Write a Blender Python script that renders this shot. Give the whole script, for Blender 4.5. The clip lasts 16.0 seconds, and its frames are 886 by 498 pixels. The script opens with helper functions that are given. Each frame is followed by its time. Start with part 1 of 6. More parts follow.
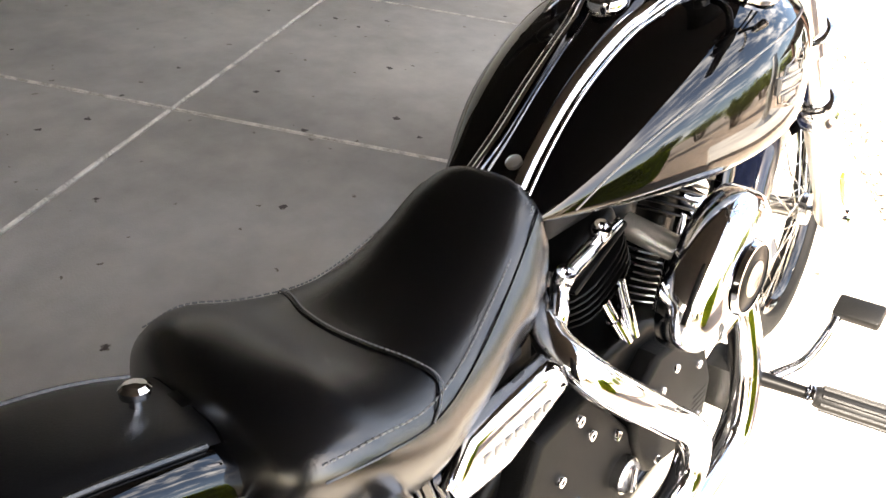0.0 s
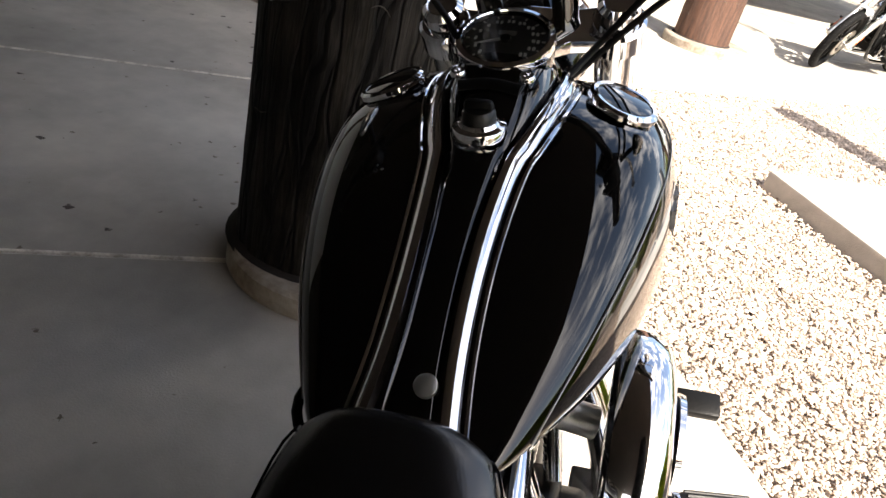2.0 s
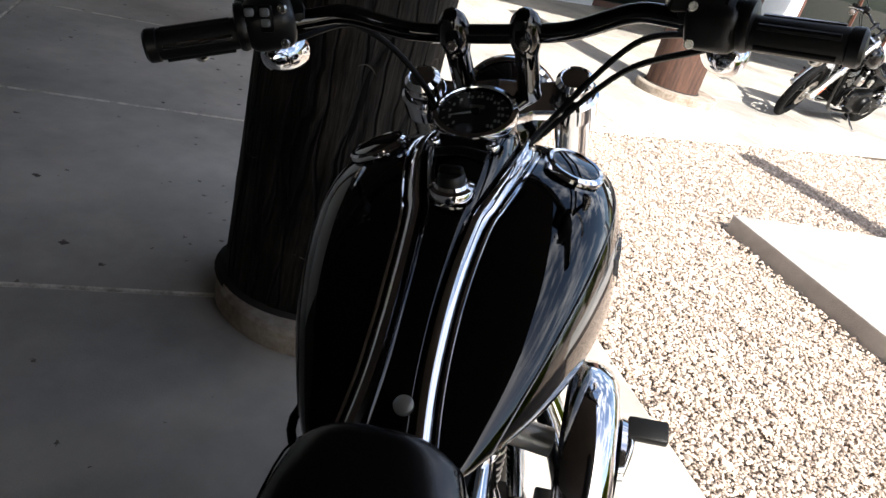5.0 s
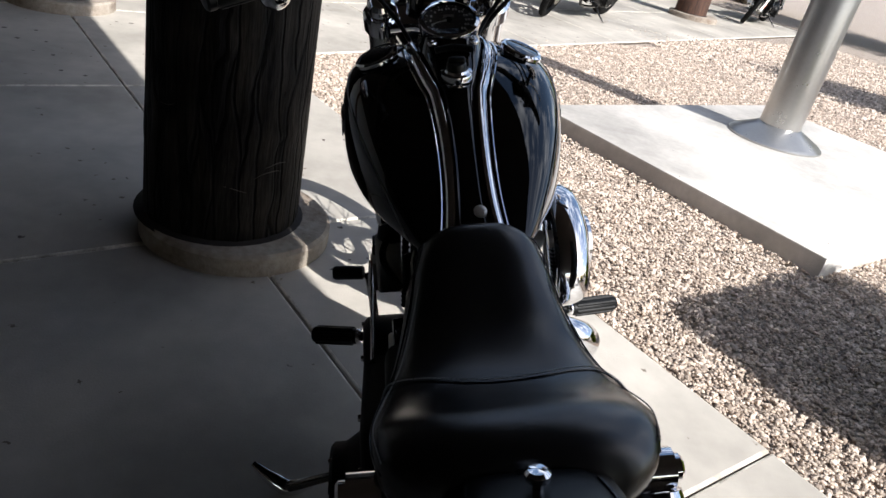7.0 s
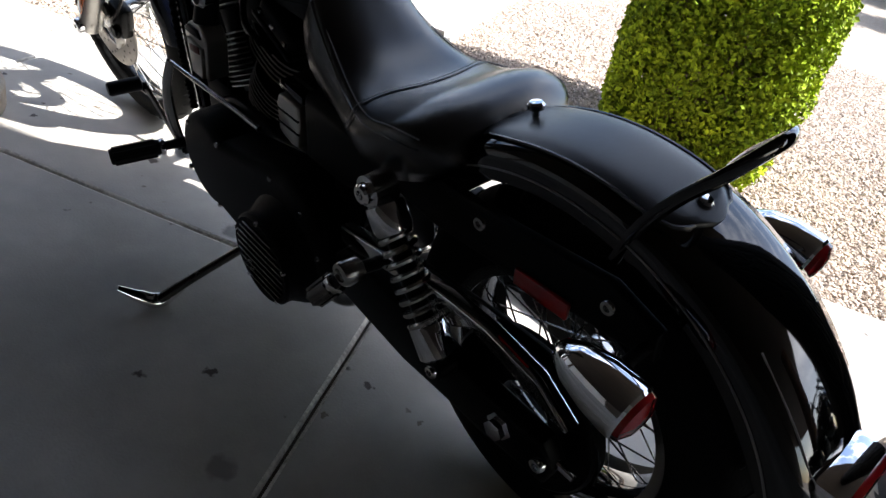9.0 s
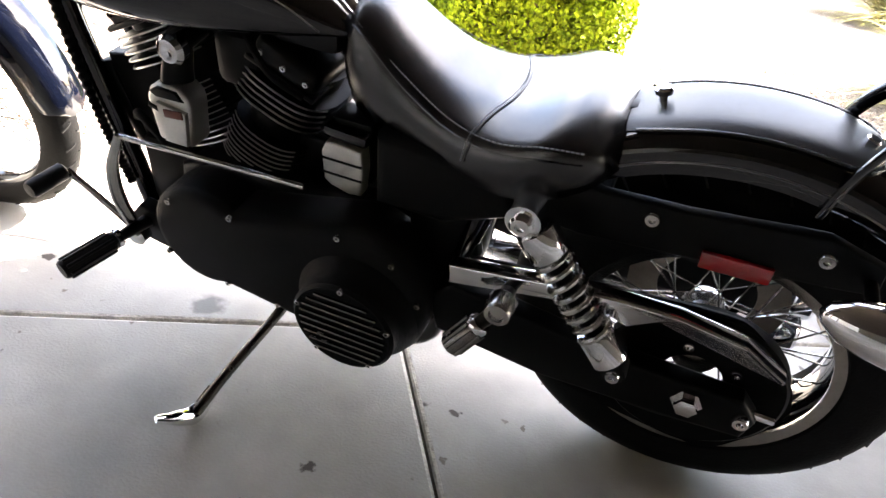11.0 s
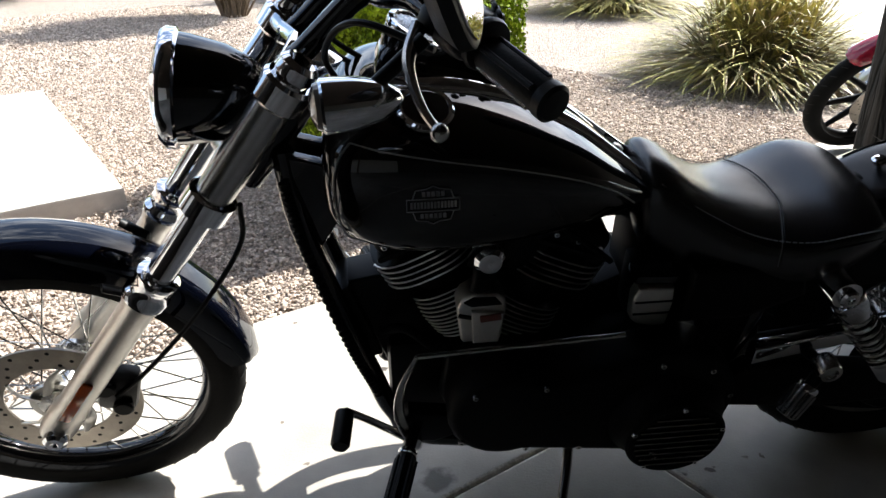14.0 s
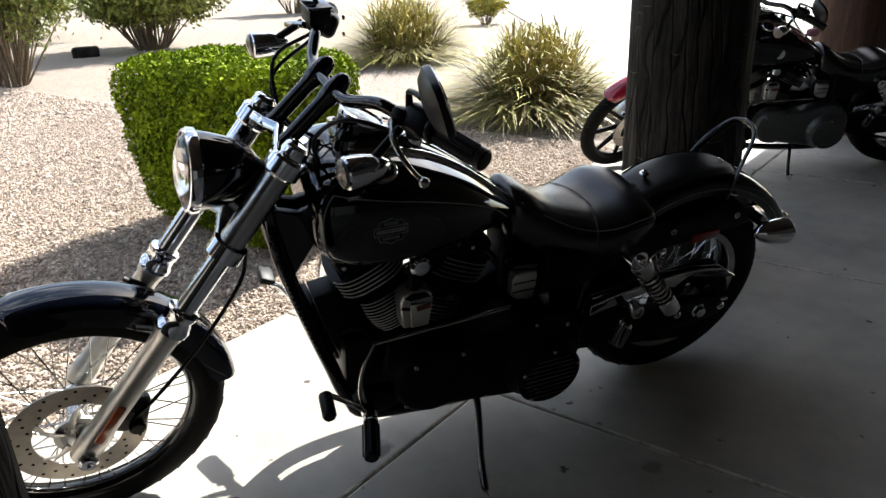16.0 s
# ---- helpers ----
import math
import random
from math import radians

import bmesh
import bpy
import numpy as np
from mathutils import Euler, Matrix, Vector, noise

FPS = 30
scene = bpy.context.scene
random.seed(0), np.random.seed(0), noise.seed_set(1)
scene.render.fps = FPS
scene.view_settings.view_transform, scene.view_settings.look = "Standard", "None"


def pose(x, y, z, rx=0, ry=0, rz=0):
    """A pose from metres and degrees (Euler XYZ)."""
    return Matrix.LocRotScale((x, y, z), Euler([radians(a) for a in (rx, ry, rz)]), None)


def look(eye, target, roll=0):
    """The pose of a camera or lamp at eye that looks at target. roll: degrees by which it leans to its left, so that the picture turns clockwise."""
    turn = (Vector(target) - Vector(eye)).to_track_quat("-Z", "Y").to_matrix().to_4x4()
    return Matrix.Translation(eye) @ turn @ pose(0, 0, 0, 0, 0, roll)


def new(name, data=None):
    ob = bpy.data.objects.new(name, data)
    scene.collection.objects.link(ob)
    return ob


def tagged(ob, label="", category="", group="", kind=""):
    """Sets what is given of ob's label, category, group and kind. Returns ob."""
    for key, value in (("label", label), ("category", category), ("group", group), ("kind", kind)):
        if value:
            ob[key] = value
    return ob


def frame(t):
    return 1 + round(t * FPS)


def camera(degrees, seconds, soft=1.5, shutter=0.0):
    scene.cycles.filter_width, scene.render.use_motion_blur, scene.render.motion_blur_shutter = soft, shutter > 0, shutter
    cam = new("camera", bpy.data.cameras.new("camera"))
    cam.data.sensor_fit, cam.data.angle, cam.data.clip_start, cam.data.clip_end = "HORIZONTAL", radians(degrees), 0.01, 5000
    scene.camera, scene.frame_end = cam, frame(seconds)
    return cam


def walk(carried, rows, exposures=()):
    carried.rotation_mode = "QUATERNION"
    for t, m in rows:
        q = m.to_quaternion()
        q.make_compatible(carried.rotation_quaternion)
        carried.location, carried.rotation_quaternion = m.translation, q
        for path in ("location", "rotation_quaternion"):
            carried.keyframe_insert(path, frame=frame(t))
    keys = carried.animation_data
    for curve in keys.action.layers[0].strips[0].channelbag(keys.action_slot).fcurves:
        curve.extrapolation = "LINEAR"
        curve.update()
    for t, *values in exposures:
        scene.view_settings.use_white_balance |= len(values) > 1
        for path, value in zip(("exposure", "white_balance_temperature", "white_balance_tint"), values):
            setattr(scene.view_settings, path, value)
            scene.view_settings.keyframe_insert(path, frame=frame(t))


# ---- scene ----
cam = camera(64.2, 16.0)
# seconds, eye, target, roll
PATH = [
    (0, (0.001, -0.334, 1.237), (1.221, 0.717, 0.051), 7.2),
    (0.5, (0.034, -0.171, 1.229), (1.401, 0.66, 0.029), 7.7),
    (1, (0.081, -0.048, 1.212), (1.528, 0.538, -0.038), 10.8),
    (1.5, (0.129, 0.032, 1.195), (1.702, 0.365, 0.005), 13.2),
    (2, (0.18, 0.058, 1.21), (1.891, 0.359, 0.219), 15.2),
    (2.5, (0.185, 0.062, 1.229), (1.972, 0.383, 0.391), 15.6),
    (3, (0.182, 0.06, 1.253), (2.025, 0.397, 0.553), 16.0),
    (3.2, (0.18, 0.06, 1.259), (2.033, 0.412, 0.596), 16.0),
    (5.3, (0.008, 0.037, 1.282), (1.742, 0.315, 0.325), 14.6),
    (5.5, (-0.079, 0.05, 1.275), (1.641, 0.305, 0.287), 12.7),
    (6, (-0.211, 0.104, 1.282), (1.508, 0.27, 0.273), 11.9),
    (6.5, (-0.275, 0.205, 1.263), (1.465, 0.032, 0.292), 10.6),
    (7, (-0.368, 0.349, 1.258), (1.383, 0.037, 0.344), 13.2),
    (7.5, (-0.508, 0.534, 1.242), (1.162, 0.01, 0.274), 12.3),
    (8, (-0.556, 0.686, 1.225), (1.016, -0.101, 0.271), 11.2),
    (8.5, (-0.488, 0.824, 1.153), (0.923, -0.259, 0.239), 7.2),
    (8.7, (-0.474, 0.871, 1.115), (0.776, -0.346, 0.136), 12.9),
    (10.8, (0.012, 1.144, 0.989), (0.543, -0.515, 0.006), 11.6),
    (11, (0.096, 1.177, 1.005), (0.615, -0.491, 0.031), 10.2),
    (11.5, (0.269, 1.245, 1.02), (0.804, -0.445, 0.093), 8.8),
    (12, (0.474, 1.266, 1.033), (1.019, -0.439, 0.139), 6.5),
    (12.5, (0.644, 1.285, 1.053), (1.133, -0.449, 0.184), 6.3),
    (13, (0.793, 1.314, 1.093), (1.092, -0.5, 0.304), 2.6),
    (13.5, (0.911, 1.336, 1.146), (1.027, -0.49, 0.339), 0.7),
    (14, (1.031, 1.326, 1.176), (0.93, -0.488, 0.34), -1.5),
    (14.5, (1.102, 1.394, 1.247), (0.855, -0.391, 0.378), 0.4),
    (15, (1.198, 1.512, 1.316), (0.71, -0.253, 0.51), -2.4),
    (15.5, (1.284, 1.649, 1.338), (0.742, -0.139, 0.625), -4.1),
    (16, (1.391, 1.773, 1.341), (0.748, 0.031, 0.597), -2.4),
]
EXPOSURES = [(0, 3.4, 7700, 12), (0.5, 2.95, 7700, 12), (1, 2.8, 7500, 12), (2, 1.95, 7300, 12), (3, 1.65, 6800, 10), (5.5, 1.25, 6500, 10), (7, 0.8, 6300, 10), (8.0, 1.0, 6300, 10), (8.7, 1.45, 6200, 10), (10.8, 4.3, 7100, 14), (11.5, 3.7, 6900, 14), (12.0, 2.8, 6500, 10), (12.5, 1.92, 6400, 10), (13, 1.4, 6400, 10), (14.5, 1.43, 6400, 7), (16, 1.4, 6600, 7)]
walk(cam, [(t, look(*p)) for t, *p in PATH], EXPOSURES)

# ---- world, sun, exposure ----
GRID = 30.6                       # degrees by which the paving lies off the motorcycle's line
GA = Vector((math.cos(radians(GRID)), math.sin(radians(GRID)), 0))   # along the walkway
GN = Vector((-GA.y, GA.x, 0))                                        # across it, away from the gravel
PIL = Vector((1.94, 0.69, 0))     # foot of the near pillar


def g(a, n, z=0.0):
    """A place from metres along and across the walkway, counted from the near pillar."""
    return PIL + a * GA + n * GN + Vector((0, 0, z))


SUN_WAY = Vector((0.88, 0.71, -1.0)).normalized()
world = bpy.data.worlds.new("world")
scene.world = world
world.use_nodes = True
wn = world.node_tree.nodes
sky = wn.new("ShaderNodeTexSky")
sky.sky_type, sky.sun_disc = "NISHITA", False
sky.dust_density, sky.air_density = 1.3, 1.0
sky.sun_elevation = math.asin(-SUN_WAY.z)
sky.sun_rotation = math.atan2(-SUN_WAY.x, -SUN_WAY.y)
# thin streaky clouds, as they mirror in the tank and the chrome
wl = world.node_tree.links.new
sky_co, cloud_map, cloud_noise = wn.new("ShaderNodeTexCoord"), wn.new("ShaderNodeMapping"), wn.new("ShaderNodeTexNoise")
cloud_map.inputs["Scale"].default_value = (1.0, 2.2, 3.0)
cloud_noise.inputs["Scale"].default_value, cloud_noise.inputs["Detail"].default_value, cloud_noise.inputs["Roughness"].default_value = 2.6, 8, 0.6
cloud_cover, cloud_mix = wn.new("ShaderNodeMapRange"), wn.new("ShaderNodeMix")
cloud_cover.inputs[1].default_value, cloud_cover.inputs[2].default_value, cloud_cover.inputs[4].default_value = 0.5, 0.72, 0.75
cloud_mix.data_type = "RGBA"
cloud_mix.inputs[7].default_value = (17.0, 17.0, 17.4, 1)
wl(sky_co.outputs["Generated"], cloud_map.inputs[0]), wl(cloud_map.outputs[0], cloud_noise.inputs["Vector"])
wl(cloud_noise.outputs["Fac"], cloud_cover.inputs[0]), wl(cloud_cover.outputs[0], cloud_mix.inputs[0])
wl(sky.outputs[0], cloud_mix.inputs[6]), wl(cloud_mix.outputs[2], wn["Background"].inputs[0])
wn["Background"].inputs[1].default_value = 0.1
sun = new("sun", bpy.data.lights.new("sun", "SUN"))
sun.data.energy, sun.data.angle, sun.data.color = 5.0, radians(0.53), (1.0, 0.97, 0.93)
sun.matrix_world = look((-6, -5, 9), Vector((-6, -5, 9)) + SUN_WAY)

# ---- materials ----
def mat(name, base, rough=0.5, metal=0.0, vary=0.0, scale=20.0, bump=0.0, bump_scale=80.0, coat=0.0, spec=0.5, rvary=0.0, second=None, contrast=(0.35, 0.65), stretch=(1, 1, 1), coat_rough=0.03, per_object=0.0, per_island=0.0, in_place=False):
    """A principled surface: base colour mixed with a second by noise at two scales, with fine relief."""
    m = bpy.data.materials.new(name)
    m.use_nodes = True
    nt = m.node_tree
    p = nt.nodes["Principled BSDF"]
    p.inputs["Roughness"].default_value, p.inputs["Metallic"].default_value = rough, metal
    p.inputs["Coat Weight"].default_value, p.inputs["Coat Roughness"].default_value = coat, coat_rough
    p.inputs["Specular IOR Level"].default_value = spec
    p.inputs["Base Color"].default_value = (*base, 1)
    L = nt.links.new
    co = nt.nodes.new("ShaderNodeTexCoord")
    mp = nt.nodes.new("ShaderNodeMapping")
    mp.inputs["Scale"].default_value = stretch
    L(nt.nodes.new("ShaderNodeNewGeometry").outputs["Position"] if in_place else co.outputs["Object"], mp.inputs[0])
    col = None
    if vary or second:
        if second is None:
            second = tuple(c * (1 - vary) for c in base)
        n1, n2 = nt.nodes.new("ShaderNodeTexNoise"), nt.nodes.new("ShaderNodeTexNoise")
        n1.inputs["Scale"].default_value, n2.inputs["Scale"].default_value = scale, scale * 7.3
        n1.inputs["Detail"].default_value, n2.inputs["Detail"].default_value = 6, 4
        L(mp.outputs[0], n1.inputs["Vector"]), L(mp.outputs[0], n2.inputs["Vector"])
        mx = nt.nodes.new("ShaderNodeMath")
        mx.operation = "MULTIPLY_ADD"
        mx.inputs[1].default_value, mx.use_clamp = 0.35, True
        L(n2.outputs["Fac"], mx.inputs[0])
        sc = nt.nodes.new("ShaderNodeMath")
        sc.operation = "MULTIPLY"
        sc.inputs[1].default_value = 0.65
        L(n1.outputs["Fac"], sc.inputs[0]), L(sc.outputs[0], mx.inputs[2])
        rp = nt.nodes.new("ShaderNodeMapRange")
        rp.inputs[1].default_value, rp.inputs[2].default_value = contrast
        L(mx.outputs[0], rp.inputs[0])
        mc = nt.nodes.new("ShaderNodeMix")
        mc.data_type = "RGBA"
        mc.inputs[6].default_value, mc.inputs[7].default_value = (*base, 1), (*second, 1)
        L(rp.outputs[0], mc.inputs[0])
        col = mc.outputs[2]
        if rvary:
            rr = nt.nodes.new("ShaderNodeMapRange")
            rr.inputs[3].default_value, rr.inputs[4].default_value = max(0, rough - rvary), min(1, rough + rvary)
            L(mx.outputs[0], rr.inputs[0]), L(rr.outputs[0], p.inputs["Roughness"])
    if per_object or per_island:
        src = nt.nodes.new("ShaderNodeObjectInfo").outputs["Random"] if per_object else nt.nodes.new("ShaderNodeNewGeometry").outputs["Random Per Island"]
        amount = per_object or per_island
        hv = nt.nodes.new("ShaderNodeHueSaturation")
        mr = nt.nodes.new("ShaderNodeMapRange")
        mr.inputs[3].default_value, mr.inputs[4].default_value = 1 - amount, 1 + amount
        L(src, mr.inputs[0]), L(mr.outputs[0], hv.inputs["Value"])
        if col is None:
            hv.inputs["Color"].default_value = (*base, 1)
        else:
            L(col, hv.inputs["Color"])
        col = hv.outputs[0]
    if col is not None:
        L(col, p.inputs["Base Color"])
    if bump:
        nb = nt.nodes.new("ShaderNodeTexNoise")
        nb.inputs["Scale"].default_value, nb.inputs["Detail"].default_value = bump_scale, 5
        L(mp.outputs[0], nb.inputs["Vector"])
        bp = nt.nodes.new("ShaderNodeBump")
        bp.inputs["Strength"].default_value, bp.inputs["Distance"].default_value = bump, 0.01
        L(nb.outputs["Fac"], bp.inputs["Height"]), L(bp.outputs[0], p.inputs["Normal"])
    return m


CONCRETE = mat("concrete", (0.54, 0.495, 0.432), 0.62, vary=0.3, scale=1.3, bump=0.12, bump_scale=160, rvary=0.12, contrast=(0.3, 0.7), in_place=True)
CONCRETE_EDGE = mat("worn_slab_edge", (0.72, 0.67, 0.58), 0.85, second=(0.4, 0.36, 0.3), scale=14, bump=0.5, bump_scale=90, contrast=(0.42, 0.6), in_place=True)
CONCRETE_PALE = mat("pale_concrete", (0.62, 0.58, 0.53), 0.8, vary=0.25, scale=3, bump=0.25, bump_scale=120)
FOOTING = mat("stained_concrete", (0.4, 0.35, 0.29), 0.9, second=(0.17, 0.125, 0.09), scale=5, bump=0.5, bump_scale=90)
JOINT = mat("joint_dirt", (0.1, 0.08, 0.06), 0.9, vary=0.5, scale=30, bump=0.4, bump_scale=200)
SOIL = mat("gravel_bed", (0.36, 0.27, 0.2), 0.95, second=(0.2, 0.14, 0.1), scale=45, bump=1.0, bump_scale=90, contrast=(0.4, 0.6))
STONE = mat("pebble", (0.62, 0.52, 0.435), 0.85, second=(0.38, 0.295, 0.23), scale=14, per_island=0.45, bump=0.2, bump_scale=300)
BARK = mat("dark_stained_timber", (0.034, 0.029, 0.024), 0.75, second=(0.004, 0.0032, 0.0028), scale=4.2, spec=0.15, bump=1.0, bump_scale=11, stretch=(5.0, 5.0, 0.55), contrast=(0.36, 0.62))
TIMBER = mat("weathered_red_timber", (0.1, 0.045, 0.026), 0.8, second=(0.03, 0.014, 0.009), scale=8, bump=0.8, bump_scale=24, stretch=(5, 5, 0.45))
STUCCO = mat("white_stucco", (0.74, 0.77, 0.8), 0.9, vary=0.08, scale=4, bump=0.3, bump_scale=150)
# stucco darkened in its colour to stand for a wall in shade
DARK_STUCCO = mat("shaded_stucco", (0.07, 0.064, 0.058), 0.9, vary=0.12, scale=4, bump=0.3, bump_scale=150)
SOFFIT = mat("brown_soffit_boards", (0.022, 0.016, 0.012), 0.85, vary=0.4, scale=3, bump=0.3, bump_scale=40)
FRAME_WOOD = mat("brown_window_wood", (0.12, 0.045, 0.028), 0.5, vary=0.3, scale=12, bump=0.15)
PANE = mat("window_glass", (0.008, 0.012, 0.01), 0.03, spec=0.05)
STEEL = mat("painted_steel", (0.43, 0.42, 0.405), 0.3, metal=0.85, vary=0.12, scale=6, rvary=0.1)
PAINT = mat("black_paint", (0.0012, 0.0012, 0.0014), 0.05, coat=0.8, spec=0.15)
PAINT_BLUE = mat("midnight_paint", (0.0014, 0.002, 0.005), 0.05, coat=0.5, spec=0.3)
PAINT_RED = mat("red_paint", (0.32, 0.012, 0.03), 0.15, coat=0.8)
PAINT_SILVER = mat("silver_paint", (0.6, 0.62, 0.64), 0.25, metal=0.6)
CHROME = mat("chrome", (0.82, 0.82, 0.84), 0.05, metal=1.0, vary=0.06, scale=9, rvary=0.03)
CHROME_WORN = mat("dull_chrome", (0.55, 0.54, 0.52), 0.22, metal=1.0, vary=0.2, scale=15, rvary=0.1)
ALU = mat("brushed_aluminium", (0.62, 0.6, 0.56), 0.33, metal=0.9, vary=0.12, scale=25, rvary=0.08)
DISC = mat("brake_disc_steel", (0.4, 0.36, 0.31), 0.36, metal=0.9, vary=0.2, scale=40, rvary=0.1)
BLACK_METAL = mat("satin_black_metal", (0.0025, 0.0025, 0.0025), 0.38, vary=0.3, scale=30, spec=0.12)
WRINKLE = mat("wrinkle_black_metal", (0.0035, 0.0035, 0.0035), 0.5, vary=0.3, scale=60, bump=0.25, bump_scale=500, spec=0.11)
STAND_METAL = mat("stained_chrome", (0.2, 0.19, 0.18), 0.25, metal=1.0, vary=0.4, scale=30, rvary=0.1)
FIN_EDGE = mat("machined_fin_edge", (0.7, 0.7, 0.68), 0.3, metal=0.9)
RUBBER = mat("tyre_rubber", (0.0045, 0.0045, 0.0045), 0.7, vary=0.35, scale=20, bump=0.15, bump_scale=200, spec=0.1)
GRIP_RUBBER = mat("grip_rubber", (0.004, 0.004, 0.004), 0.45, bump=0.1, bump_scale=300, spec=0.22)
LEATHER = mat("black_leather", (0.002, 0.002, 0.0024), 0.26, bump=0.06, bump_scale=420, spec=0.8)
LEATHER_BIB = mat("smooth_black_leather", (0.0035, 0.0035, 0.004), 0.36, vary=0.25, scale=14, bump=0.06, bump_scale=500, rvary=0.05, spec=0.45)
STITCH = mat("grey_thread", (0.15, 0.15, 0.15), 0.8)
STITCH_PALE = mat("pale_piping", (0.16, 0.16, 0.15), 0.6)
PLASTIC = mat("black_plastic", (0.0035, 0.0035, 0.0035), 0.36, bump=0.06, bump_scale=400, spec=0.3)
AMBER = mat("amber_reflector", (0.5, 0.09, 0.015), 0.15, coat=0.6)
RED_LENS = mat("red_lens", (0.3, 0.006, 0.008), 0.15, coat=0.6)
SMOKED = mat("smoked_lens", (0.16, 0.13, 0.11), 0.08, coat=0.5)
MIRROR = mat("mirror_glass", (0.9, 0.9, 0.92), 0.01, metal=1.0)
DIAL = mat("dial_black", (0.008, 0.008, 0.008), 0.3)
WHITE_MARK = mat("white_print", (0.6, 0.6, 0.58), 0.5)
COVER_GREY = mat("grey_engine_paint", (0.1, 0.1, 0.1), 0.4, metal=0.5, vary=0.2, scale=20)
PIN_DARK = mat("grey_switch_print", (0.11, 0.115, 0.12), 0.4)
PIN = mat("grey_pinstripe", (0.2, 0.19, 0.18), 0.35, coat=0.5)
EMBLEM = mat("grey_emblem_print", (0.2, 0.2, 0.2), 0.35, coat=0.5)
RUST_BADGE = mat("dull_red_badge", (0.16, 0.035, 0.02), 0.4, vary=0.3, scale=80)
PINK = mat("pink_cloth", (0.6, 0.25, 0.3), 0.9, vary=0.2)
GLASS = bpy.data.materials.new("clear_glass")
GLASS.use_nodes = True
gp = GLASS.node_tree.nodes["Principled BSDF"]
gp.inputs["Transmission Weight"].default_value, gp.inputs["Roughness"].default_value = 1.0, 0.02
LEAF = mat("hedge_leaf", (0.34, 0.43, 0.019), 0.6, second=(0.085, 0.14, 0.01), scale=6, per_island=0.6, spec=0.06)
LEAF_DARK = mat("shrub_leaf", (0.27, 0.3, 0.055), 0.55, second=(0.12, 0.155, 0.03), scale=4, per_island=0.4)
LEAF_YELLOW = mat("yellow_shrub_leaf", (0.4, 0.33, 0.03), 0.6, second=(0.2, 0.2, 0.03), scale=4, per_island=0.35)
BLADE = mat("grass_blade", (0.33, 0.32, 0.07), 0.5, second=(0.44, 0.37, 0.14), scale=3, per_island=0.55)
BLADE_DRY = mat("dry_grass_blade", (0.6, 0.5, 0.26), 0.6, second=(0.25, 0.19, 0.09), scale=3, per_island=0.4)
TWIG = mat("twig", (0.2, 0.15, 0.1), 0.85, vary=0.4, scale=30)


def weather(m):
    """Long drying cracks and broad grey and brown blotches over a post's grain."""
    nt = m.node_tree
    L = nt.links.new
    p = nt.nodes["Principled BSDF"]
    src = p.inputs["Base Color"].links[0].from_socket
    co, mp = nt.nodes.new("ShaderNodeTexCoord"), nt.nodes.new("ShaderNodeMapping")
    mp.inputs["Scale"].default_value = (1, 1, 0.09)
    warp, add = nt.nodes.new("ShaderNodeTexNoise"), nt.nodes.new("ShaderNodeVectorMath")
    warp.inputs["Scale"].default_value = 5
    add.operation, add.inputs[1].default_value = "MULTIPLY_ADD", (0.05, 0.05, 0.1)
    L(co.outputs["Object"], warp.inputs["Vector"]), L(warp.outputs["Color"], add.inputs[0]), L(co.outputs["Object"], add.inputs[2])
    L(add.outputs[0], mp.inputs[0])
    v = nt.nodes.new("ShaderNodeTexVoronoi")
    v.feature, v.inputs["Scale"].default_value = "DISTANCE_TO_EDGE", 17
    L(mp.outputs[0], v.inputs["Vector"])
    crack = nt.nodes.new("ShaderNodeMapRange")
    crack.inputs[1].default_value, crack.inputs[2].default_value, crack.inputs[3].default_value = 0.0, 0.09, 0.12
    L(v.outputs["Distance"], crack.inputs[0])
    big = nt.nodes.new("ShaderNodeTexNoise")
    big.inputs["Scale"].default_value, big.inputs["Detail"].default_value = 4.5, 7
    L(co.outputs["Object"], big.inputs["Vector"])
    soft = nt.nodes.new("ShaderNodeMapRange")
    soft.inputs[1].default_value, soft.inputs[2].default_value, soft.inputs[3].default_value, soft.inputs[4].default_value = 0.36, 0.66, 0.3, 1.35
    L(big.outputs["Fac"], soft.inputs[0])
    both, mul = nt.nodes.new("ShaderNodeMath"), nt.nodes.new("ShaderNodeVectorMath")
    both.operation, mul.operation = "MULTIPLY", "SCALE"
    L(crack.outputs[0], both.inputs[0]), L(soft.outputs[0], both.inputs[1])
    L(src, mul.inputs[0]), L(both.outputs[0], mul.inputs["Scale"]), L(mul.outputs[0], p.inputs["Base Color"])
    bump = [n for n in nt.nodes if n.type == "BUMP"][0]
    deep = nt.nodes.new("ShaderNodeBump")
    deep.inputs["Strength"].default_value, deep.inputs["Distance"].default_value = 0.8, 0.012
    L(crack.outputs[0], deep.inputs["Height"]), L(bump.outputs[0], deep.inputs["Normal"]), L(deep.outputs[0], p.inputs["Normal"])


weather(BARK)
SCUFF = mat("pale_scuffed_wood", (0.085, 0.075, 0.062), 0.85, vary=0.4, scale=60)


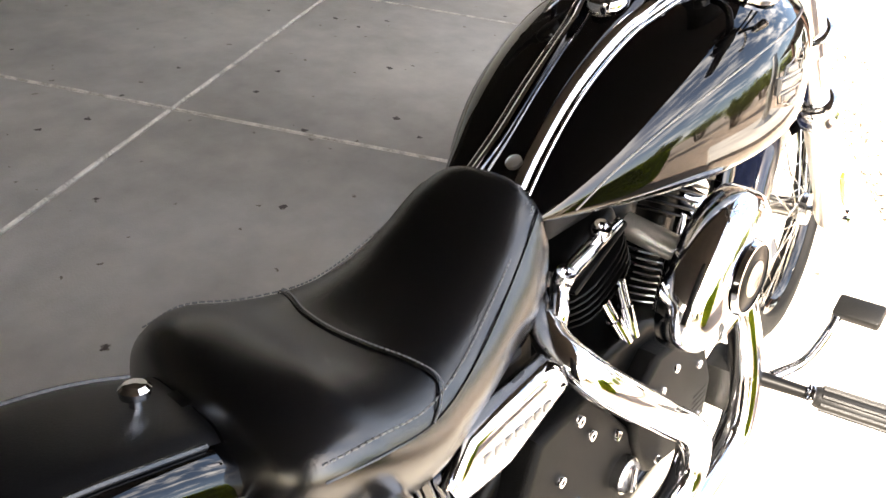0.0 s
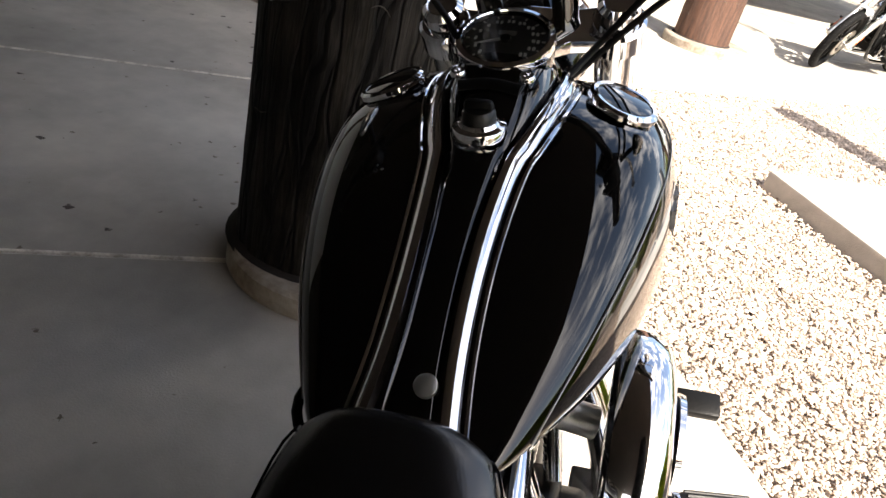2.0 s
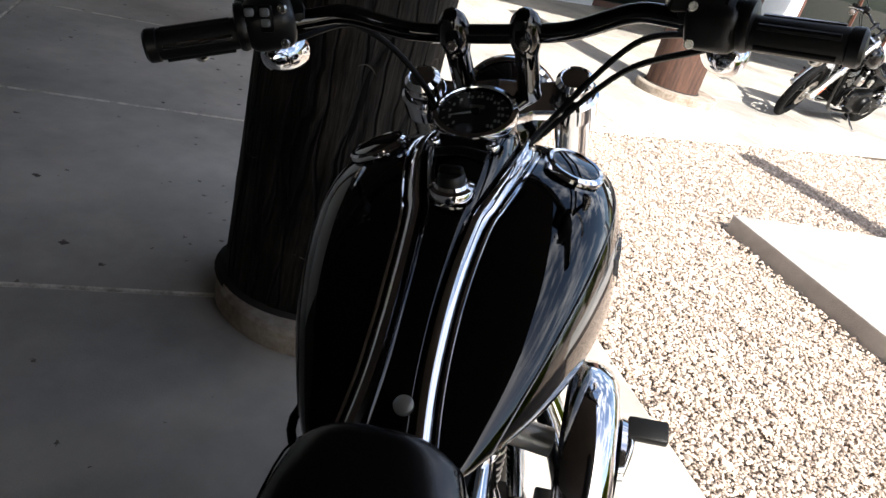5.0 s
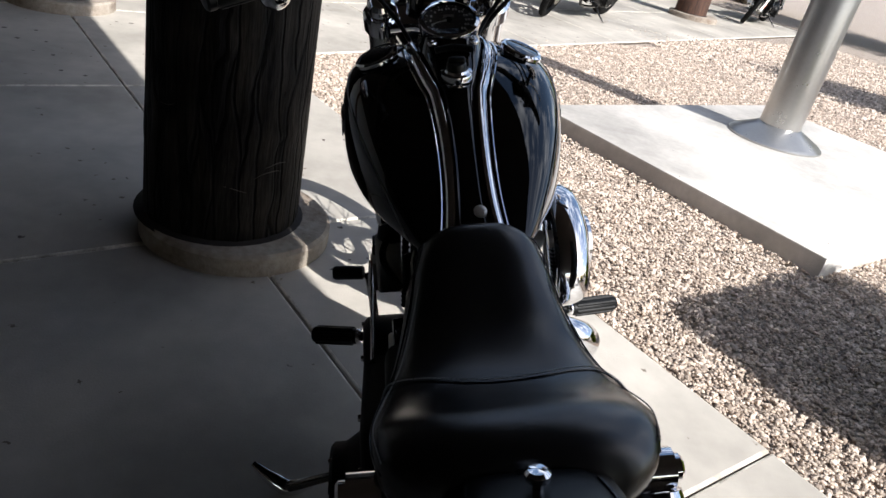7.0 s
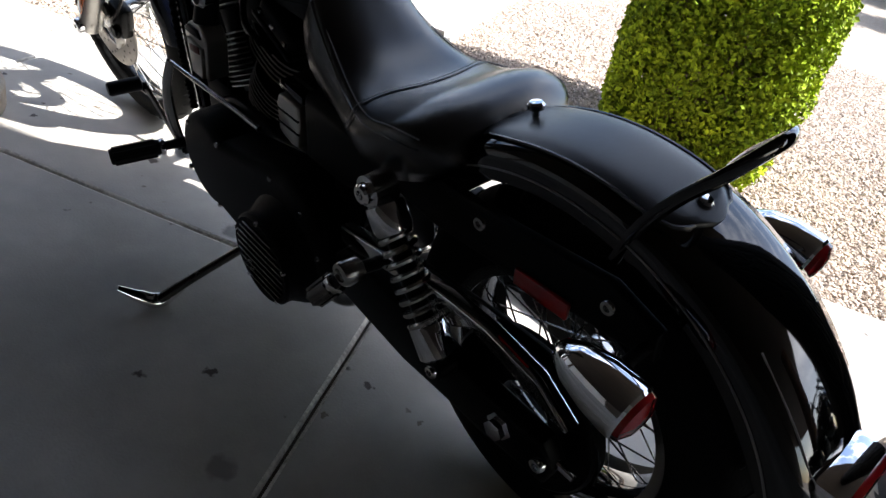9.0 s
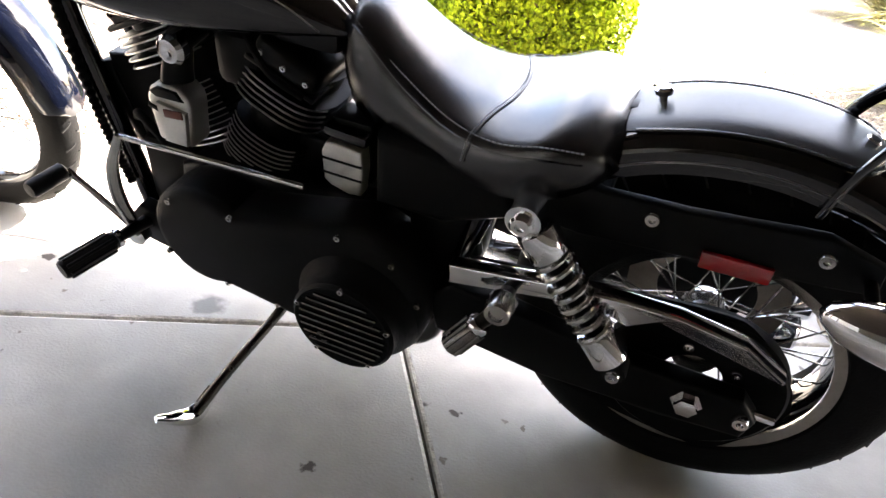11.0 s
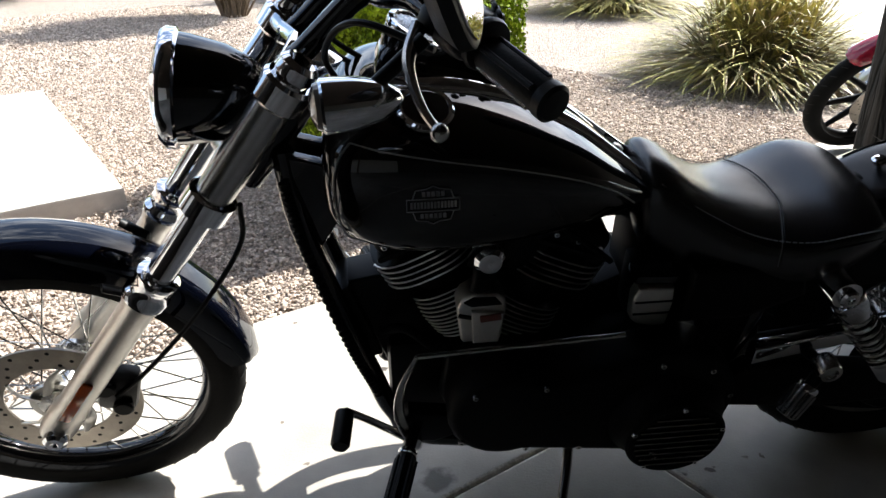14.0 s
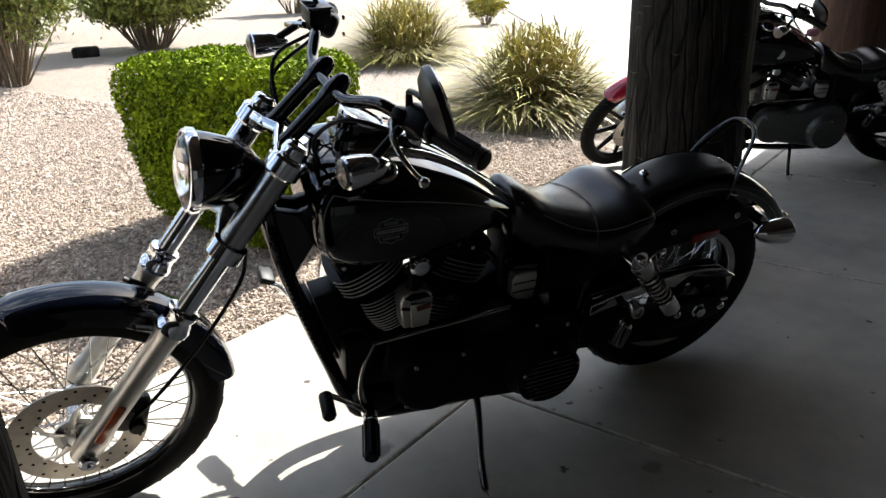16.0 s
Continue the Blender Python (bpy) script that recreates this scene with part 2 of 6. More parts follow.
def speckle(m, scale, amount, dark, soft_low=0.6, soft_high=1.12):
    """Dark specks and soft stains laid over a material's colour."""
    nt = m.node_tree
    L = nt.links.new
    p = nt.nodes["Principled BSDF"]
    src = p.inputs["Base Color"].links[0].from_socket
    co = nt.nodes.new("ShaderNodeNewGeometry")
    v = nt.nodes.new("ShaderNodeTexVoronoi")
    v.inputs["Scale"].default_value = scale
    warp = nt.nodes.new("ShaderNodeTexNoise")
    warp.inputs["Scale"].default_value = 60
    add = nt.nodes.new("ShaderNodeVectorMath")
    add.operation = "MULTIPLY_ADD"
    add.inputs[1].default_value = (0.03, 0.03, 0.0)
    L(co.outputs["Position"], warp.inputs["Vector"]), L(warp.outputs["Color"], add.inputs[0]), L(co.outputs["Position"], add.inputs[2])
    L(add.outputs[0], v.inputs["Vector"])
    sep = nt.nodes.new("ShaderNodeSeparateColor")
    L(v.outputs["Color"], sep.inputs[0])
    lim = nt.nodes.new("ShaderNodeMath")
    lim.operation = "MULTIPLY"
    lim.inputs[1].default_value = amount
    L(sep.outputs[1], lim.inputs[0])
    cmp_ = nt.nodes.new("ShaderNodeMapRange")
    cmp_.interpolation_type = "SMOOTHSTEP"
    sub_ = nt.nodes.new("ShaderNodeMath")
    sub_.operation = "SUBTRACT"
    L(lim.outputs[0], sub_.inputs[0]), L(v.outputs["Distance"], sub_.inputs[1])
    cmp_.inputs[1].default_value, cmp_.inputs[2].default_value = -0.01, 0.03
    L(sub_.outputs[0], cmp_.inputs[0])
    big = nt.nodes.new("ShaderNodeTexNoise")
    big.inputs["Scale"].default_value, big.inputs["Detail"].default_value, big.inputs["Roughness"].default_value = 0.9, 7, 0.62
    L(co.outputs["Position"], big.inputs["Vector"])
    soft = nt.nodes.new("ShaderNodeMapRange")
    soft.inputs[1].default_value, soft.inputs[2].default_value, soft.inputs[3].default_value, soft.inputs[4].default_value = 0.32, 0.68, soft_low, soft_high
    L(big.outputs["Fac"], soft.inputs[0])
    mul = nt.nodes.new("ShaderNodeVectorMath")
    mul.operation = "SCALE"
    L(src, mul.inputs[0]), L(soft.outputs[0], mul.inputs["Scale"])
    mix = nt.nodes.new("ShaderNodeMix")
    mix.data_type = "RGBA"
    mix.inputs[7].default_value = (*dark, 1)
    L(cmp_.outputs[0], mix.inputs[0]), L(mul.outputs[0], mix.inputs[6]), L(mix.outputs[2], p.inputs["Base Color"])


for name in (PAINT, PAINT_BLUE):
    name.node_tree.nodes["Principled BSDF"].inputs["Coat IOR"].default_value = 1.55


speckle(CONCRETE, 8.0, 0.13, (0.06, 0.045, 0.035))
speckle(CONCRETE, 13.0, 0.12, (0.16, 0.13, 0.1), 1.0, 1.0)
def stain(m, x, y, r, strength):
    """One soft-edged spill on the slabs at a place of the plan."""
    nt = m.node_tree
    L = nt.links.new
    p = nt.nodes["Principled BSDF"]
    src = p.inputs["Base Color"].links[0].from_socket
    pos = nt.nodes.new("ShaderNodeNewGeometry")
    wob = nt.nodes.new("ShaderNodeTexNoise")
    wob.inputs["Scale"].default_value, wob.inputs["Detail"].default_value = 28, 5
    off = nt.nodes.new("ShaderNodeVectorMath")
    off.operation = "MULTIPLY_ADD"
    off.inputs[1].default_value = (r * 1.6, r * 1.6, 0)
    L(pos.outputs["Position"], wob.inputs["Vector"]), L(wob.outputs["Color"], off.inputs[0]), L(pos.outputs["Position"], off.inputs[2])
    d = nt.nodes.new("ShaderNodeVectorMath")
    d.operation = "DISTANCE"
    d.inputs[1].default_value = (x + r * 0.8, y + r * 0.8, 0)
    L(off.outputs[0], d.inputs[0])
    k = nt.nodes.new("ShaderNodeMapRange")
    k.interpolation_type = "SMOOTHSTEP"
    k.inputs[1].default_value, k.inputs[2].default_value, k.inputs[3].default_value, k.inputs[4].default_value = r * 0.55, r * 1.15, 1 - strength, 1.0
    L(d.outputs["Value"], k.inputs[0])
    mul = nt.nodes.new("ShaderNodeVectorMath")
    mul.operation = "SCALE"
    L(src, mul.inputs[0]), L(k.outputs[0], mul.inputs["Scale"])
    L(mul.outputs[0], p.inputs["Base Color"])


stain(CONCRETE, 0.985, 0.06, 0.045, 0.6)
stain(CONCRETE, 0.3, 0.45, 0.03, 0.4)
speckle(CONCRETE_PALE, 9.0, 0.06, (0.12, 0.09, 0.07))


# ---- mesh builders ----
def part(name, bm, material, parent=None, label="", xf=None, sharp=38, smooth=True):
    """Link a bmesh as one mesh object under a thing or under a part."""
    if xf is not None:
        bm.transform(xf)
    bmesh.ops.recalc_face_normals(bm, faces=bm.faces)
    for f in bm.faces:
        f.smooth = smooth
    for e in bm.edges:
        if len(e.link_faces) == 2 and e.calc_face_angle(0) > radians(sharp):
            e.smooth = False
    me = bpy.data.meshes.new(name)
    bm.to_mesh(me)
    bm.free()
    me.materials.append(material)
    ob = new(name, me)
    if parent is not None:
        ob.parent = parent
    if label:
        ob["label"] = label
    return ob


def rings(bm, loops, closed_ring=True, cap=True, closed_path=False):
    """Skin a list of rings of points."""
    vs = [[bm.verts.new(p) for p in r] for r in loops]
    n = len(vs[0])
    pairs = list(zip(vs, vs[1:])) + ([(vs[-1], vs[0])] if closed_path else [])
    for a, b in pairs:
        for i in range(n if closed_ring else n - 1):
            j = (i + 1) % n
            bm.faces.new((a[i], a[j], b[j], b[i]))
    if cap and closed_ring and not closed_path:
        bm.faces.new(list(reversed(vs[0])))
        bm.faces.new(vs[-1])
    return vs


def smooth_path(pts, steps=6):
    """Catmull-Rom through the points."""
    P = [Vector(p) for p in pts]
    P = [2 * P[0] - P[1]] + P + [2 * P[-1] - P[-2]]
    out = []
    for i in range(1, len(P) - 2):
        a, b, c, d = P[i - 1:i + 3]
        for k in range(steps):
            t = k / steps
            out.append(0.5 * ((2 * b) + (c - a) * t + (2 * a - 5 * b + 4 * c - d) * t * t + (3 * b - a - 3 * c + d) * t ** 3))
    return out + [P[-2]]


def tube(pts, r, seg=12, bm=None, curve=0, closed=False, flat=1.0):
    """A tube along points; r a radius or a list of them."""
    bm = bm or bmesh.new()
    P = smooth_path(pts, curve) if curve else [Vector(p) for p in pts]
    R = r if isinstance(r, (list, tuple)) else [r] * len(P)
    if len(R) != len(P):
        R = [float(v) for v in np.interp(np.linspace(0, 1, len(P)), np.linspace(0, 1, len(R)), R)]
    loops, up = [], None
    for i, p in enumerate(P):
        d = (P[(i + 1) % len(P)] - P[i - 1]) if closed else (P[min(i + 1, len(P) - 1)] - P[max(i - 1, 0)])
        d.normalize()
        if up is None:
            up = d.orthogonal().normalized()
        up = (up - d * up.dot(d)).normalized()
        side = d.cross(up)
        loops.append([p + R[i] * (math.cos(a) * up + flat * math.sin(a) * side) for a in (2 * math.pi * k / seg for k in range(seg))])
    rings(bm, loops, closed_path=closed)
    return bm


def lathe(profile, at=(0, 0, 0), axis=(0, 1, 0), seg=32, bm=None, ring=False):
    """Turn a profile of (radius, height) round an axis."""
    bm = bm or bmesh.new()
    m = Matrix.Translation(at) @ Vector((0, 0, 1)).rotation_difference(Vector(axis)).to_matrix().to_4x4()
    loops = [[m @ Vector((max(r, 1e-4) * math.cos(a), max(r, 1e-4) * math.sin(a), h)) for a in (2 * math.pi * k / seg for k in range(seg))] for r, h in profile]
    rings(bm, loops, closed_path=ring)
    return bm


def box(size, at=(0, 0, 0), bevel=0.0, bm=None, rot=None, seg=2):
    """A box with rounded edges."""
    own = bmesh.new()
    bmesh.ops.create_cube(own, size=1)
    bmesh.ops.scale(own, vec=size, verts=own.verts)
    if bevel:
        bmesh.ops.bevel(own, geom=list(own.edges), offset=bevel, segments=seg, affect="EDGES", profile=0.5)
    m = Matrix.Translation(at) @ (rot.to_4x4() if rot is not None else Matrix.Identity(4))
    own.transform(m)
    if bm is None:
        return own
    me = bpy.data.meshes.new("tmp")
    own.to_mesh(me)
    own.free()
    bm.from_mesh(me)
    bpy.data.meshes.remove(me)
    return bm


def plate(outline, y0, y1, bevel=0.0, bm=None):
    """A flat plate: an outline in the x-z plane, thick from y0 to y1."""
    own = bmesh.new()
    lo = [own.verts.new((x, y0, z)) for x, z in outline]
    f = own.faces.new(lo)
    r = bmesh.ops.extrude_face_region(own, geom=[f])
    for v in r["geom"]:
        if isinstance(v, bmesh.types.BMVert):
            v.co.y = y1
    if bevel:
        bmesh.ops.bevel(own, geom=[e for e in own.edges if abs(e.verts[0].co.y - e.verts[1].co.y) < 1e-6], offset=bevel, segments=3, affect="EDGES", profile=0.5)
    if bm is None:
        return own
    me = bpy.data.meshes.new("tmp")
    own.to_mesh(me)
    own.free()
    bm.from_mesh(me)
    bpy.data.meshes.remove(me)
    return bm


def rot_to(d):
    return Vector((0, 0, 1)).rotation_difference(Vector(d)).to_matrix()


def thing(name, label, category, m=None, group="", kind=""):
    ob = new(name)
    ob.empty_display_size = 0.1
    if m is not None:
        ob.matrix_world = m
    return tagged(ob, label, category, group, kind)

# ---- the place ----
def prism(outline, z0, z1, bm=None):
    """A slab from a flat outline of (x, y), between two heights."""
    bm = bm or bmesh.new()
    lo = [bm.verts.new((p[0], p[1], z0)) for p in outline]
    hi = [bm.verts.new((p[0], p[1], z1)) for p in outline]
    bm.faces.new(lo[::-1])
    bm.faces.new(hi)
    n = len(lo)
    for i in range(n):
        j = (i + 1) % n
        bm.faces.new((lo[i], lo[j], hi[j], hi[i]))
    return bm


def grid_rect(a0, a1, n0, n1):
    return [g(a0, n0), g(a1, n0), g(a1, n1), g(a0, n1)]


STEP = 1.59          # spacing of the paving joints
EDGE = -1.02         # gravel edge, across from the joint line
FAR = 2.25           # where the far walkway begins
GAP = 0.007

bm = bmesh.new()
vs = [bm.verts.new((x, y, -0.035)) for x, y in ((-900, -900), (900, -900), (900, 900), (-900, 900))]
bm.faces.new(vs)
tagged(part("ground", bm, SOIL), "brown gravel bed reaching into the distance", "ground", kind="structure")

bm = prism(grid_rect(-16, 16, EDGE + 0.002, 7.0), -0.3, -0.012)
bm = prism([g(FAR + 0.002, EDGE + 0.002), g(20, EDGE + 0.002), g(20, -14), g(FAR + 0.002 + 0.243 * (EDGE + 14), -14)], -0.3, -0.012, bm)
pave = tagged(part("pavement", bm, JOINT, smooth=False), "grey concrete walkway slabs with dark joints", "pavement", kind="structure")
RA = [-16] + [STEP * k for k in range(-9, 10)]
RN = [EDGE, 0, 1.56, 3.15, 4.75, 7.0]
SKEW = -0.049         # cross joints run a little off square behind the posts
FAN = 0.243           # and more so on the far walkway beyond the gravel


def paving_slab(a0, a1, n0, n1):
    q = GAP / 2
    c = g((a0 + a1) / 2, (n0 + n1) / 2)
    s0, s1 = (SKEW * max(0, n) + FAN * max(0, EDGE - n) for n in (n0, n1))
    bm = prism([g(a0 + q + s0, n0 + q) - c, g(a1 - q + s0, n0 + q) - c, g(a1 - q + s1, n1 - q) - c, g(a0 + q + s1, n1 - q) - c], -0.2, 0.0)
    bmesh.ops.bevel(bm, geom=[e for e in bm.edges if min(v.co.z for v in e.verts) > -0.01], offset=0.009, segments=2, affect="EDGES", profile=0.5)
    o = part("slab", bm, CONCRETE, pave, smooth=False)
    o.data.materials.append(CONCRETE_EDGE)
    for f in o.data.polygons:
        f.material_index = int(0.1 < f.normal.z < 0.99)
    o.location = c


for a0, a1 in zip(RA, RA[1:]):
    for n0, n1 in zip(RN, RN[1:]):
        paving_slab(a0, a1, n0, n1)
for a0, a1 in ((FAR, 2 * STEP + 0.6), (2 * STEP + 0.6, 4 * STEP), (4 * STEP, 5 * STEP), (5 * STEP, 6 * STEP), (6 * STEP, 7 * STEP), (7 * STEP, 8 * STEP), (8 * STEP, 20)):
    for k in range(8):
        paving_slab(a0, a1, EDGE - STEP * (k + 1), EDGE - STEP * k)


def pillar(c, r, base_r, base_h, material, height, label, seed):
    """A peeled log post on a round concrete footing."""
    p = thing("pillar", label, "pillar", Matrix.Translation(c), "timber posts along the walkway", "structure")
    part("footing", lathe([(base_r, -0.1), (base_r, base_h - 0.012), (base_r - 0.012, base_h), (r * 0.6, base_h + 0.001)], (0, 0, 0), (0, 0, 1), 56), FOOTING, p, "stained round concrete footing")
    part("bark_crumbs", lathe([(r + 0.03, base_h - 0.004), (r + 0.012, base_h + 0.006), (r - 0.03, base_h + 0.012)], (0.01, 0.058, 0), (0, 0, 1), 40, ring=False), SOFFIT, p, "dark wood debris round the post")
    rng = random.Random(seed)
    loops = []
    n = 72
    knots = [(rng.uniform(0, 2 * math.pi), rng.uniform(0.3, height - 0.3)) for _ in range(14)]
    for i in range(60):
        z = base_h + (height - base_h) * i / 59
        ring = []
        for k in range(n):
            a = 2 * math.pi * k / n
            d = 0.006 * noise.noise((math.cos(a) * 7 + seed, math.sin(a) * 7, z * 0.5)) + 0.003 * noise.noise((math.cos(a) * 22, math.sin(a) * 22 + seed, z * 1.2))
            for ka, kz in knots:
                da = (a - ka + math.pi) % (2 * math.pi) - math.pi
                d += 0.006 * math.exp(-((da * r) ** 2 / 0.002 + (z - kz) ** 2 / 0.001))
            rr = r * (1 - 0.012 * z) + d
            ring.append((rr * math.cos(a), rr * math.sin(a), z))
        loops.append(ring)
    bm = bmesh.new()
    rings(bm, loops)
    post = part("post", bm, material, p, sharp=80)
    post.location = (0.01, 0.058, 0)
    # nicks and curved scuffs cut across the grain
    bm = bmesh.new()
    for k in range(46):
        a0, z0, ln = rng.uniform(0, 2 * math.pi), rng.uniform(0.25, 1.9), rng.uniform(0.03, 0.13)
        sag, tilt = rng.uniform(-0.03, 0.02), rng.uniform(-0.02, 0.02)
        P = []
        for q in range(6):
            u = q / 5 - 0.5
            a, z = a0 + ln * u / r, z0 + tilt * u + sag * u * u * 4
            d = 0.006 * noise.noise((math.cos(a) * 7 + seed, math.sin(a) * 7, z * 0.5)) + 0.003 * noise.noise((math.cos(a) * 22, math.sin(a) * 22 + seed, z * 1.2))
            rr = r * (1 - 0.012 * z) + d + 0.0004
            P.append((rr * math.cos(a), rr * math.sin(a), z))
        tube(P, [0.0006, rng.uniform(0.0012, 0.0024), 0.0006], 5, bm)
    sc = part("scuff_mark", bm, SCUFF, post)
    sc["kind"] = "stuff"
    return p


ROOF = 2.8
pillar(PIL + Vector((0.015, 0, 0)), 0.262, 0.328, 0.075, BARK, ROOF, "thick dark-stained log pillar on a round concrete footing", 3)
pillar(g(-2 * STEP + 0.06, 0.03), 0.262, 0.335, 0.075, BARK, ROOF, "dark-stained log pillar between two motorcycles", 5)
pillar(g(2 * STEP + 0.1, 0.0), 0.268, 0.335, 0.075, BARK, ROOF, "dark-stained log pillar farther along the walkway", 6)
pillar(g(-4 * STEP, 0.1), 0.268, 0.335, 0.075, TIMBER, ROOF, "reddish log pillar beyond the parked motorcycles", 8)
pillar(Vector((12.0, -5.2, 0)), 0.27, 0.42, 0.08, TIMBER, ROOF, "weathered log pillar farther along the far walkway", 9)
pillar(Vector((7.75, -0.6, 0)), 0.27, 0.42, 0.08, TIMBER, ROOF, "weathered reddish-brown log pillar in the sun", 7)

# roof over both wings
bm = prism(grid_rect(-16, 16, -0.58, 7.2), ROOF, ROOF + 0.25)
bm = prism(grid_rect(5.2, 20, -14, -0.581), ROOF, ROOF + 0.25, bm)
tagged(part("ceiling", bm, SOFFIT, smooth=False), "brown boarded soffit of the covered walkway", "ceiling", kind="structure")

# building walls
W0, WD = Vector((6.5, 5.7, 0)), Vector((0.85, -0.5268, 0))     # the white wall's line
WN = Vector((0.5268, 0.85, 0))                                   # out of its back


def wall_rect(s0, s1, d0, d1):
    return [W0 + WD * s0 + WN * d0, W0 + WD * s1 + WN * d0, W0 + WD * s1 + WN * d1, W0 + WD * s0 + WN * d1]


def shop_window(name, s0, s1, z0, z1):
    w = thing(name, "dark glazed window in a brown wooden frame", "window", None, "", "structure")
    for a, b in ((s0, s0 + 0.1), (s1 - 0.1, s1), ((s0 + s1) / 2 - 0.04, (s0 + s1) / 2 + 0.04)):
        part("frame_post", prism(wall_rect(a, b, -0.03, 0.12), z0, z1), FRAME_WOOD, w, smooth=False)
    for a, b in ((z0, z0 + 0.1), (z1 - 0.1, z1)):
        part("frame_rail", prism(wall_rect(s0 + 0.1, s1 - 0.1, -0.02, 0.11), a, b), FRAME_WOOD, w, smooth=False)
    for a, b in ((s0 + 0.1, (s0 + s1) / 2 - 0.04), ((s0 + s1) / 2 + 0.04, s1 - 0.1)):
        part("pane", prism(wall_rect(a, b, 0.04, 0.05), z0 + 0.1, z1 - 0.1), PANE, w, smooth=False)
    # black sheet added behind the panes in place of the room's shade
    part("room_shade_sheet", prism(wall_rect(s0, s1, 0.5, 0.55), z0, z1), BLACK_METAL, w, smooth=False)
    return w


WINDOWS = [(9.14, 16.05), (18.5, 27.0)]
edges = [-6.0]
k = 0
for w0, w1 in WINDOWS + [(30.0, None)]:
    k += 1
    tagged(part("wall_%d" % k, prism(wall_rect(edges[-1], w0, 0, 0.3), -0.2, 3.7), STUCCO, smooth=False), "white stucco building wall", "wall", kind="structure")
    if w1:
        tagged(part("lintel_%d" % k, prism(wall_rect(w0, w1, 0, 0.3), 3.1, 3.7), STUCCO, smooth=False), "white stucco above the window", "wall", kind="structure")
        shop_window("window_%d" % k, w0, w1, 0.02, 3.1)
        edges.append(w1)

# unseen wall added to close the walkway, coloured dark to limit bounced light
tagged(part("wall_side", prism(grid_rect(-16, 16, 7.0, 7.3), -0.2, ROOF), DARK_STUCCO, smooth=False), "unseen stucco wall behind the walkway, shade put into its colour", "wall", kind="structure")

# squared timber posts before the white wall
for at in ((7.15, 4.5, 0), (5.25, 5.3, 0)):
    sq = thing("timber_post", "squared reddish-brown timber post before the white wall", "post", Matrix.Translation(at) @ Matrix.Rotation(radians(-31.8), 4, "Z"), "squared timber posts", "structure")
    part("post", box((0.24, 0.24, ROOF), (0, 0, ROOF / 2), 0.012), TIMBER, sq)
    part("cap_rail", box((0.32, 0.12, 0.16), (0, 0, ROOF - 0.12), 0.01), TIMBER, sq)

# plinth with the steel post
PAD = Vector((2.345, -1.9, 0))
sc = [PAD, PAD + GA * 2.05, PAD + GA * 2.05 - GN * 2.8, PAD - GN * 2.8]
bm = prism(sc, -0.2, 0.09)
bmesh.ops.bevel(bm, geom=[e for e in bm.edges if min(v.co.z for v in e.verts) > 0.04], offset=0.012, segments=2, affect="EDGES", profile=0.5)
tagged(part("plinth", bm, CONCRETE_PALE), "raised pale concrete pad in the gravel", "concrete pad", kind="structure")
PX = Vector((4.34, -2.68, 0.09))
post = thing("steel_post", "pale grey steel post with a conical base flange on the pad", "post", Matrix.Translation(PX))
part("tube", lathe([(0.145, 0), (0.145, 1.78), (0.14, 1.795), (0.11, 1.81), (0.001, 1.815)], (0, 0, 0.1), (0, 0, 1), 40), STEEL, post)
part("flange", lathe([(0.33, 0.0), (0.33, 0.012), (0.31, 0.03), (0.17, 0.10), (0.148, 0.115)], (0, 0, 0), (0, 0, 1), 48), STEEL, post)

# ---- motorcycle ----
RAKE = Vector((0.6124, 0, -0.7906)).normalized()      # down along the fork legs
STEER_AT = Vector((1.204, 0, 0.95))                  # a point of the steering axis
FAX = Vector((1.745, 0, 0.357))                     # front axle
RAX = Vector((-0.037, 0, 0.35))                     # rear axle


def mirror_y(p):
    return (p[0], -p[1], p[2])


def arc(c, r, a0, a1, n):
    return [(c[0] + r * math.cos(radians(a)), c[1] + r * math.sin(radians(a))) for a in np.linspace(a0, a1, n)]


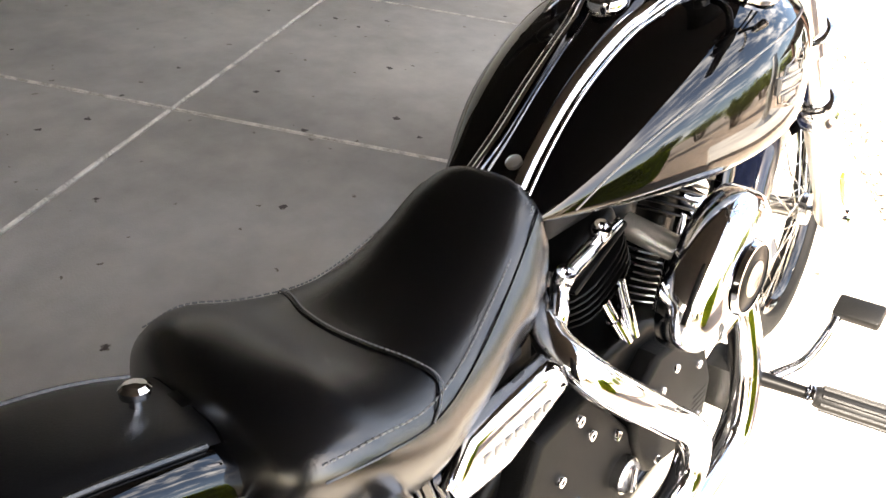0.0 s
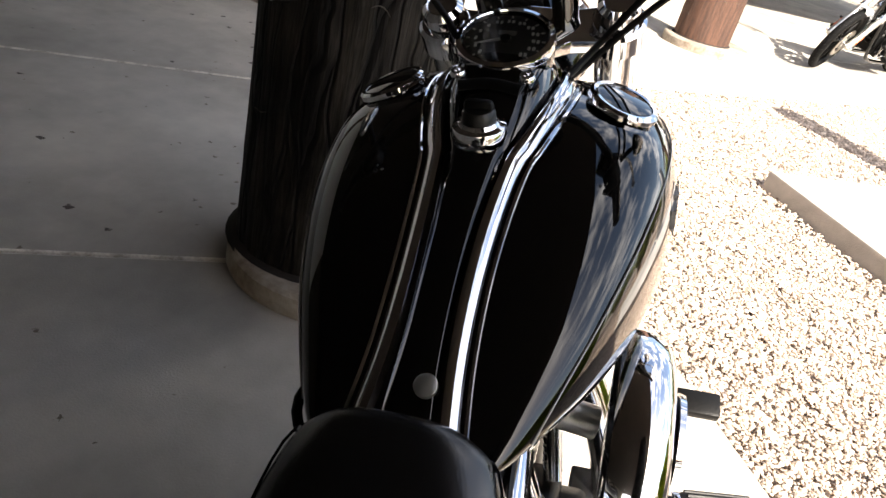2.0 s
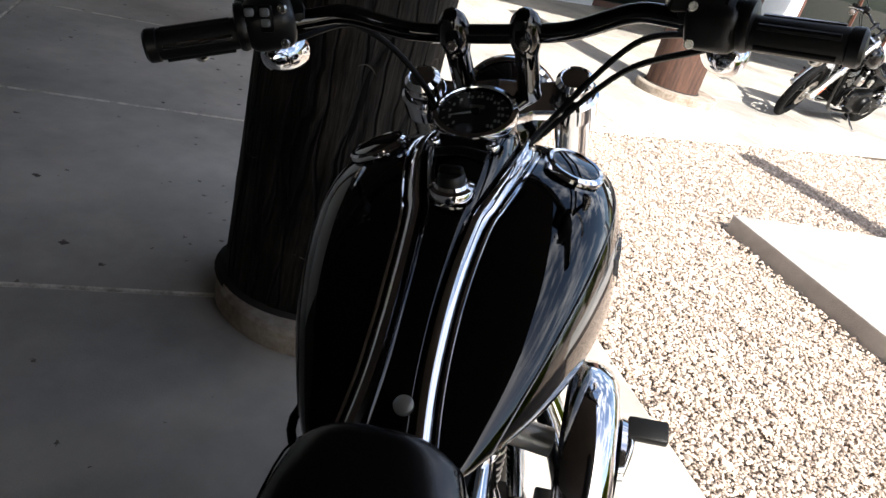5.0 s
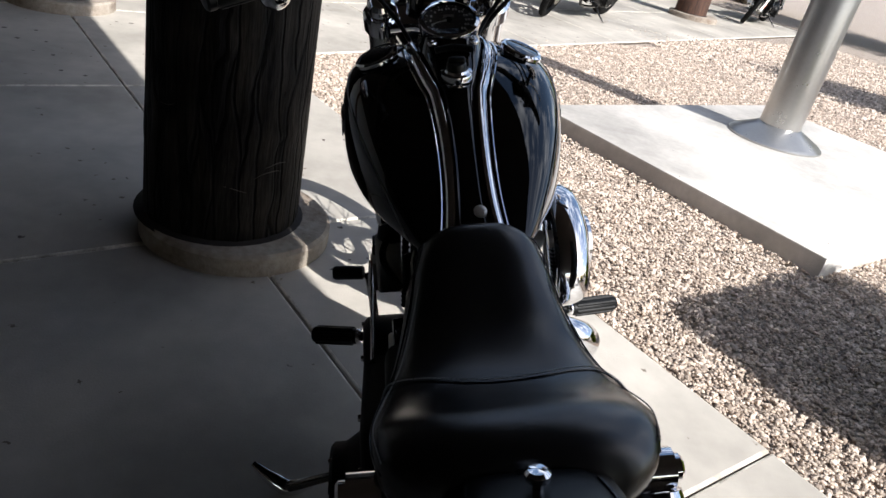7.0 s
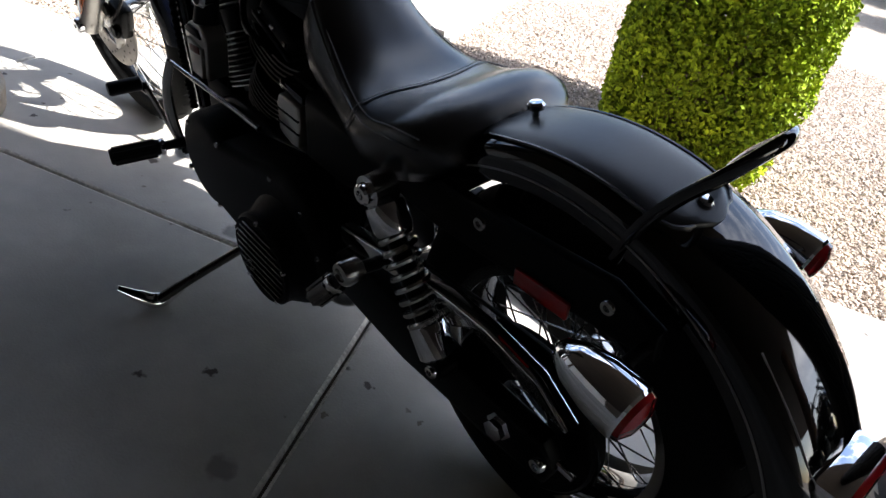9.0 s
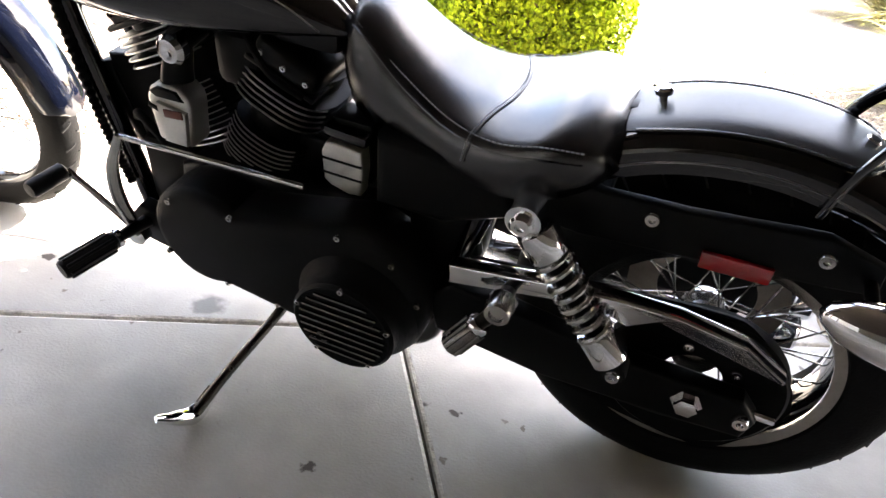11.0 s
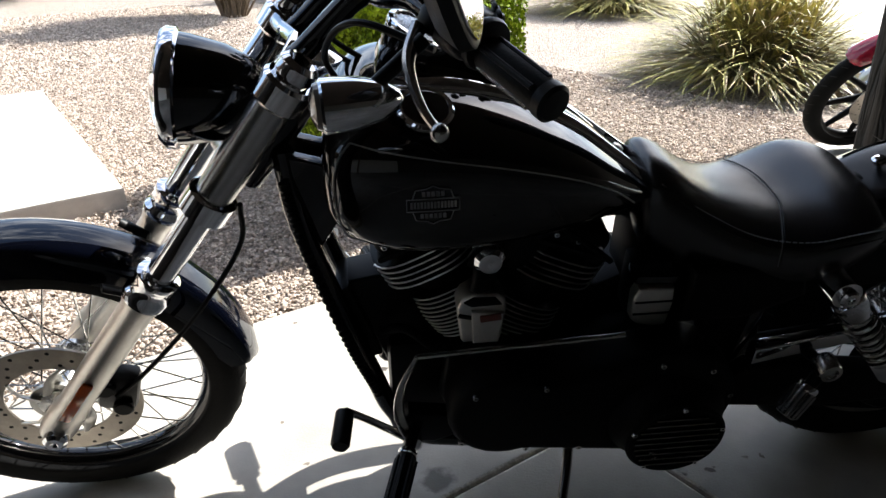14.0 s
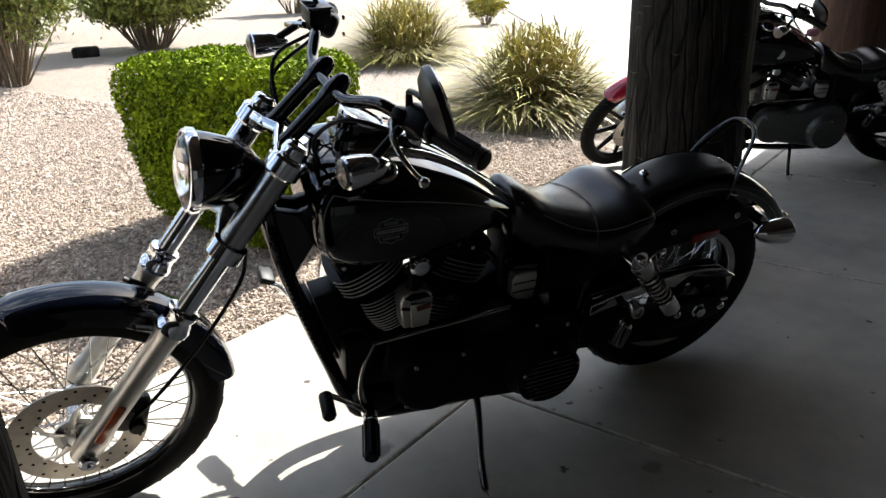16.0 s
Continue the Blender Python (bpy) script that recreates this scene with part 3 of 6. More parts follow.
def wheel(bike, at, R, half, rim_r, xf, spokes, rim_mat, cast=False):
    """Tyre, rim, hub and crossed spokes on one axle."""
    w = new("wheel")
    w.parent = bike
    prof = []
    for k in range(13):
        a = math.pi * k / 12
        prof.append((rim_r + (R - rim_r) * math.sin(a) ** 0.62, -half * math.cos(a) * (1 - 0.12 * (1 - math.sin(a)))))
    prof += [(rim_r - 0.006, half * 0.75), (rim_r - 0.006, -half * 0.75)]
    c = Vector(at)
    part("tyre", lathe(prof, c, (0, 1, 0), 72, ring=True), RUBBER, w, xf=xf, sharp=60)
    grooves = bmesh.new()
    for k in range(36):
        for s in (-1, 1):
            a = 2 * math.pi * (k + 0.25 * s) / 36
            pts = []
            for u in (0.12, 0.35, 0.62):
                b = math.acos(max(-1, min(1, u)))
                rr = rim_r + (R - rim_r) * math.sin(b) ** 0.62 + 0.0006
                aa = a + 0.1 * u
                pts.append(c + Vector((rr * math.cos(aa), s * half * u, rr * math.sin(aa))))
            tube(pts, 0.0022, 4, grooves)
    part("tread_groove", grooves, TREAD_SHADE, w, xf=xf)["kind"] = "stuff"
    rp = [(rim_r + 0.004, -half * 0.72), (rim_r + 0.007, -half * 0.62), (rim_r - 0.004, -half * 0.56), (rim_r - 0.02, -half * 0.3), (rim_r - 0.024, 0), (rim_r - 0.02, half * 0.3),
          (rim_r - 0.004, half * 0.56), (rim_r + 0.007, half * 0.62), (rim_r + 0.004, half * 0.72), (rim_r - 0.002, half * 0.6), (rim_r - 0.012, 0), (rim_r - 0.002, -half * 0.6)]
    part("rim", lathe(rp, c, (0, 1, 0), 64, ring=True), rim_mat, w, xf=xf)
    hub = lathe([(0.012, -0.075), (0.04, -0.07), (0.043, -0.055), (0.028, -0.045), (0.024, 0), (0.028, 0.045), (0.043, 0.055), (0.04, 0.07), (0.012, 0.075)], c, (0, 1, 0), 24)
    part("hub", hub, CHROME_WORN, w, xf=xf)
    if cast:
        for k in range(cast):
            a = 2 * math.pi * k / cast
            d = Vector((math.cos(a), 0, math.sin(a)))
            part("spoke", tube([c + d * 0.03, c + d * (rim_r - 0.015)], [0.02, 0.013], 8), rim_mat, w, xf=xf)
    else:
        for k in range(spokes):
            s = 1 if k % 2 else -1
            cross = 1 if k % 4 < 2 else -1
            a = 2 * math.pi * k / spokes
            b = a + cross * 0.95
            p0 = c + Vector((0.041 * math.cos(b), s * 0.05, 0.041 * math.sin(b)))
            p1 = c + Vector(((rim_r - 0.02) * math.cos(a), s * 0.006, (rim_r - 0.02) * math.sin(a)))
            part("spoke", tube([p0, p1], 0.0018, 5), CHROME_WORN, w, xf=xf)
    return w


def fender(bike, c, R, half, a0, a1, name, material, xf, skirt=0.05, flare=0.0):
    """A rounded mudguard round an axle, with a skirt and real thickness."""
    bm = bmesh.new()
    loops = []
    n = 36
    for i in range(n + 1):
        a = radians(a0 + (a1 - a0) * i / n)
        end = min(i, n - i) / n
        sk = skirt * min(1, end * 9 + 0.3)
        ring = []
        full, half = half, half * min(1, 0.5 + 3.2 * math.sqrt(max(0, end)) )
        outer = [(R - 0.03 - sk, -half), (R - 0.03, -half), (R - 0.012, -half * 0.92), (R - 0.003, -half * 0.66), (R, -half * 0.3), (R + 0.001, 0), (R, half * 0.3), (R - 0.003, half * 0.66), (R - 0.012, half * 0.92), (R - 0.03, half), (R - 0.03 - sk, half)]
        inner = [(r - 0.004 if abs(y) < half * 0.95 else r, y * (1 - 0.004 / half)) for r, y in reversed(outer)]
        f = flare * max(0, (i / n - 0.8) / 0.2) ** 2
        for r, y in outer + inner:
            ring.append((c[0] + (r + f) * math.cos(a), y, c[2] + (r + f) * math.sin(a)))
        half = full
        loops.append(ring)
    rings(bm, loops)
    return part(name, bm, material, bike, xf=xf, sharp=50)


def skirt_out(x):
    """How far the saddle's skirt flares beyond its piping."""
    return float(np.interp(x, (0.165, 0.25, 0.36, 0.56, 0.61, 0.63), (0.002, 0.004, 0.02, 0.029, 0.02, 0.008)))


def seat_mesh():
    """The solo saddle: narrow raised nose, dished middle, wide rolled tail."""
    xs = [0.628, 0.621, 0.602, 0.566, 0.518, 0.465, 0.41, 0.36, 0.31, 0.265, 0.225, 0.195, 0.175, 0.165]
    top = [0.78, 0.812, 0.826, 0.812, 0.776, 0.744, 0.728, 0.726, 0.738, 0.76, 0.766, 0.756, 0.732, 0.705]
    wid = [0.052, 0.072, 0.084, 0.092, 0.102, 0.116, 0.132, 0.149, 0.161, 0.164, 0.158, 0.142, 0.114, 0.076]
    low = [0.72, 0.69, 0.665, 0.648, 0.636, 0.626, 0.62, 0.62, 0.624, 0.634, 0.65, 0.665, 0.678, 0.69]
    dish = [0, 0, 0, 0.002, 0.004, 0.006, 0.009, 0.011, 0.01, 0.004, 0, 0, 0, 0]
    spl = []
    for arr in (xs, top, wid, low, dish):
        P = smooth_path([(float(a), 0, 0) for a in arr], 4)
        spl.append([p.x for p in P])
    loops = []
    for x, t, w, l, d in zip(*spl):
        ring = []
        for s in np.linspace(-1, 1, 25):
            a = abs(s)
            # crown flat in the middle, rolled over at the edge, skirt falling to the pan
            if a < 0.74:
                z = t + d * (a / 0.74) ** 2 - 0.032 * (a / 0.74) ** 3.2
                y = w * 1.03 * (a / 0.74)
            else:
                u = (a - 0.74) / 0.26
                z = t + d - 0.032 - (t - 0.032 + d - l) * u ** 1.05
                y = w * 1.03 + skirt_out(x) * math.sin(min(1, u * 1.3) * math.pi / 2) - 0.05 * max(0, u - 0.55)
            ring.append((x, math.copysign(y, s), z))
        ring += [(x, w * 0.6, l + 0.012), (x, -w * 0.6, l + 0.012)]
        loops.append(ring)
    bm = bmesh.new()
    rings(bm, loops)
    return bm, spl


def seat_point(spl, x, s):
    """A place on the saddle's crown, s across from -1 to 1."""
    X = np.array(spl[0])[::-1]
    t, w, l, d = [float(np.interp(x, X, np.array(v)[::-1])) for v in spl[1:]]
    a = abs(s)
    if a < 0.74:
        z, y = t + d * (a / 0.74) ** 2 - 0.032 * (a / 0.74) ** 3.2, w * 1.03 * (a / 0.74)
    else:
        u = (a - 0.74) / 0.26
        z = t + d - 0.032 - (t - 0.032 + d - l) * u ** 1.05
        y = w * 1.03 + skirt_out(x) * math.sin(min(1, u * 1.3) * math.pi / 2) - 0.05 * max(0, u - 0.55)
    return Vector((x, math.copysign(y, s), z))


TANK_X = [1.165, 1.158, 1.135, 1.09, 1.03, 0.96, 0.89, 0.815, 0.74, 0.675, 0.62, 0.592]
TANK_T = [0.90, 0.945, 0.975, 0.995, 1.0, 0.992, 0.968, 0.933, 0.888, 0.838, 0.795, 0.77]
TANK_B = [0.85, 0.815, 0.785, 0.762, 0.75, 0.746, 0.746, 0.75, 0.757, 0.764, 0.77, 0.774]
TANK_W = [0.107, 0.158, 0.188, 0.207, 0.214, 0.211, 0.199, 0.18, 0.153, 0.12, 0.088, 0.06]


def tank_curves():
    out = []
    for arr in (TANK_X, TANK_T, TANK_B, TANK_W):
        out.append([p.x for p in smooth_path([(a, 0, 0) for a in arr], 4)])
    return out


def tank_point(curves, x, a):
    """A place on the tank's skin at x; a in degrees, 0 at the crown, +90 at the left flank, 180 below."""
    X = np.array(curves[0])[::-1]
    t, b, w = [float(np.interp(x, X, np.array(v)[::-1])) for v in curves[1:]]
    s, c = math.sin(radians(a)), math.cos(radians(a))
    zc = b + (t - b) * 0.36
    y = w * math.copysign(abs(s) ** 0.57, s)
    z = zc + ((t - zc) * abs(c) ** 0.62 if c >= 0 else -(zc - b) * abs(c) ** 0.55)
    return Vector((x, y, z))


def stitch_line(pts, r, material, parent, name="stitching", xf=None):
    bm = bmesh.new()
    P = smooth_path(pts, 8)
    for a, b in zip(P, P[1:]):
        n = max(1, int((b - a).length / 0.0055))
        for k in range(n):
            p, q = a.lerp(b, (k + 0.1) / n), a.lerp(b, (k + 0.8) / n)
            tube([p, q], r, 4, bm)
    return part(name, bm, material, parent, xf=xf)


def fins(c, axis, count, r0, step, squeeze=0.82, bm=None):
    """A stack of rounded cooling fins along a cylinder's axis."""
    bm = bm or bmesh.new()
    m = rot_to(axis).to_4x4()
    for k in range(count):
        rr = r0 * (1.0 - 0.012 * abs(k - count / 2))
        loops = []
        for h, f in ((0, 0.93), (0.0006, 0.99), (0.0025, 1.0), (0.0044, 0.99), (0.005, 0.93)):
            ring = []
            for q in range(28):
                a = 2 * math.pi * q / 28
                ca, sa = math.cos(a), math.sin(a)
                ring.append(Vector(c) + m @ Vector((rr * f * math.copysign(abs(ca) ** squeeze, ca), rr * f * math.copysign(abs(sa) ** squeeze, sa), k * step + h)))
            loops.append(ring)
        rings(bm, loops)
    return bm


def bolt(parent, at, axis, r=0.009, h=0.008, material=None, xf=None, name="bolt"):
    return part(name, lathe([(r, 0), (r, h * 0.6), (r * 0.85, h), (r * 0.45, h), (r * 0.42, h * 0.5), (0.0001, h * 0.5)], at, axis, 12), material or CHROME, parent, xf=xf)


def footpeg(bike, p0, p1, name="footpeg", cover=None):
    """A ribbed rubber peg on a metal stub, from the frame p0 to its outer end p1."""
    p0, p1 = Vector(p0), Vector(p1)
    d = (p1 - p0)
    ln = d.length
    d.normalize()
    s = part(name, tube([p0, p0 + d * ln * 0.42], [0.014, 0.011], 12), BLACK_METAL, bike)
    part("collar", lathe([(0.017, 0), (0.02, 0.004), (0.02, 0.012), (0.015, 0.016)], p0 + d * ln * 0.36, d, 16), CHROME, s)
    bm = lathe([(0.012, ln * 0.42), (0.0175, ln * 0.425), (0.0195, ln * 0.45), (0.0195, ln * 0.98), (0.017, ln), (0.0001, ln * 1.002)], p0, d, 18)
    part("rubber", bm, cover or GRIP_RUBBER, s)
    side = d.orthogonal().normalized()
    other = d.cross(side)
    for k in range(8):
        a = math.pi * k / 4
        o = 0.0195 * (math.cos(a) * side + math.sin(a) * other)
        part("rib", tube([p0 + d * ln * 0.47 + o, p0 + d * ln * 0.96 + o], 0.004, 6), cover or GRIP_RUBBER, s)
    return s


def shock(bike, top, bot):
    top, bot = Vector(top), Vector(bot)
    d = (bot - top)
    ln = d.length
    d.normalize()
    s = new("shock_absorber")
    s.parent = bike
    part("eye", lathe([(0.012, -0.024), (0.027, -0.022), (0.027, 0.022), (0.012, 0.024)], top, (0, 1, 0), 20), CHROME, s)
    sgn = 1 if top.y > 0 else -1
    part("bolt", lathe([(0.018, 0), (0.018, 0.01), (0.014, 0.014), (0.008, 0.014), (0.007, 0.009), (0.0001, 0.009)], top + Vector((0, sgn * 0.022, 0)), (0, sgn, 0), 16), CHROME, s)
    part("cover", lathe([(0.02, 0.022), (0.031, 0.026), (0.033, 0.035), (0.033, 0.07), (0.03, 0.074)], top, d, 24), CHROME, s)
    part("damper", tube([top + d * 0.05, bot - d * 0.02], 0.017, 12), BLACK_METAL, s)
    pts = []
    turns = 7.5
    a0, a1 = 0.074, ln - 0.075
    u, v = d.orthogonal().normalized(), None
    v = d.cross(u)
    for k in range(int(turns * 14) + 1):
        f = k / (turns * 14)
        a = 2 * math.pi * turns * f
        pts.append(top + d * (a0 + (a1 - a0) * f) + 0.0265 * (math.cos(a) * u + math.sin(a) * v))
    part("spring", tube(pts, 0.0058, 8), CHROME_WORN, s, "dull chrome coil spring")
    part("lower_cover", lathe([(0.029, ln - 0.075), (0.031, ln - 0.07), (0.031, ln - 0.02), (0.024, ln - 0.014)], top, d, 24), CHROME, s)
    part("lower_eye", lathe([(0.01, -0.02), (0.02, -0.018), (0.02, 0.018), (0.01, 0.02)], bot, (0, 1, 0), 16), BLACK_METAL, s)
    bolt(s, bot + Vector((0, sgn * 0.02, 0)), (0, sgn, 0), 0.012, 0.008)
    return s


def turn_signal(bike, at, back, side, xf=None, size=1.0):
    """A chrome bullet lamp on a short stalk."""
    at = Vector(at)
    z = size
    s = part("turn_signal", lathe([(r * z, h * z) for r, h in ((0.001, -0.07), (0.015, -0.062), (0.03, -0.036), (0.038, 0.0), (0.0405, 0.034), (0.0405, 0.046), (0.037, 0.05))], at, back, 24), CHROME, bike, xf=xf)
    part("lens", lathe([(r * z, h * z) for r, h in ((0.036, 0.048), (0.033, 0.057), (0.019, 0.064), (0.001, 0.066))], at, back, 20), RED_LENS if back[0] < 0 else SMOKED, s, xf=xf)
    part("stalk", tube([at, at + Vector(side) * (0.16 if back[0] < 0 else 0.14)], 0.009, 10), BLACK_METAL, s, xf=xf)
    return s


def front_end(bike, steer, paint, blue, cast=0, spokes=40, rim_mat=None, disc=True, fore=78):
    """Everything that turns with the handlebar."""
    X = Matrix.Translation(STEER_AT) @ Matrix.Rotation(radians(steer), 4, -RAKE) @ Matrix.Translation(-STEER_AT)
    rim_mat = rim_mat or PAINT
    w = wheel(bike, FAX, 0.355, 0.045, 0.286, X, spokes, rim_mat, cast)
    if disc:
        y = 0.062
        rot = lathe([(0.1, y - 0.0025), (0.155, y - 0.0025), (0.155, y + 0.0025), (0.1, y + 0.0025)], FAX, (0, 1, 0), 60, ring=True)
        d = part("brake_disc", rot, DISC, bike, xf=X, label="drilled steel brake disc")
        holes = bmesh.new()
        for k in range(40):
            a = 2 * math.pi * k / 40
            r = 0.111 + 0.016 * (k % 3)
            lathe([(0.0042, y - 0.0029), (0.0042, y + 0.0029)], FAX + Vector((r * math.cos(a), 0, r * math.sin(a))), (0, 1, 0), 8, holes)
        part("drilled_hole", holes, BLACK_METAL, d, xf=X)["kind"] = "stuff"
        for k in range(5):
            a = 2 * math.pi * k / 5 + 0.3
            c, s = math.cos(a), math.sin(a)
            part("carrier_arm", tube([FAX + Vector((0.035 * c, y, 0.035 * s)), FAX + Vector((0.075 * math.cos(a + .15), y, 0.075 * math.sin(a + .15))), FAX + Vector((0.104 * math.cos(a + .42), y, 0.104 * math.sin(a + .42)))], [0.024, 0.015, 0.012], 8, curve=4, flat=0.25), ALU, d, xf=X)
        part("carrier", lathe([(0.02, y - 0.004), (0.055, y - 0.004), (0.055, y + 0.004), (0.02, y + 0.006)], FAX, (0, 1, 0), 30), ALU, d, xf=X)
        cal = box((0.075, 0.045, 0.10), FAX + Vector((-0.125, y + 0.012, 0.035)), 0.014, rot=Matrix.Rotation(radians(-18), 3, "Y"))
        cal = part("brake_caliper", cal, PLASTIC, bike, xf=X)
        for dz in (0.055, -0.005):
            part("cap", lathe([(0.02, 0), (0.02, 0.008), (0.016, 0.012), (0.001, 0.012)], FAX + Vector((-0.127 + dz * 0.3, y + 0.036, dz + 0.01)), (0, 1, 0), 16), BLACK_METAL, cal, xf=X)
    # fork legs
    for sgn in (1, -1):
        off = Vector((0, sgn * 0.12, 0))
        low = Vector((FAX.x - 0.012, 0, FAX.z)) + off
        def at(z):
            return low + (z - low.z) / RAKE.z * RAKE
        leg = part("fork_slider", lathe([(0.02, -0.03), (0.031, -0.02), (0.034, 0.0), (0.034, 0.06), (0.03, 0.075), (0.03, 0.36), (0.034, 0.375), (0.034, 0.40), (0.028, 0.405)], low, -RAKE, 28), ALU, bike, xf=X, label="polished aluminium fork slider")
        part("collar", lathe([(0.0345, 0.385), (0.039, 0.388), (0.039, 0.402), (0.035, 0.408), (0.035, 0.43), (0.037, 0.433), (0.037, 0.445), (0.027, 0.45)], low, -RAKE, 28), CHROME, leg, xf=X)
        part("fork_tube", tube([at(0.64), at(0.845)], 0.0245, 24), CHROME, leg, xf=X)
        part("fork_shroud", tube([at(0.84), at(1.025)], [0.030, 0.030], 24), CHROME_WORN if sgn > 0 else CHROME, leg, xf=X, label="chrome upper fork tube")
        part("lower_clamp", lathe([(0.034, -0.022), (0.04, -0.018), (0.04, 0.018), (0.034, 0.022)], at(0.848), RAKE, 28), CHROME, leg, xf=X)
        part("top_clamp", lathe([(0.034, -0.02), (0.039, -0.014), (0.039, 0.02), (0.033, 0.026)], at(1.03), RAKE, 28), CHROME, leg, xf=X)
        part("fork_cap", lathe([(0.026, 0.0), (0.03, 0.012), (0.028, 0.022), (0.029, 0.026), (0.022, 0.034), (0.02, 0.032), (0.001, 0.033)], at(1.045), -RAKE, 24), CHROME, leg, xf=X)
        part("axle_cap", lathe([(0.022, 0), (0.022, 0.012), (0.016, 0.018), (0.008, 0.018), (0.001, 0.012)], low + Vector((0, sgn * 0.03, 0)), (0, sgn, 0), 16), CHROME, leg, xf=X)
        fw = Vector((-RAKE.z, 0, RAKE.x))
        sl = low - RAKE * 0.115
        m3 = Matrix((fw, Vector((0, 1, 0)), -RAKE)).transposed()
        part("reflector", box((0.02, 0.008, 0.115), sl + Vector((0, sgn * 0.033, 0)) + fw * 0.006, 0.003, rot=m3), AMBER, leg, "amber side reflector", xf=X)
    part("axle", tube([FAX + Vector((0, -0.14, 0)), FAX + Vector((0, 0.14, 0))], 0.011, 12), CHROME_WORN, bike, xf=X)
    # triple trees
    for z in (0.845, 1.03):
        c = STEER_AT + (z - STEER_AT.z) / RAKE.z * RAKE
        lo = Vector((FAX.x - 0.012, 0, FAX.z)) + (z - FAX.z) / RAKE.z * RAKE
        bm = bmesh.new()
        ax = Vector((-RAKE.z, 0, RAKE.x)) * -1
        loops = []
        for y, wf, o in ((-0.138, 0.025, 1), (-0.12, 0.034, 1), (-0.06, 0.03, 0.75), (0, 0.045, 0.3), (0.06, 0.03, 0.75), (0.12, 0.034, 1), (0.138, 0.025, 1)):
            mid = c.lerp(lo, o) + Vector((0, y, 0))
            loops.append([mid + ax * wf - RAKE * -0.012, mid + ax * wf + RAKE * -0.012, mid - ax * wf + RAKE * -0.012, mid - ax * wf - RAKE * -0.012])
        rings(bm, loops)
        bmesh.ops.bevel(bm, geom=list(bm.edges), offset=0.004, segments=2, affect="EDGES", profile=0.5)
        part("triple_tree", bm, CHROME if z > 0.9 else CHROME_WORN, bike, "chrome triple tree", xf=X)
    # mudguard
    if blue is not None:
        fender(bike, FAX, 0.388, 0.054, fore, 178, "front_fender", blue, X, skirt=0.035)
        for sgn in (1, -1):
            p0 = FAX + Vector((0.335 * math.cos(radians(128)), sgn * 0.062, 0.335 * math.sin(radians(128))))
            part("fender_bracket", tube([p0, p0 + Vector((-0.01, sgn * 0.02, 0.02)), p0 + Vector((0.03, sgn * 0.03, 0.05))], [0.016, 0.014, 0.012], 8, flat=0.4), BLACK_METAL, bike, xf=X)
    # headlamp
    hl = Vector((1.39, 0, 0.984))
    hd = Vector((0.985, 0, 0.17)).normalized()
    h = part("headlamp", lathe([(0.001, -0.155), (0.03, -0.15), (0.055, -0.125), (0.075, -0.08), (0.085, -0.03), (0.087, -0.012)], hl, hd, 40), paint, bike, "gloss black headlamp shell with chrome rim", xf=X)
    part("rim", lathe([(0.087, -0.014), (0.093, -0.01), (0.094, 0.004), (0.089, 0.012), (0.083, 0.013), (0.083, 0.005)], hl, hd, 40, ring=True), CHROME, h, xf=X)
    part("lens", lathe([(0.084, 0.006), (0.07, 0.018), (0.045, 0.026), (0.02, 0.03), (0.001, 0.031)], hl, hd, 40), GLASS, h, xf=X)
    part("reflector", lathe([(0.082, 0.004), (0.06, -0.03), (0.03, -0.05), (0.001, -0.055)], hl, hd, 40), CHROME, h, xf=X)
    part("bulb", lathe([(0.012, -0.05), (0.014, -0.02), (0.01, -0.005), (0.001, -0.002)], hl, hd, 16), CHROME_WORN, h, xf=X)
    part("mount", tube([hl - hd * 0.07 - Vector((0, 0, 0.07)), hl - hd * 0.11 - Vector((0, 0, 0.125))], [0.022, 0.018], 12), CHROME, h, xf=X)
    # risers and bars
    for sgn in (1, -1):
        a = Vector((1.205, sgn * 0.05, 1.03))
        b = Vector((1.08, sgn * 0.05, 1.147))
        r = part("handlebar_riser", tube([a, a.lerp(b, 0.2), a.lerp(b, 0.75), b], [0.022, 0.018, 0.018, 0.022], 16), PAINT, bike, xf=X)
        up = (b - a).normalized()
        part("clamp", tube([b - up * 0.03, b - up * 0.012, b + up * 0.008, b + up * 0.028, b + up * 0.04, b + up * 0.045], [0.02, 0.0232, 0.0238, 0.02, 0.013, 0.003], 20), PAINT, r, "rounded riser top clamp", xf=X)
        bolt(r, b + Vector((-0.022, 0, -0.014)), (-1, 0, 0.2), 0.008, 0.006, CHROME_WORN, X)
    bar = [(0.93, 0.405, 1.148), (0.972, 0.31, 1.162), (1.018, 0.235, 1.174), (1.04, 0.19, 1.176), (1.072, 0.115, 1.152), (1.08, 0.05, 1.147)]
    pts = bar + [mirror_y(p) for p in reversed(bar)]
    hb = part("handlebar", tube(pts, 0.0135, 16, curve=6), PAINT, bike, "gloss black swept-back handlebar", xf=X)
    for sgn in (1, -1):
        g0, g1 = Vector((0.969, sgn * 0.316, 1.161)), Vector((0.923, sgn * 0.421, 1.15))
        d = (g1 - g0).normalized()
        gl = (g1 - g0).length
        part("grip", lathe([(0.015, 0), (0.0205, 0.002), (0.0205, gl - 0.012), (0.019, gl - 0.008)], g0, d, 24), GRIP_RUBBER, hb, xf=X)
        part("grip_end", lathe([(0.0185, gl - 0.01), (0.022, gl - 0.008), (0.022, gl + 0.004), (0.018, gl + 0.008), (0.001, gl + 0.01)], g0, d, 24), PLASTIC, hb, xf=X)
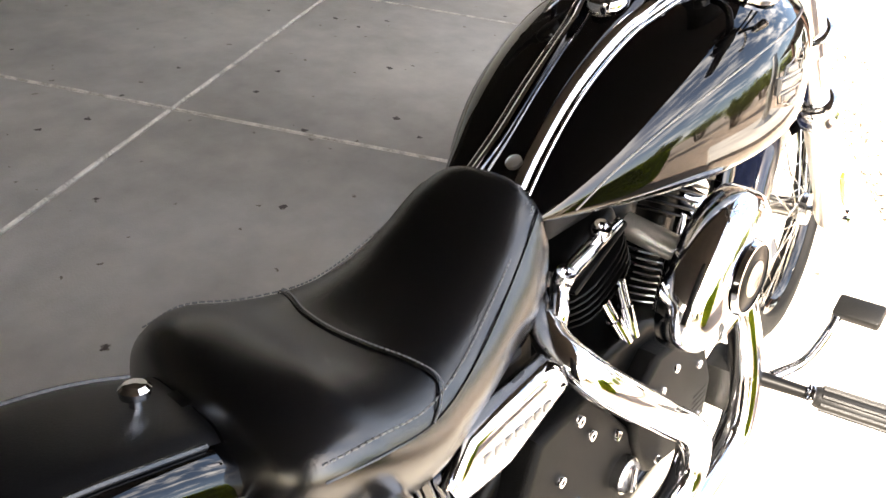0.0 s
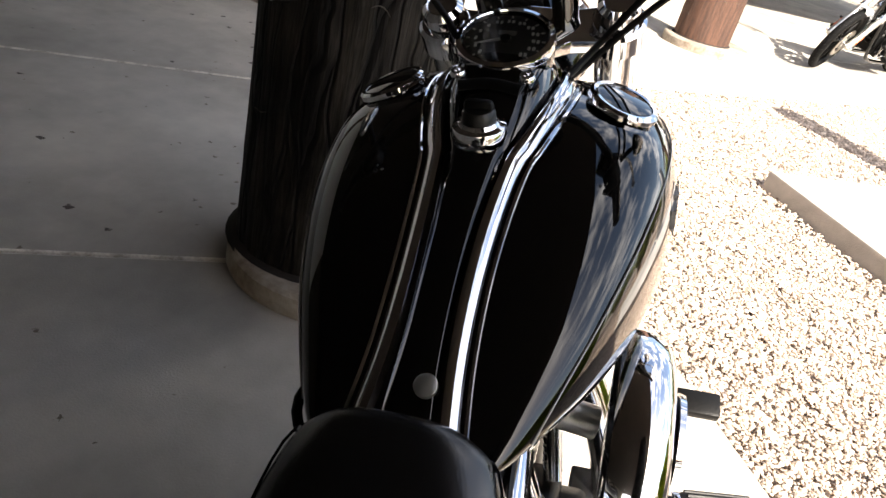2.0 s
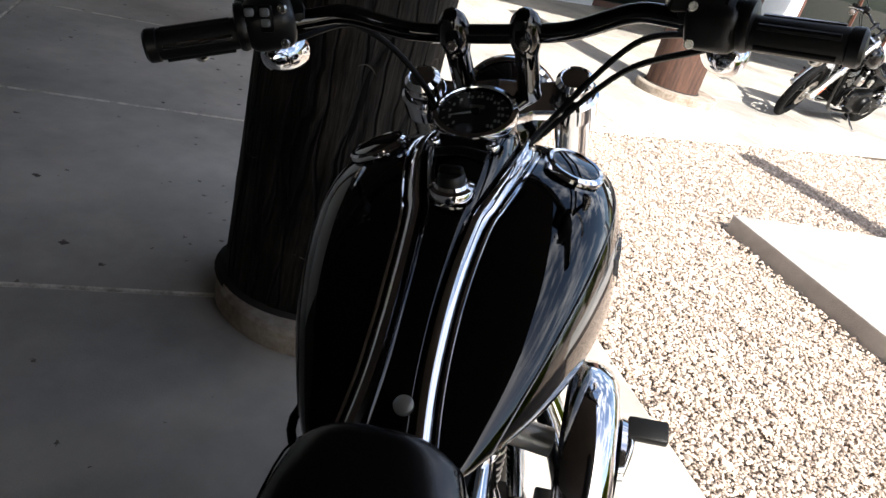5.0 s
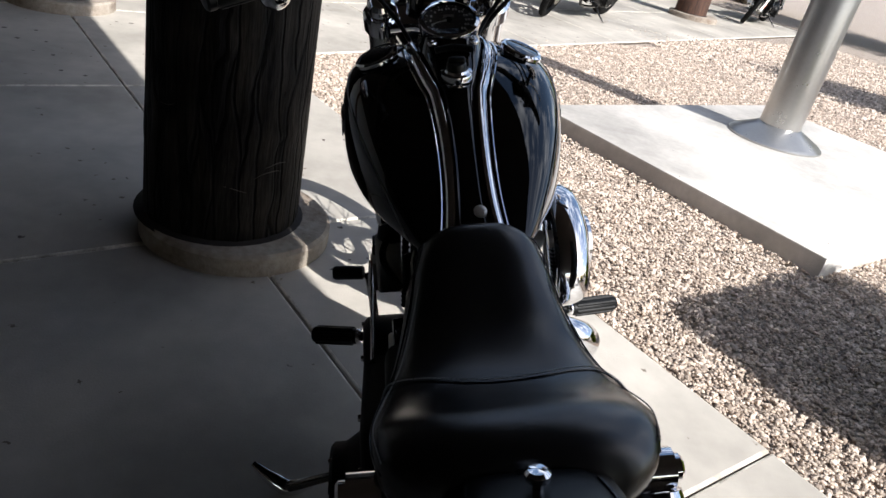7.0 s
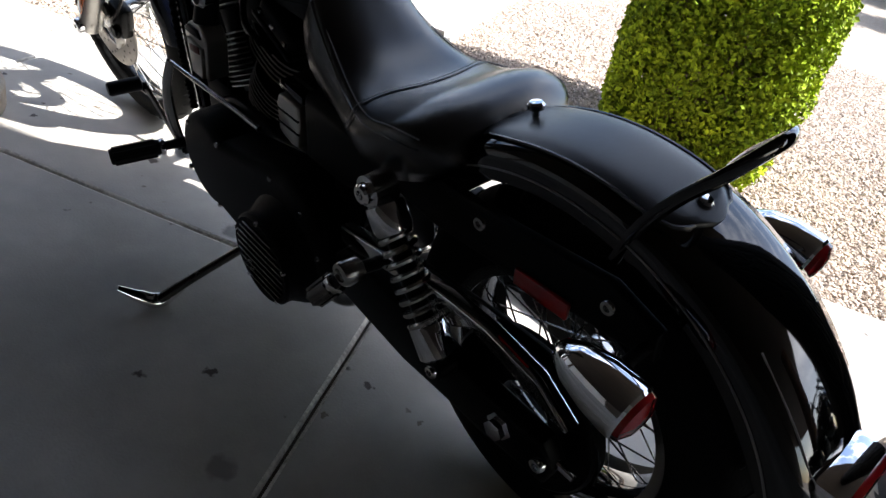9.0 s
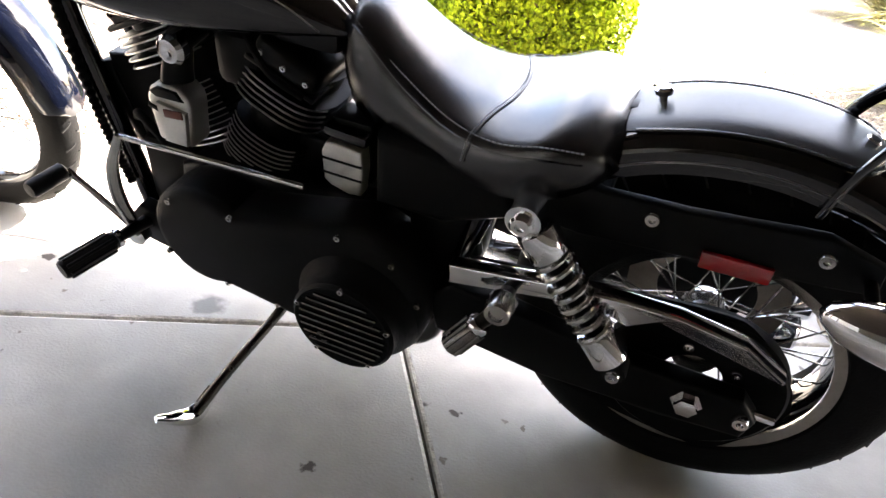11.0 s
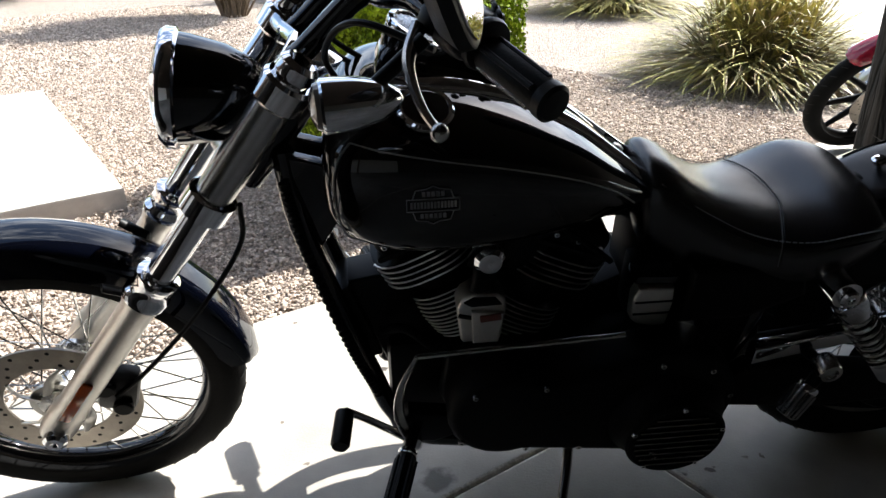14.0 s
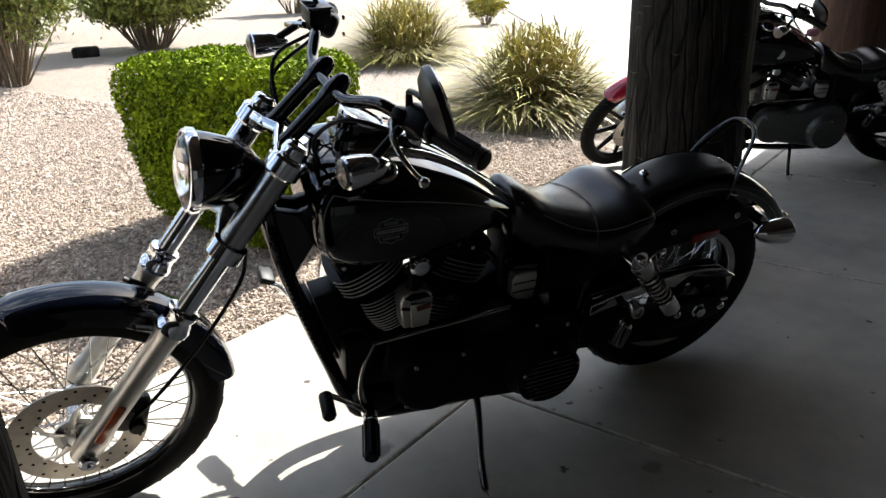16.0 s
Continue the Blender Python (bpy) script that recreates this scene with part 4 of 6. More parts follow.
        for k in range(5):
            side = d.orthogonal().normalized()
            oth = d.cross(side)
            o = 0.0195 * (math.cos(k * 1.2566) * side + math.sin(k * 1.2566) * oth)
            part("inlay", tube([g0 + d * 0.012 + o, g1 - d * 0.016 + o], 0.0042, 8), CHROME_WORN if k % 2 else GRIP_RUBBER, hb, xf=X)
        # switch housing
        c = Vector((0.984, sgn * 0.282, 1.172))
        sw = part("switch_housing", box((0.066, 0.06, 0.066), c, 0.018, rot=rot_to(d), seg=4), PLASTIC, bike, xf=X)
        part("clamp_ring", lathe([(0.022, -0.008), (0.03, -0.006), (0.032, 0.0), (0.03, 0.006), (0.022, 0.008)], c + d * 0.036, d, 24), PLASTIC, sw, xf=X)
        if sgn > 0:
            for dy in (-0.0105, 0.0105):
                part("switch_bezel", box((0.006, 0.0185, 0.035), c + Vector((-0.034, dy, 0.008)), 0.004), BLACK_METAL, sw, xf=X)
                part("switch", box((0.01, 0.013, 0.011), c + Vector((-0.035, dy, 0.016)), 0.003), PIN_DARK, sw, xf=X)
                part("switch", box((0.009, 0.013, 0.011), c + Vector((-0.0345, dy, 0.003)), 0.003), PIN_DARK, sw, xf=X)
        else:
            for k in range(3):
                part("rib", lathe([(0.026, -0.004), (0.033 - 0.002 * k, -0.002), (0.033 - 0.002 * k, 0.002), (0.026, 0.004)], c + d * (0.012 + 0.012 * k), d, 24), PLASTIC, sw, xf=X)
        for dz in (0.02, -0.022):
            bolt(sw, c + Vector((-0.034, -sgn * 0.034, dz)), (-1, 0, 0.1), 0.006, 0.005, CHROME_WORN, X)
        part("lever_clamp", box((0.045, 0.036, 0.036), c + Vector((0.03, -sgn * 0.022, 0.004)), 0.011, rot=rot_to(d)), PLASTIC if sgn < 0 else BLACK_METAL, hb, xf=X)
        if sgn < 0:
            rs = part("brake_reservoir", box((0.056, 0.07, 0.04), c + Vector((0.028, 0.02, 0.03)), 0.006), PLASTIC, hb, xf=X)
            part("lid", box((0.06, 0.075, 0.006), c + Vector((0.028, 0.02, 0.053)), 0.0025), PAINT, rs, xf=X)
        lv = [c + Vector((0.055, -sgn * 0.012, 0.002)), c + Vector((0.075, sgn * 0.045, -0.012)), c + Vector((0.07, sgn * 0.1, -0.034)), c + Vector((0.055, sgn * 0.135, -0.05))]
        lever = part("lever", tube(lv, [0.011, 0.0085, 0.007, 0.0065], 10, curve=5, flat=0.7), CHROME_WORN, bike, xf=X)
        ballm = bmesh.new()
        bmesh.ops.create_uvsphere(ballm, u_segments=14, v_segments=9, radius=0.0105, matrix=Matrix.Translation(lv[-1]))
        part("ball_end", ballm, CHROME_WORN, lever, xf=X)
        # mirror
        mp = c + Vector((0.043 if sgn > 0 else 0.02, sgn * 0.143, 0.111 if sgn > 0 else 0.13))
        st = part("mirror_stem", tube([c + Vector((0.02, -sgn * 0.014, 0.02)), c + Vector((0.022, -sgn * 0.014, 0.05)), c + Vector((0.026, -sgn * 0.006, 0.062)), mp + Vector((0.012, -sgn * 0.07, -0.012)), mp + Vector((0.016, -sgn * 0.03, -0.004))], [0.008, 0.0068, 0.006, 0.005, 0.006], 10, curve=4), BLACK_METAL, hb, xf=X)
        mm = Matrix.Translation(mp) @ Matrix.Rotation(radians(sgn * -14), 4, "Z") @ Matrix.Rotation(radians(20 if sgn > 0 else 8), 4, "Y")
        outline = []
        for q in range(28):
            a = 2 * math.pi * q / 28
            ca, sa = math.cos(a), math.sin(a)
            outline.append((sgn * 0.074 * math.copysign(abs(ca) ** 0.62, ca) + sgn * 0.01 * sa, 0.056 * math.copysign(abs(sa) ** 0.7, sa)))
        bm = bmesh.new()
        rings(bm, [[mm @ Vector((-0.008 + 0.0, y * 0.96, z * 0.95)) for y, z in outline], [mm @ Vector((-0.006, y, z)) for y, z in outline], [mm @ Vector((0.006, y, z)) for y, z in outline], [mm @ Vector((0.02, y * 0.75, z * 0.72)) for y, z in outline], [mm @ Vector((0.026, y * 0.35, z * 0.3)) for y, z in outline]])
        sh = part("mirror_shell", bm, PLASTIC, bike, xf=X)
        bm = bmesh.new()
        rings(bm, [[mm @ Vector((-0.0085, y * 0.9, z * 0.88)) for y, z in outline], [mm @ Vector((-0.0105, y * 0.9, z * 0.88)) for y, z in outline]])
        part("mirror_glass", bm, MIRROR, sh, xf=X)
        # front signals sit under the levers
        turn_signal(bike, c + Vector((0.136, sgn * 0.044, -0.058)), (0.99, sgn * 0.05, 0.0), (-0.6, -sgn * 0.2, 0.42), X, 0.8)
    # cables
    cab = [[(1.0, 0.27, 1.12), (1.09, 0.2, 1.13), (1.13, 0.12, 1.05), (1.10, 0.06, 0.93), (1.13, 0.05, 0.75)],
           [(1.0, -0.27, 1.13), (1.12, -0.2, 1.10), (1.13, -0.1, 1.0), (1.04, -0.04, 0.94), (1.0, -0.03, 0.86)],
           [(1.0, -0.28, 1.11), (1.13, -0.19, 1.06), (1.12, -0.08, 0.97), (1.02, -0.02, 0.93), (0.98, -0.03, 0.84)],
           [(1.29, 0.1, 0.80), (1.31, 0.09, 0.70), (1.42, 0.1, 0.55), (1.54, 0.1, 0.42), (1.6, 0.1, 0.37)]]
    for c in cab:
        part("cable", tube([(x + 0.02, y, z + 0.025) for x, y, z in c], 0.0048, 8, curve=7), BLACK_METAL, bike, "black sheathed control cable", xf=X)
    return X


def tank_and_dash(bike, paint, emblem=True, stripes=True):
    cur = tank_curves()
    loops = []
    for x in cur[0]:
        loops.append([tank_point(cur, x, a) for a in np.linspace(-180, 180, 49)[:-1]])
    bm = bmesh.new()
    rings(bm, loops)
    tank = part("fuel_tank", bm, paint, bike, "gloss black teardrop fuel tank", sharp=60)
    if stripes:
        for sgn in (1, -1):
            # flank panel line
            pts = [(1.115, 48), (1.07, 56), (0.99, 62), (0.875, 64), (0.77, 66), (0.695, 74), (0.65, 92)]
            P = [tank_point(cur, x, sgn * a) * 1.0 + Vector((0, sgn * 0.0008, 0.0008)) for x, a in pts]
            part("pinstripe", tube(P, 0.0013, 6, curve=6), PIN, tank)
            pts = [(1.115, 48), (1.132, 60), (1.142, 80), (1.135, 110), (1.11, 130), (1.04, 138)]
            P = [tank_point(cur, x, sgn * a) + Vector((0.0008, sgn * 0.0008, 0)) for x, a in pts]
            part("pinstripe", tube(P, 0.0016, 6, curve=6), PIN, tank)
    if emblem:
        for sgn in (1, -1):
            c = tank_point(cur, 1.0, sgn * 85)
            up = (tank_point(cur, 1.0, sgn * 78) - tank_point(cur, 1.0, sgn * 94)).normalized()
            fw = Vector((-sgn, 0, 0.0))
            nrm = fw.cross(up).normalized()
            if nrm.y * sgn < 0:
                nrm = -nrm
            bm = bmesh.new()
            def quad(x0, x1, z0, z1, lift=0.0012):
                vs = [bm.verts.new(c + fw * x * 1.16 + up * z * 1.16 + nrm * lift) for x, z in ((x0, z0), (x1, z0), (x1, z1), (x0, z1))]
                vt = [bm.verts.new(v.co - nrm * 0.006) for v in vs]
                bm.faces.new(vs)
                for i in range(4):
                    bm.faces.new((vs[i], vt[i], vt[(i + 1) % 4], vs[(i + 1) % 4]))
            for x0, x1, z0, z1 in ((-0.034, 0.034, 0.0085, 0.0095), (-0.034, 0.034, -0.0095, -0.0085), (-0.034, -0.033, -0.0095, 0.0095), (0.033, 0.034, -0.0095, 0.0095)):
                quad(x0, x1, z0, z1)
            for k in range(14):
                x = -0.029 + k * 0.0043
                quad(x, x + 0.003, -0.0045, 0.0045)
            for k in range(5):
                x = -0.014 + k * 0.006
                quad(x, x + 0.0042, 0.013, 0.019)
            for k in range(6):
                x = -0.0165 + k * 0.0058
                quad(x, x + 0.004, -0.019, -0.013)
            part("emblem_print", bm, EMBLEM, tank, "grey printed shield-and-bar emblem of plain bars", smooth=False)
            for zz in (1, -1):
                pts = [c + nrm * 0.001 + fw * x * 1.16 + up * z * zz * 1.16 for x, z in ((-0.026, 0.0095), (-0.022, 0.022), (-0.008, 0.024), (0, 0.028), (0.008, 0.024), (0.022, 0.022), (0.026, 0.0095))]
                part("emblem_outline", tube(pts, 0.0009, 5), EMBLEM, tank)
    # console
    loops = []
    xs = [1.075, 1.06, 1.025, 0.98, 0.935, 0.885, 0.855, 0.79, 0.725, 0.668, 0.61]
    hw = [0.045, 0.06, 0.068, 0.066, 0.058, 0.045, 0.036, 0.029, 0.026, 0.028, 0.036]
    lift = [0.02, 0.045, 0.055, 0.052, 0.044, 0.026, 0.018, 0.014, 0.012, 0.010, 0.006]
    A = smooth_path([(a, b, c) for a, b, c in zip(xs, hw, lift)], 4)
    for p in A:
        x, w, l = p
        base = tank_point(cur, min(x, 1.14), 0).z
        ring = []
        for s in np.linspace(-1, 1, 15):
            y = w * s
            z = base + l * (1 - abs(s) ** 5) - 0.012 * abs(s) ** 4 - 0.004
            ring.append((x, y, z))
        ring += [(x, w * 0.98, base - 0.05), (x, -w * 0.98, base - 0.05)]
        loops.append(ring)
    bm = bmesh.new()
    rings(bm, loops)
    dash = part("dash_console", bm, paint, bike, "black console along the tank top", sharp=50)
    def tank_z(x, y):
        lo, hi = 0.0, 85.0
        for _ in range(24):
            mid = (lo + hi) / 2
            lo, hi = (mid, hi) if tank_point(cur, x, mid).y < y else (lo, mid)
        return tank_point(cur, x, lo).z
    for sgn in (1, -1):
        band = []
        for p in A[5:]:
            band.append([(p.x, sgn * (p.y + o), tank_z(min(p.x, 1.14), p.y + max(0, o)) + h) for o, h in ((-0.003, -0.006), (-0.001, 0.0125), (0.002, 0.0135), (0.008, 0.0105), (0.014, 0.005), (0.0155, -0.004))])
        bm = bmesh.new()
        rings(bm, band)
        part("console_trim", bm, CHROME, dash, "bright chrome edge trim", sharp=50)
        edge = [Vector((p.x, sgn * (p.y + 0.021), tank_z(min(p.x, 1.14), p.y + 0.021) + 0.0005)) for p in A[5::2]]
        part("trim_bead", tube(edge, 0.0024, 8, curve=2), CHROME, dash)
    # speedometer
    sp, sd = Vector((1.0, 0, 1.05)), Vector((-0.42, 0, 0.907)).normalized()
    sg = part("speedometer", lathe([(0.05, -0.05), (0.056, -0.02), (0.057, 0.0), (0.054, 0.008), (0.049, 0.009), (0.048, 0.003)], sp, sd, 40), PAINT, bike, "round speedometer with black dial and chrome rim")
    part("rim", lathe([(0.056, -0.004), (0.0585, 0.001), (0.057, 0.009), (0.051, 0.0105), (0.0485, 0.006), (0.05, 0.0)], sp, sd, 40, ring=True), CHROME, sg)
    part("dial", lathe([(0.048, -0.004), (0.048, 0.003), (0.001, 0.0032)], sp, sd, 40), DIAL, sg)
    m3 = rot_to(sd)
    dial_right, dial_up = Vector((0, -1, 0)), Vector((sd.z, 0, -sd.x))
    for k in range(13):
        a = radians(225 - k * 270 / 12)
        d = math.cos(a) * dial_right + math.sin(a) * dial_up
        part("dial_mark", tube([sp + d * 0.0415 + sd * 0.0036, sp + d * 0.0455 + sd * 0.0036], 0.0008, 5), WHITE_MARK, sg)
        n3 = Matrix((dial_right, dial_up, sd)).transposed()
        for off in ((0,) if k < 5 else (-0.0026, 0.0026)):
            part("numeral_bar", box((0.0032, 0.0052, 0.0008), sp + d * 0.0345 + dial_right * off + sd * 0.0036, 0.0, rot=n3), WHITE_MARK, sg)
    d = math.cos(radians(200)) * dial_right + math.sin(radians(200)) * dial_up
    part("needle", tube([sp - d * 0.006 + sd * 0.005, sp + d * 0.036 + sd * 0.005], [0.002, 0.0008], 6), WHITE_MARK, sg)
    part("needle_hub", lathe([(0.006, 0.003), (0.006, 0.007), (0.001, 0.008)], sp, sd, 14), BLACK_METAL, sg)
    part("readout", box((0.008, 0.02, 0.001), sp + m3 @ Vector((0.012, 0, 0)) + sd * 0.0036, 0.0, rot=m3), PIN, sg)
    part("glass", lathe([(0.049, 0.0065), (0.03, 0.0085), (0.001, 0.009)], sp, sd, 32), GLASS, sg).visible_shadow = False
    for sgn in (1, -1):
        bolt(dash, Vector((0.932, sgn * 0.038, 1.026)), (-0.3, 0, 0.95), 0.009, 0.006)
    lamp = [(0.917, -0.034, 1.018), (0.922, 0, 1.0215), (0.917, 0.034, 1.018)]
    part("indicator_strip", tube(lamp, 0.007, 8, curve=4, flat=0.4), BLACK_METAL, dash)
    # ignition knob
    kp, kd = Vector((0.878, 0, 0.982)), Vector((-0.2, 0, 0.98)).normalized()
    kn = part("ignition_switch", lathe([(0.028, -0.01), (0.03, 0.002), (0.028, 0.008), (0.022, 0.01), (0.02, 0.014)], kp, kd, 32), CHROME, bike, "chrome ignition switch with black knob")
    part("knob", lathe([(0.0175, 0.01), (0.0175, 0.022), (0.015, 0.026), (0.001, 0.027)], kp, kd, 24), PLASTIC, kn)
    part("knob_bar", box((0.013, 0.032, 0.014), kp + kd * 0.029, 0.006), BLACK_METAL, kn)
    rv = tank_point(cur, 0.65, 0) + Vector((0, -0.012, 0.0065))
    part("dash_rivet", lathe([(0.011, -0.004), (0.011, 0.001), (0.007, 0.003), (0.001, 0.0035)], rv, (-0.5, 0, 0.86), 18), ALU, dash)
    # filler caps
    for sgn in (1, -1):
        c = tank_point(cur, 1.005, sgn * 27) + Vector((0, 0, -0.005))
        nrm = Vector((-0.12, sgn * 0.34, 0.9)).normalized()
        cap = part("filler_cap", lathe([(0.038, -0.01), (0.039, 0.006), (0.036, 0.012), (0.03, 0.0135), (0.001, 0.015)], c, nrm, 36), PAINT, bike)
        part("cap_ring", lathe([(0.036, 0.004), (0.0425, 0.005), (0.0425, 0.011), (0.039, 0.014), (0.0345, 0.0135)], c, nrm, 36, ring=True), CHROME, cap, "chrome cap ring")
    return tank


def saddle(bike, pillion=False):
    bm, spl = seat_mesh()
    s = part("seat", bm, LEATHER, bike, "black leather solo seat with stitched seams", sharp=70)
    for sgn in (1, -1):
        pts = [seat_point(spl, x, sgn * a) + Vector((0, sgn * 0.0008, 0.0012)) for x, a in ((0.632, 0.6), (0.598, 0.74), (0.51, 0.765), (0.42, 0.77), (0.34, 0.775), (0.27, 0.79), (0.215, 0.8))]
        part("piping", tube(pts, 0.0015, 6, curve=6), LEATHER, s)
        pts = [seat_point(spl, x, sgn * a) + Vector((0, 0, 0.0016)) for x, a in ((0.598, 0.69), (0.51, 0.715), (0.42, 0.72), (0.34, 0.725), (0.27, 0.735), (0.215, 0.74))]
        stitch_line(pts, 0.0011, STITCH, s)
    pts = [seat_point(spl, x, a) + Vector((0, 0, 0.0012)) for x, a in ((0.385, 0.86), (0.38, 0.74), (0.366, 0.5), (0.35, 0.25), (0.346, 0.0), (0.352, -0.25), (0.366, -0.5), (0.372, -0.66), (0.352, -0.74), (0.33, -0.78))]
    part("seam", tube(pts, 0.0011, 6, curve=6), LEATHER, s)
    stitch_line([p + Vector((0.005, 0, 0.0006)) for p in pts], 0.0009, STITCH, s)
    part("seat_pan", box((0.36, 0.24, 0.02), (0.35, 0, 0.65), 0.008), PLASTIC, s)
    return s


def rear_end(bike, paint, bib=True, spokes=40, cast=0, rim_mat=None, grab=True):
    rim_mat = rim_mat or PAINT
    I = Matrix.Identity(4)
    w = wheel(bike, RAX, 0.345, 0.09, 0.232, I, spokes, rim_mat, cast)
    part("rim_lip", lathe([(0.21, 0.064), (0.232, 0.068), (0.232, 0.074), (0.21, 0.069)], RAX, (0, 1, 0), 64, ring=True), CHROME_WORN, w, "dull bright rim edge")
    part("drive_pulley", lathe([(0.05, 0.1), (0.145, 0.1), (0.15, 0.104), (0.15, 0.128), (0.145, 0.132), (0.13, 0.128), (0.05, 0.12)], RAX, (0, 1, 0), 48, ring=True), BLACK_METAL, w)
    for k in range(5):
        a = 2 * math.pi * k / 5
        bolt(w, RAX + Vector((0.075 * math.cos(a), 0.124, 0.075 * math.sin(a))), (0, 1, 0), 0.01, 0.008)
    part("brake_disc", lathe([(0.09, -0.105), (0.146, -0.105), (0.146, -0.1), (0.09, -0.1)], RAX, (0, 1, 0), 48, ring=True), DISC, w)
    FEN = Vector((-0.02, 0, 0.33))
    f = fender(bike, FEN, 0.452, 0.1, 40, 161, "rear_fender", paint, I, skirt=0.03, flare=0.012)
    # raised stripe lines on the fender
    for sgn in (1, -1):
        P = [FEN + Vector((0.412 * math.cos(radians(a)), sgn * 0.1015, 0.412 * math.sin(radians(a)))) for a in range(58, 158, 8)]
        part("pinstripe", tube(P, 0.0016, 6, curve=3), PIN, f)
    P = [FEN + Vector((r * math.cos(radians(a)), y, r * math.sin(radians(a)))) for r, y, a in ((0.4480, 0.07, 128), (0.4490, 0.07, 140), (0.4515, 0.065, 149), (0.4565, 0.045, 153), (0.4600, 0.0, 154), (0.4565, -0.045, 153), (0.4515, -0.065, 149), (0.4490, -0.07, 140), (0.4480, -0.07, 128))]
    part("pinstripe", tube(P, 0.0014, 6, curve=4), PIN, f)
    if bib:
        loops = []
        for i in range(25):
            u = i / 24
            a = radians(64 + (109 - 64) * u)
            wdt = 0.078 * min(1, math.sqrt(max(0.02, 1 - max(0, (u - 0.80) / 0.2) ** 2)) if u > 0.80 else 1) * (0.9 + 0.1 * min(1, u * 6))
            ring = []
            for s in np.linspace(-1, 1, 13):
                y = wdt * s
                drop = 0.01 * (abs(y) / 0.095) ** 3
                edge = 0.0045 * (1 - abs(s) ** 8)
                ring.append((FEN.x + (0.4535 - drop + edge) * math.cos(a), y, FEN.z + (0.4535 - drop + edge) * math.sin(a)))
            ring += [(FEN.x + 0.447 * math.cos(a), wdt * 0.9, FEN.z + 0.447 * math.sin(a)), (FEN.x + 0.447 * math.cos(a), -wdt * 0.9, FEN.z + 0.447 * math.sin(a))]
            loops.append(ring)
        bm = bmesh.new()
        rings(bm, loops)
        b = part("fender_bib", bm, LEATHER_BIB, bike, "black leather bib strapped over the rear fender", sharp=60)
        for off, nm, mt, r in ((0.0, "piping", LEATHER, 0.003), (0.009, "stitching", STITCH_PALE, 0.0009)):
            P = []
            for lp in loops[1::2]:
                P.append((Vector(lp[12]) - Vector((0, off, 0)), 0))
            left = [Vector((p.x, p.y, p.z + 0.001)) for p, _ in P]
            right = [Vector((p.x, -p.y, p.z)) for p in reversed(left)]
            part(nm, tube(left + right, r, 6, curve=2), mt, b)
        a = radians(107)
        at = FEN + Vector((0.4555 * math.cos(a), 0, 0.4555 * math.sin(a)))
        nr = Vector((math.cos(a), 0, math.sin(a)))
        part("rivet", lathe([(0.011, -0.002), (0.011, 0.004), (0.008, 0.007), (0.001, 0.0075)], at - Vector((0, 0.004, 0)) + Vector((0.014, 0, 0.006)), nr, 18), CHROME, b)
    # seat screw and bracket
    sb = part("seat_screw", lathe([(0.006, -0.02), (0.006, 0.012), (0.013, 0.013), (0.014, 0.02), (0.01, 0.024), (0.001, 0.025)], (0.141, 0.0, 0.757), (0.2, 0, 1), 16), CHROME, bike, "chrome seat mounting screw")
    part("tab", box((0.07, 0.03, 0.004), (0.16, 0, 0.746), 0.001, rot=Matrix.Rotation(radians(12), 3, "Y")), BLACK_METAL, sb)
    if grab:
        half = [(-0.10, 0.098, 0.70), (-0.115, 0.094, 0.76), (-0.14, 0.082, 0.81), (-0.17, 0.066, 0.85), (-0.192, 0.042, 0.882), (-0.2, 0.0, 0.893)]
        g = half + [mirror_y(p) for p in reversed(half[:-1])]
        part("grab_rail", tube(g, 0.011, 12, curve=6, flat=0.55), PAINT, bike, "gloss black bent grab rail")
    # fender struts
    for sgn in (1, -1):
        out = [(0.34, 0.635), (0.30, 0.68), (0.18, 0.662), (0.06, 0.668), (-0.12, 0.69), (-0.2, 0.665), (-0.205, 0.62), (-0.14, 0.612), (0.05, 0.592), (0.2, 0.575), (0.31, 0.585)]
        st = part("fender_strut", plate(out, sgn * 0.108, sgn * 0.128, 0.004), BLACK_METAL, bike)
        for x, z in ((0.104, 0.642), (-0.127, 0.657)):
            bolt(st, (x, sgn * 0.128, z), (0, sgn, 0), 0.012, 0.007, CHROME_WORN)
        part("side_reflector", box((0.1, 0.01, 0.03), (-0.025, sgn * 0.131, 0.603), 0.004, rot=Matrix.Rotation(radians(2), 3, "Y")), RED_LENS, st)
        turn_signal(bike, (-0.19, sgn * 0.22, 0.638), (-0.98, 0, -0.12), (0.0, -sgn * 0.75, 0.0))
        # swingarm
        sw = [(0.42, 0.385), (0.40, 0.31), (0.2, 0.285), (0.0, 0.295), (-0.135, 0.305), (-0.145, 0.35), (-0.115, 0.385), (0.1, 0.39), (0.3, 0.42), (0.38, 0.425)]
        arm = part("swingarm", plate(sw, sgn * 0.135, sgn * 0.175, 0.008), BLACK_METAL, bike)
        part("axle_nut", lathe([(0.026, 0), (0.026, 0.004), (0.019, 0.005), (0.019, 0.018), (0.013, 0.022), (0.001, 0.022)], RAX + Vector((0.0, sgn * 0.175, 0.0)), (0, sgn, 0), 6), CHROME, arm)
        bolt(arm, RAX + Vector((-0.085, sgn * 0.175, 0.0)), (0, sgn, 0), 0.014, 0.012)
        part("axle_adjuster", tube([RAX + Vector((-0.09, sgn * 0.155, 0.0)), RAX + Vector((-0.135, sgn * 0.155, 0.0))], 0.007, 8), CHROME, arm)
        shock(bike, (0.273, sgn * 0.185, 0.628), (0.086, sgn * 0.193, 0.392))
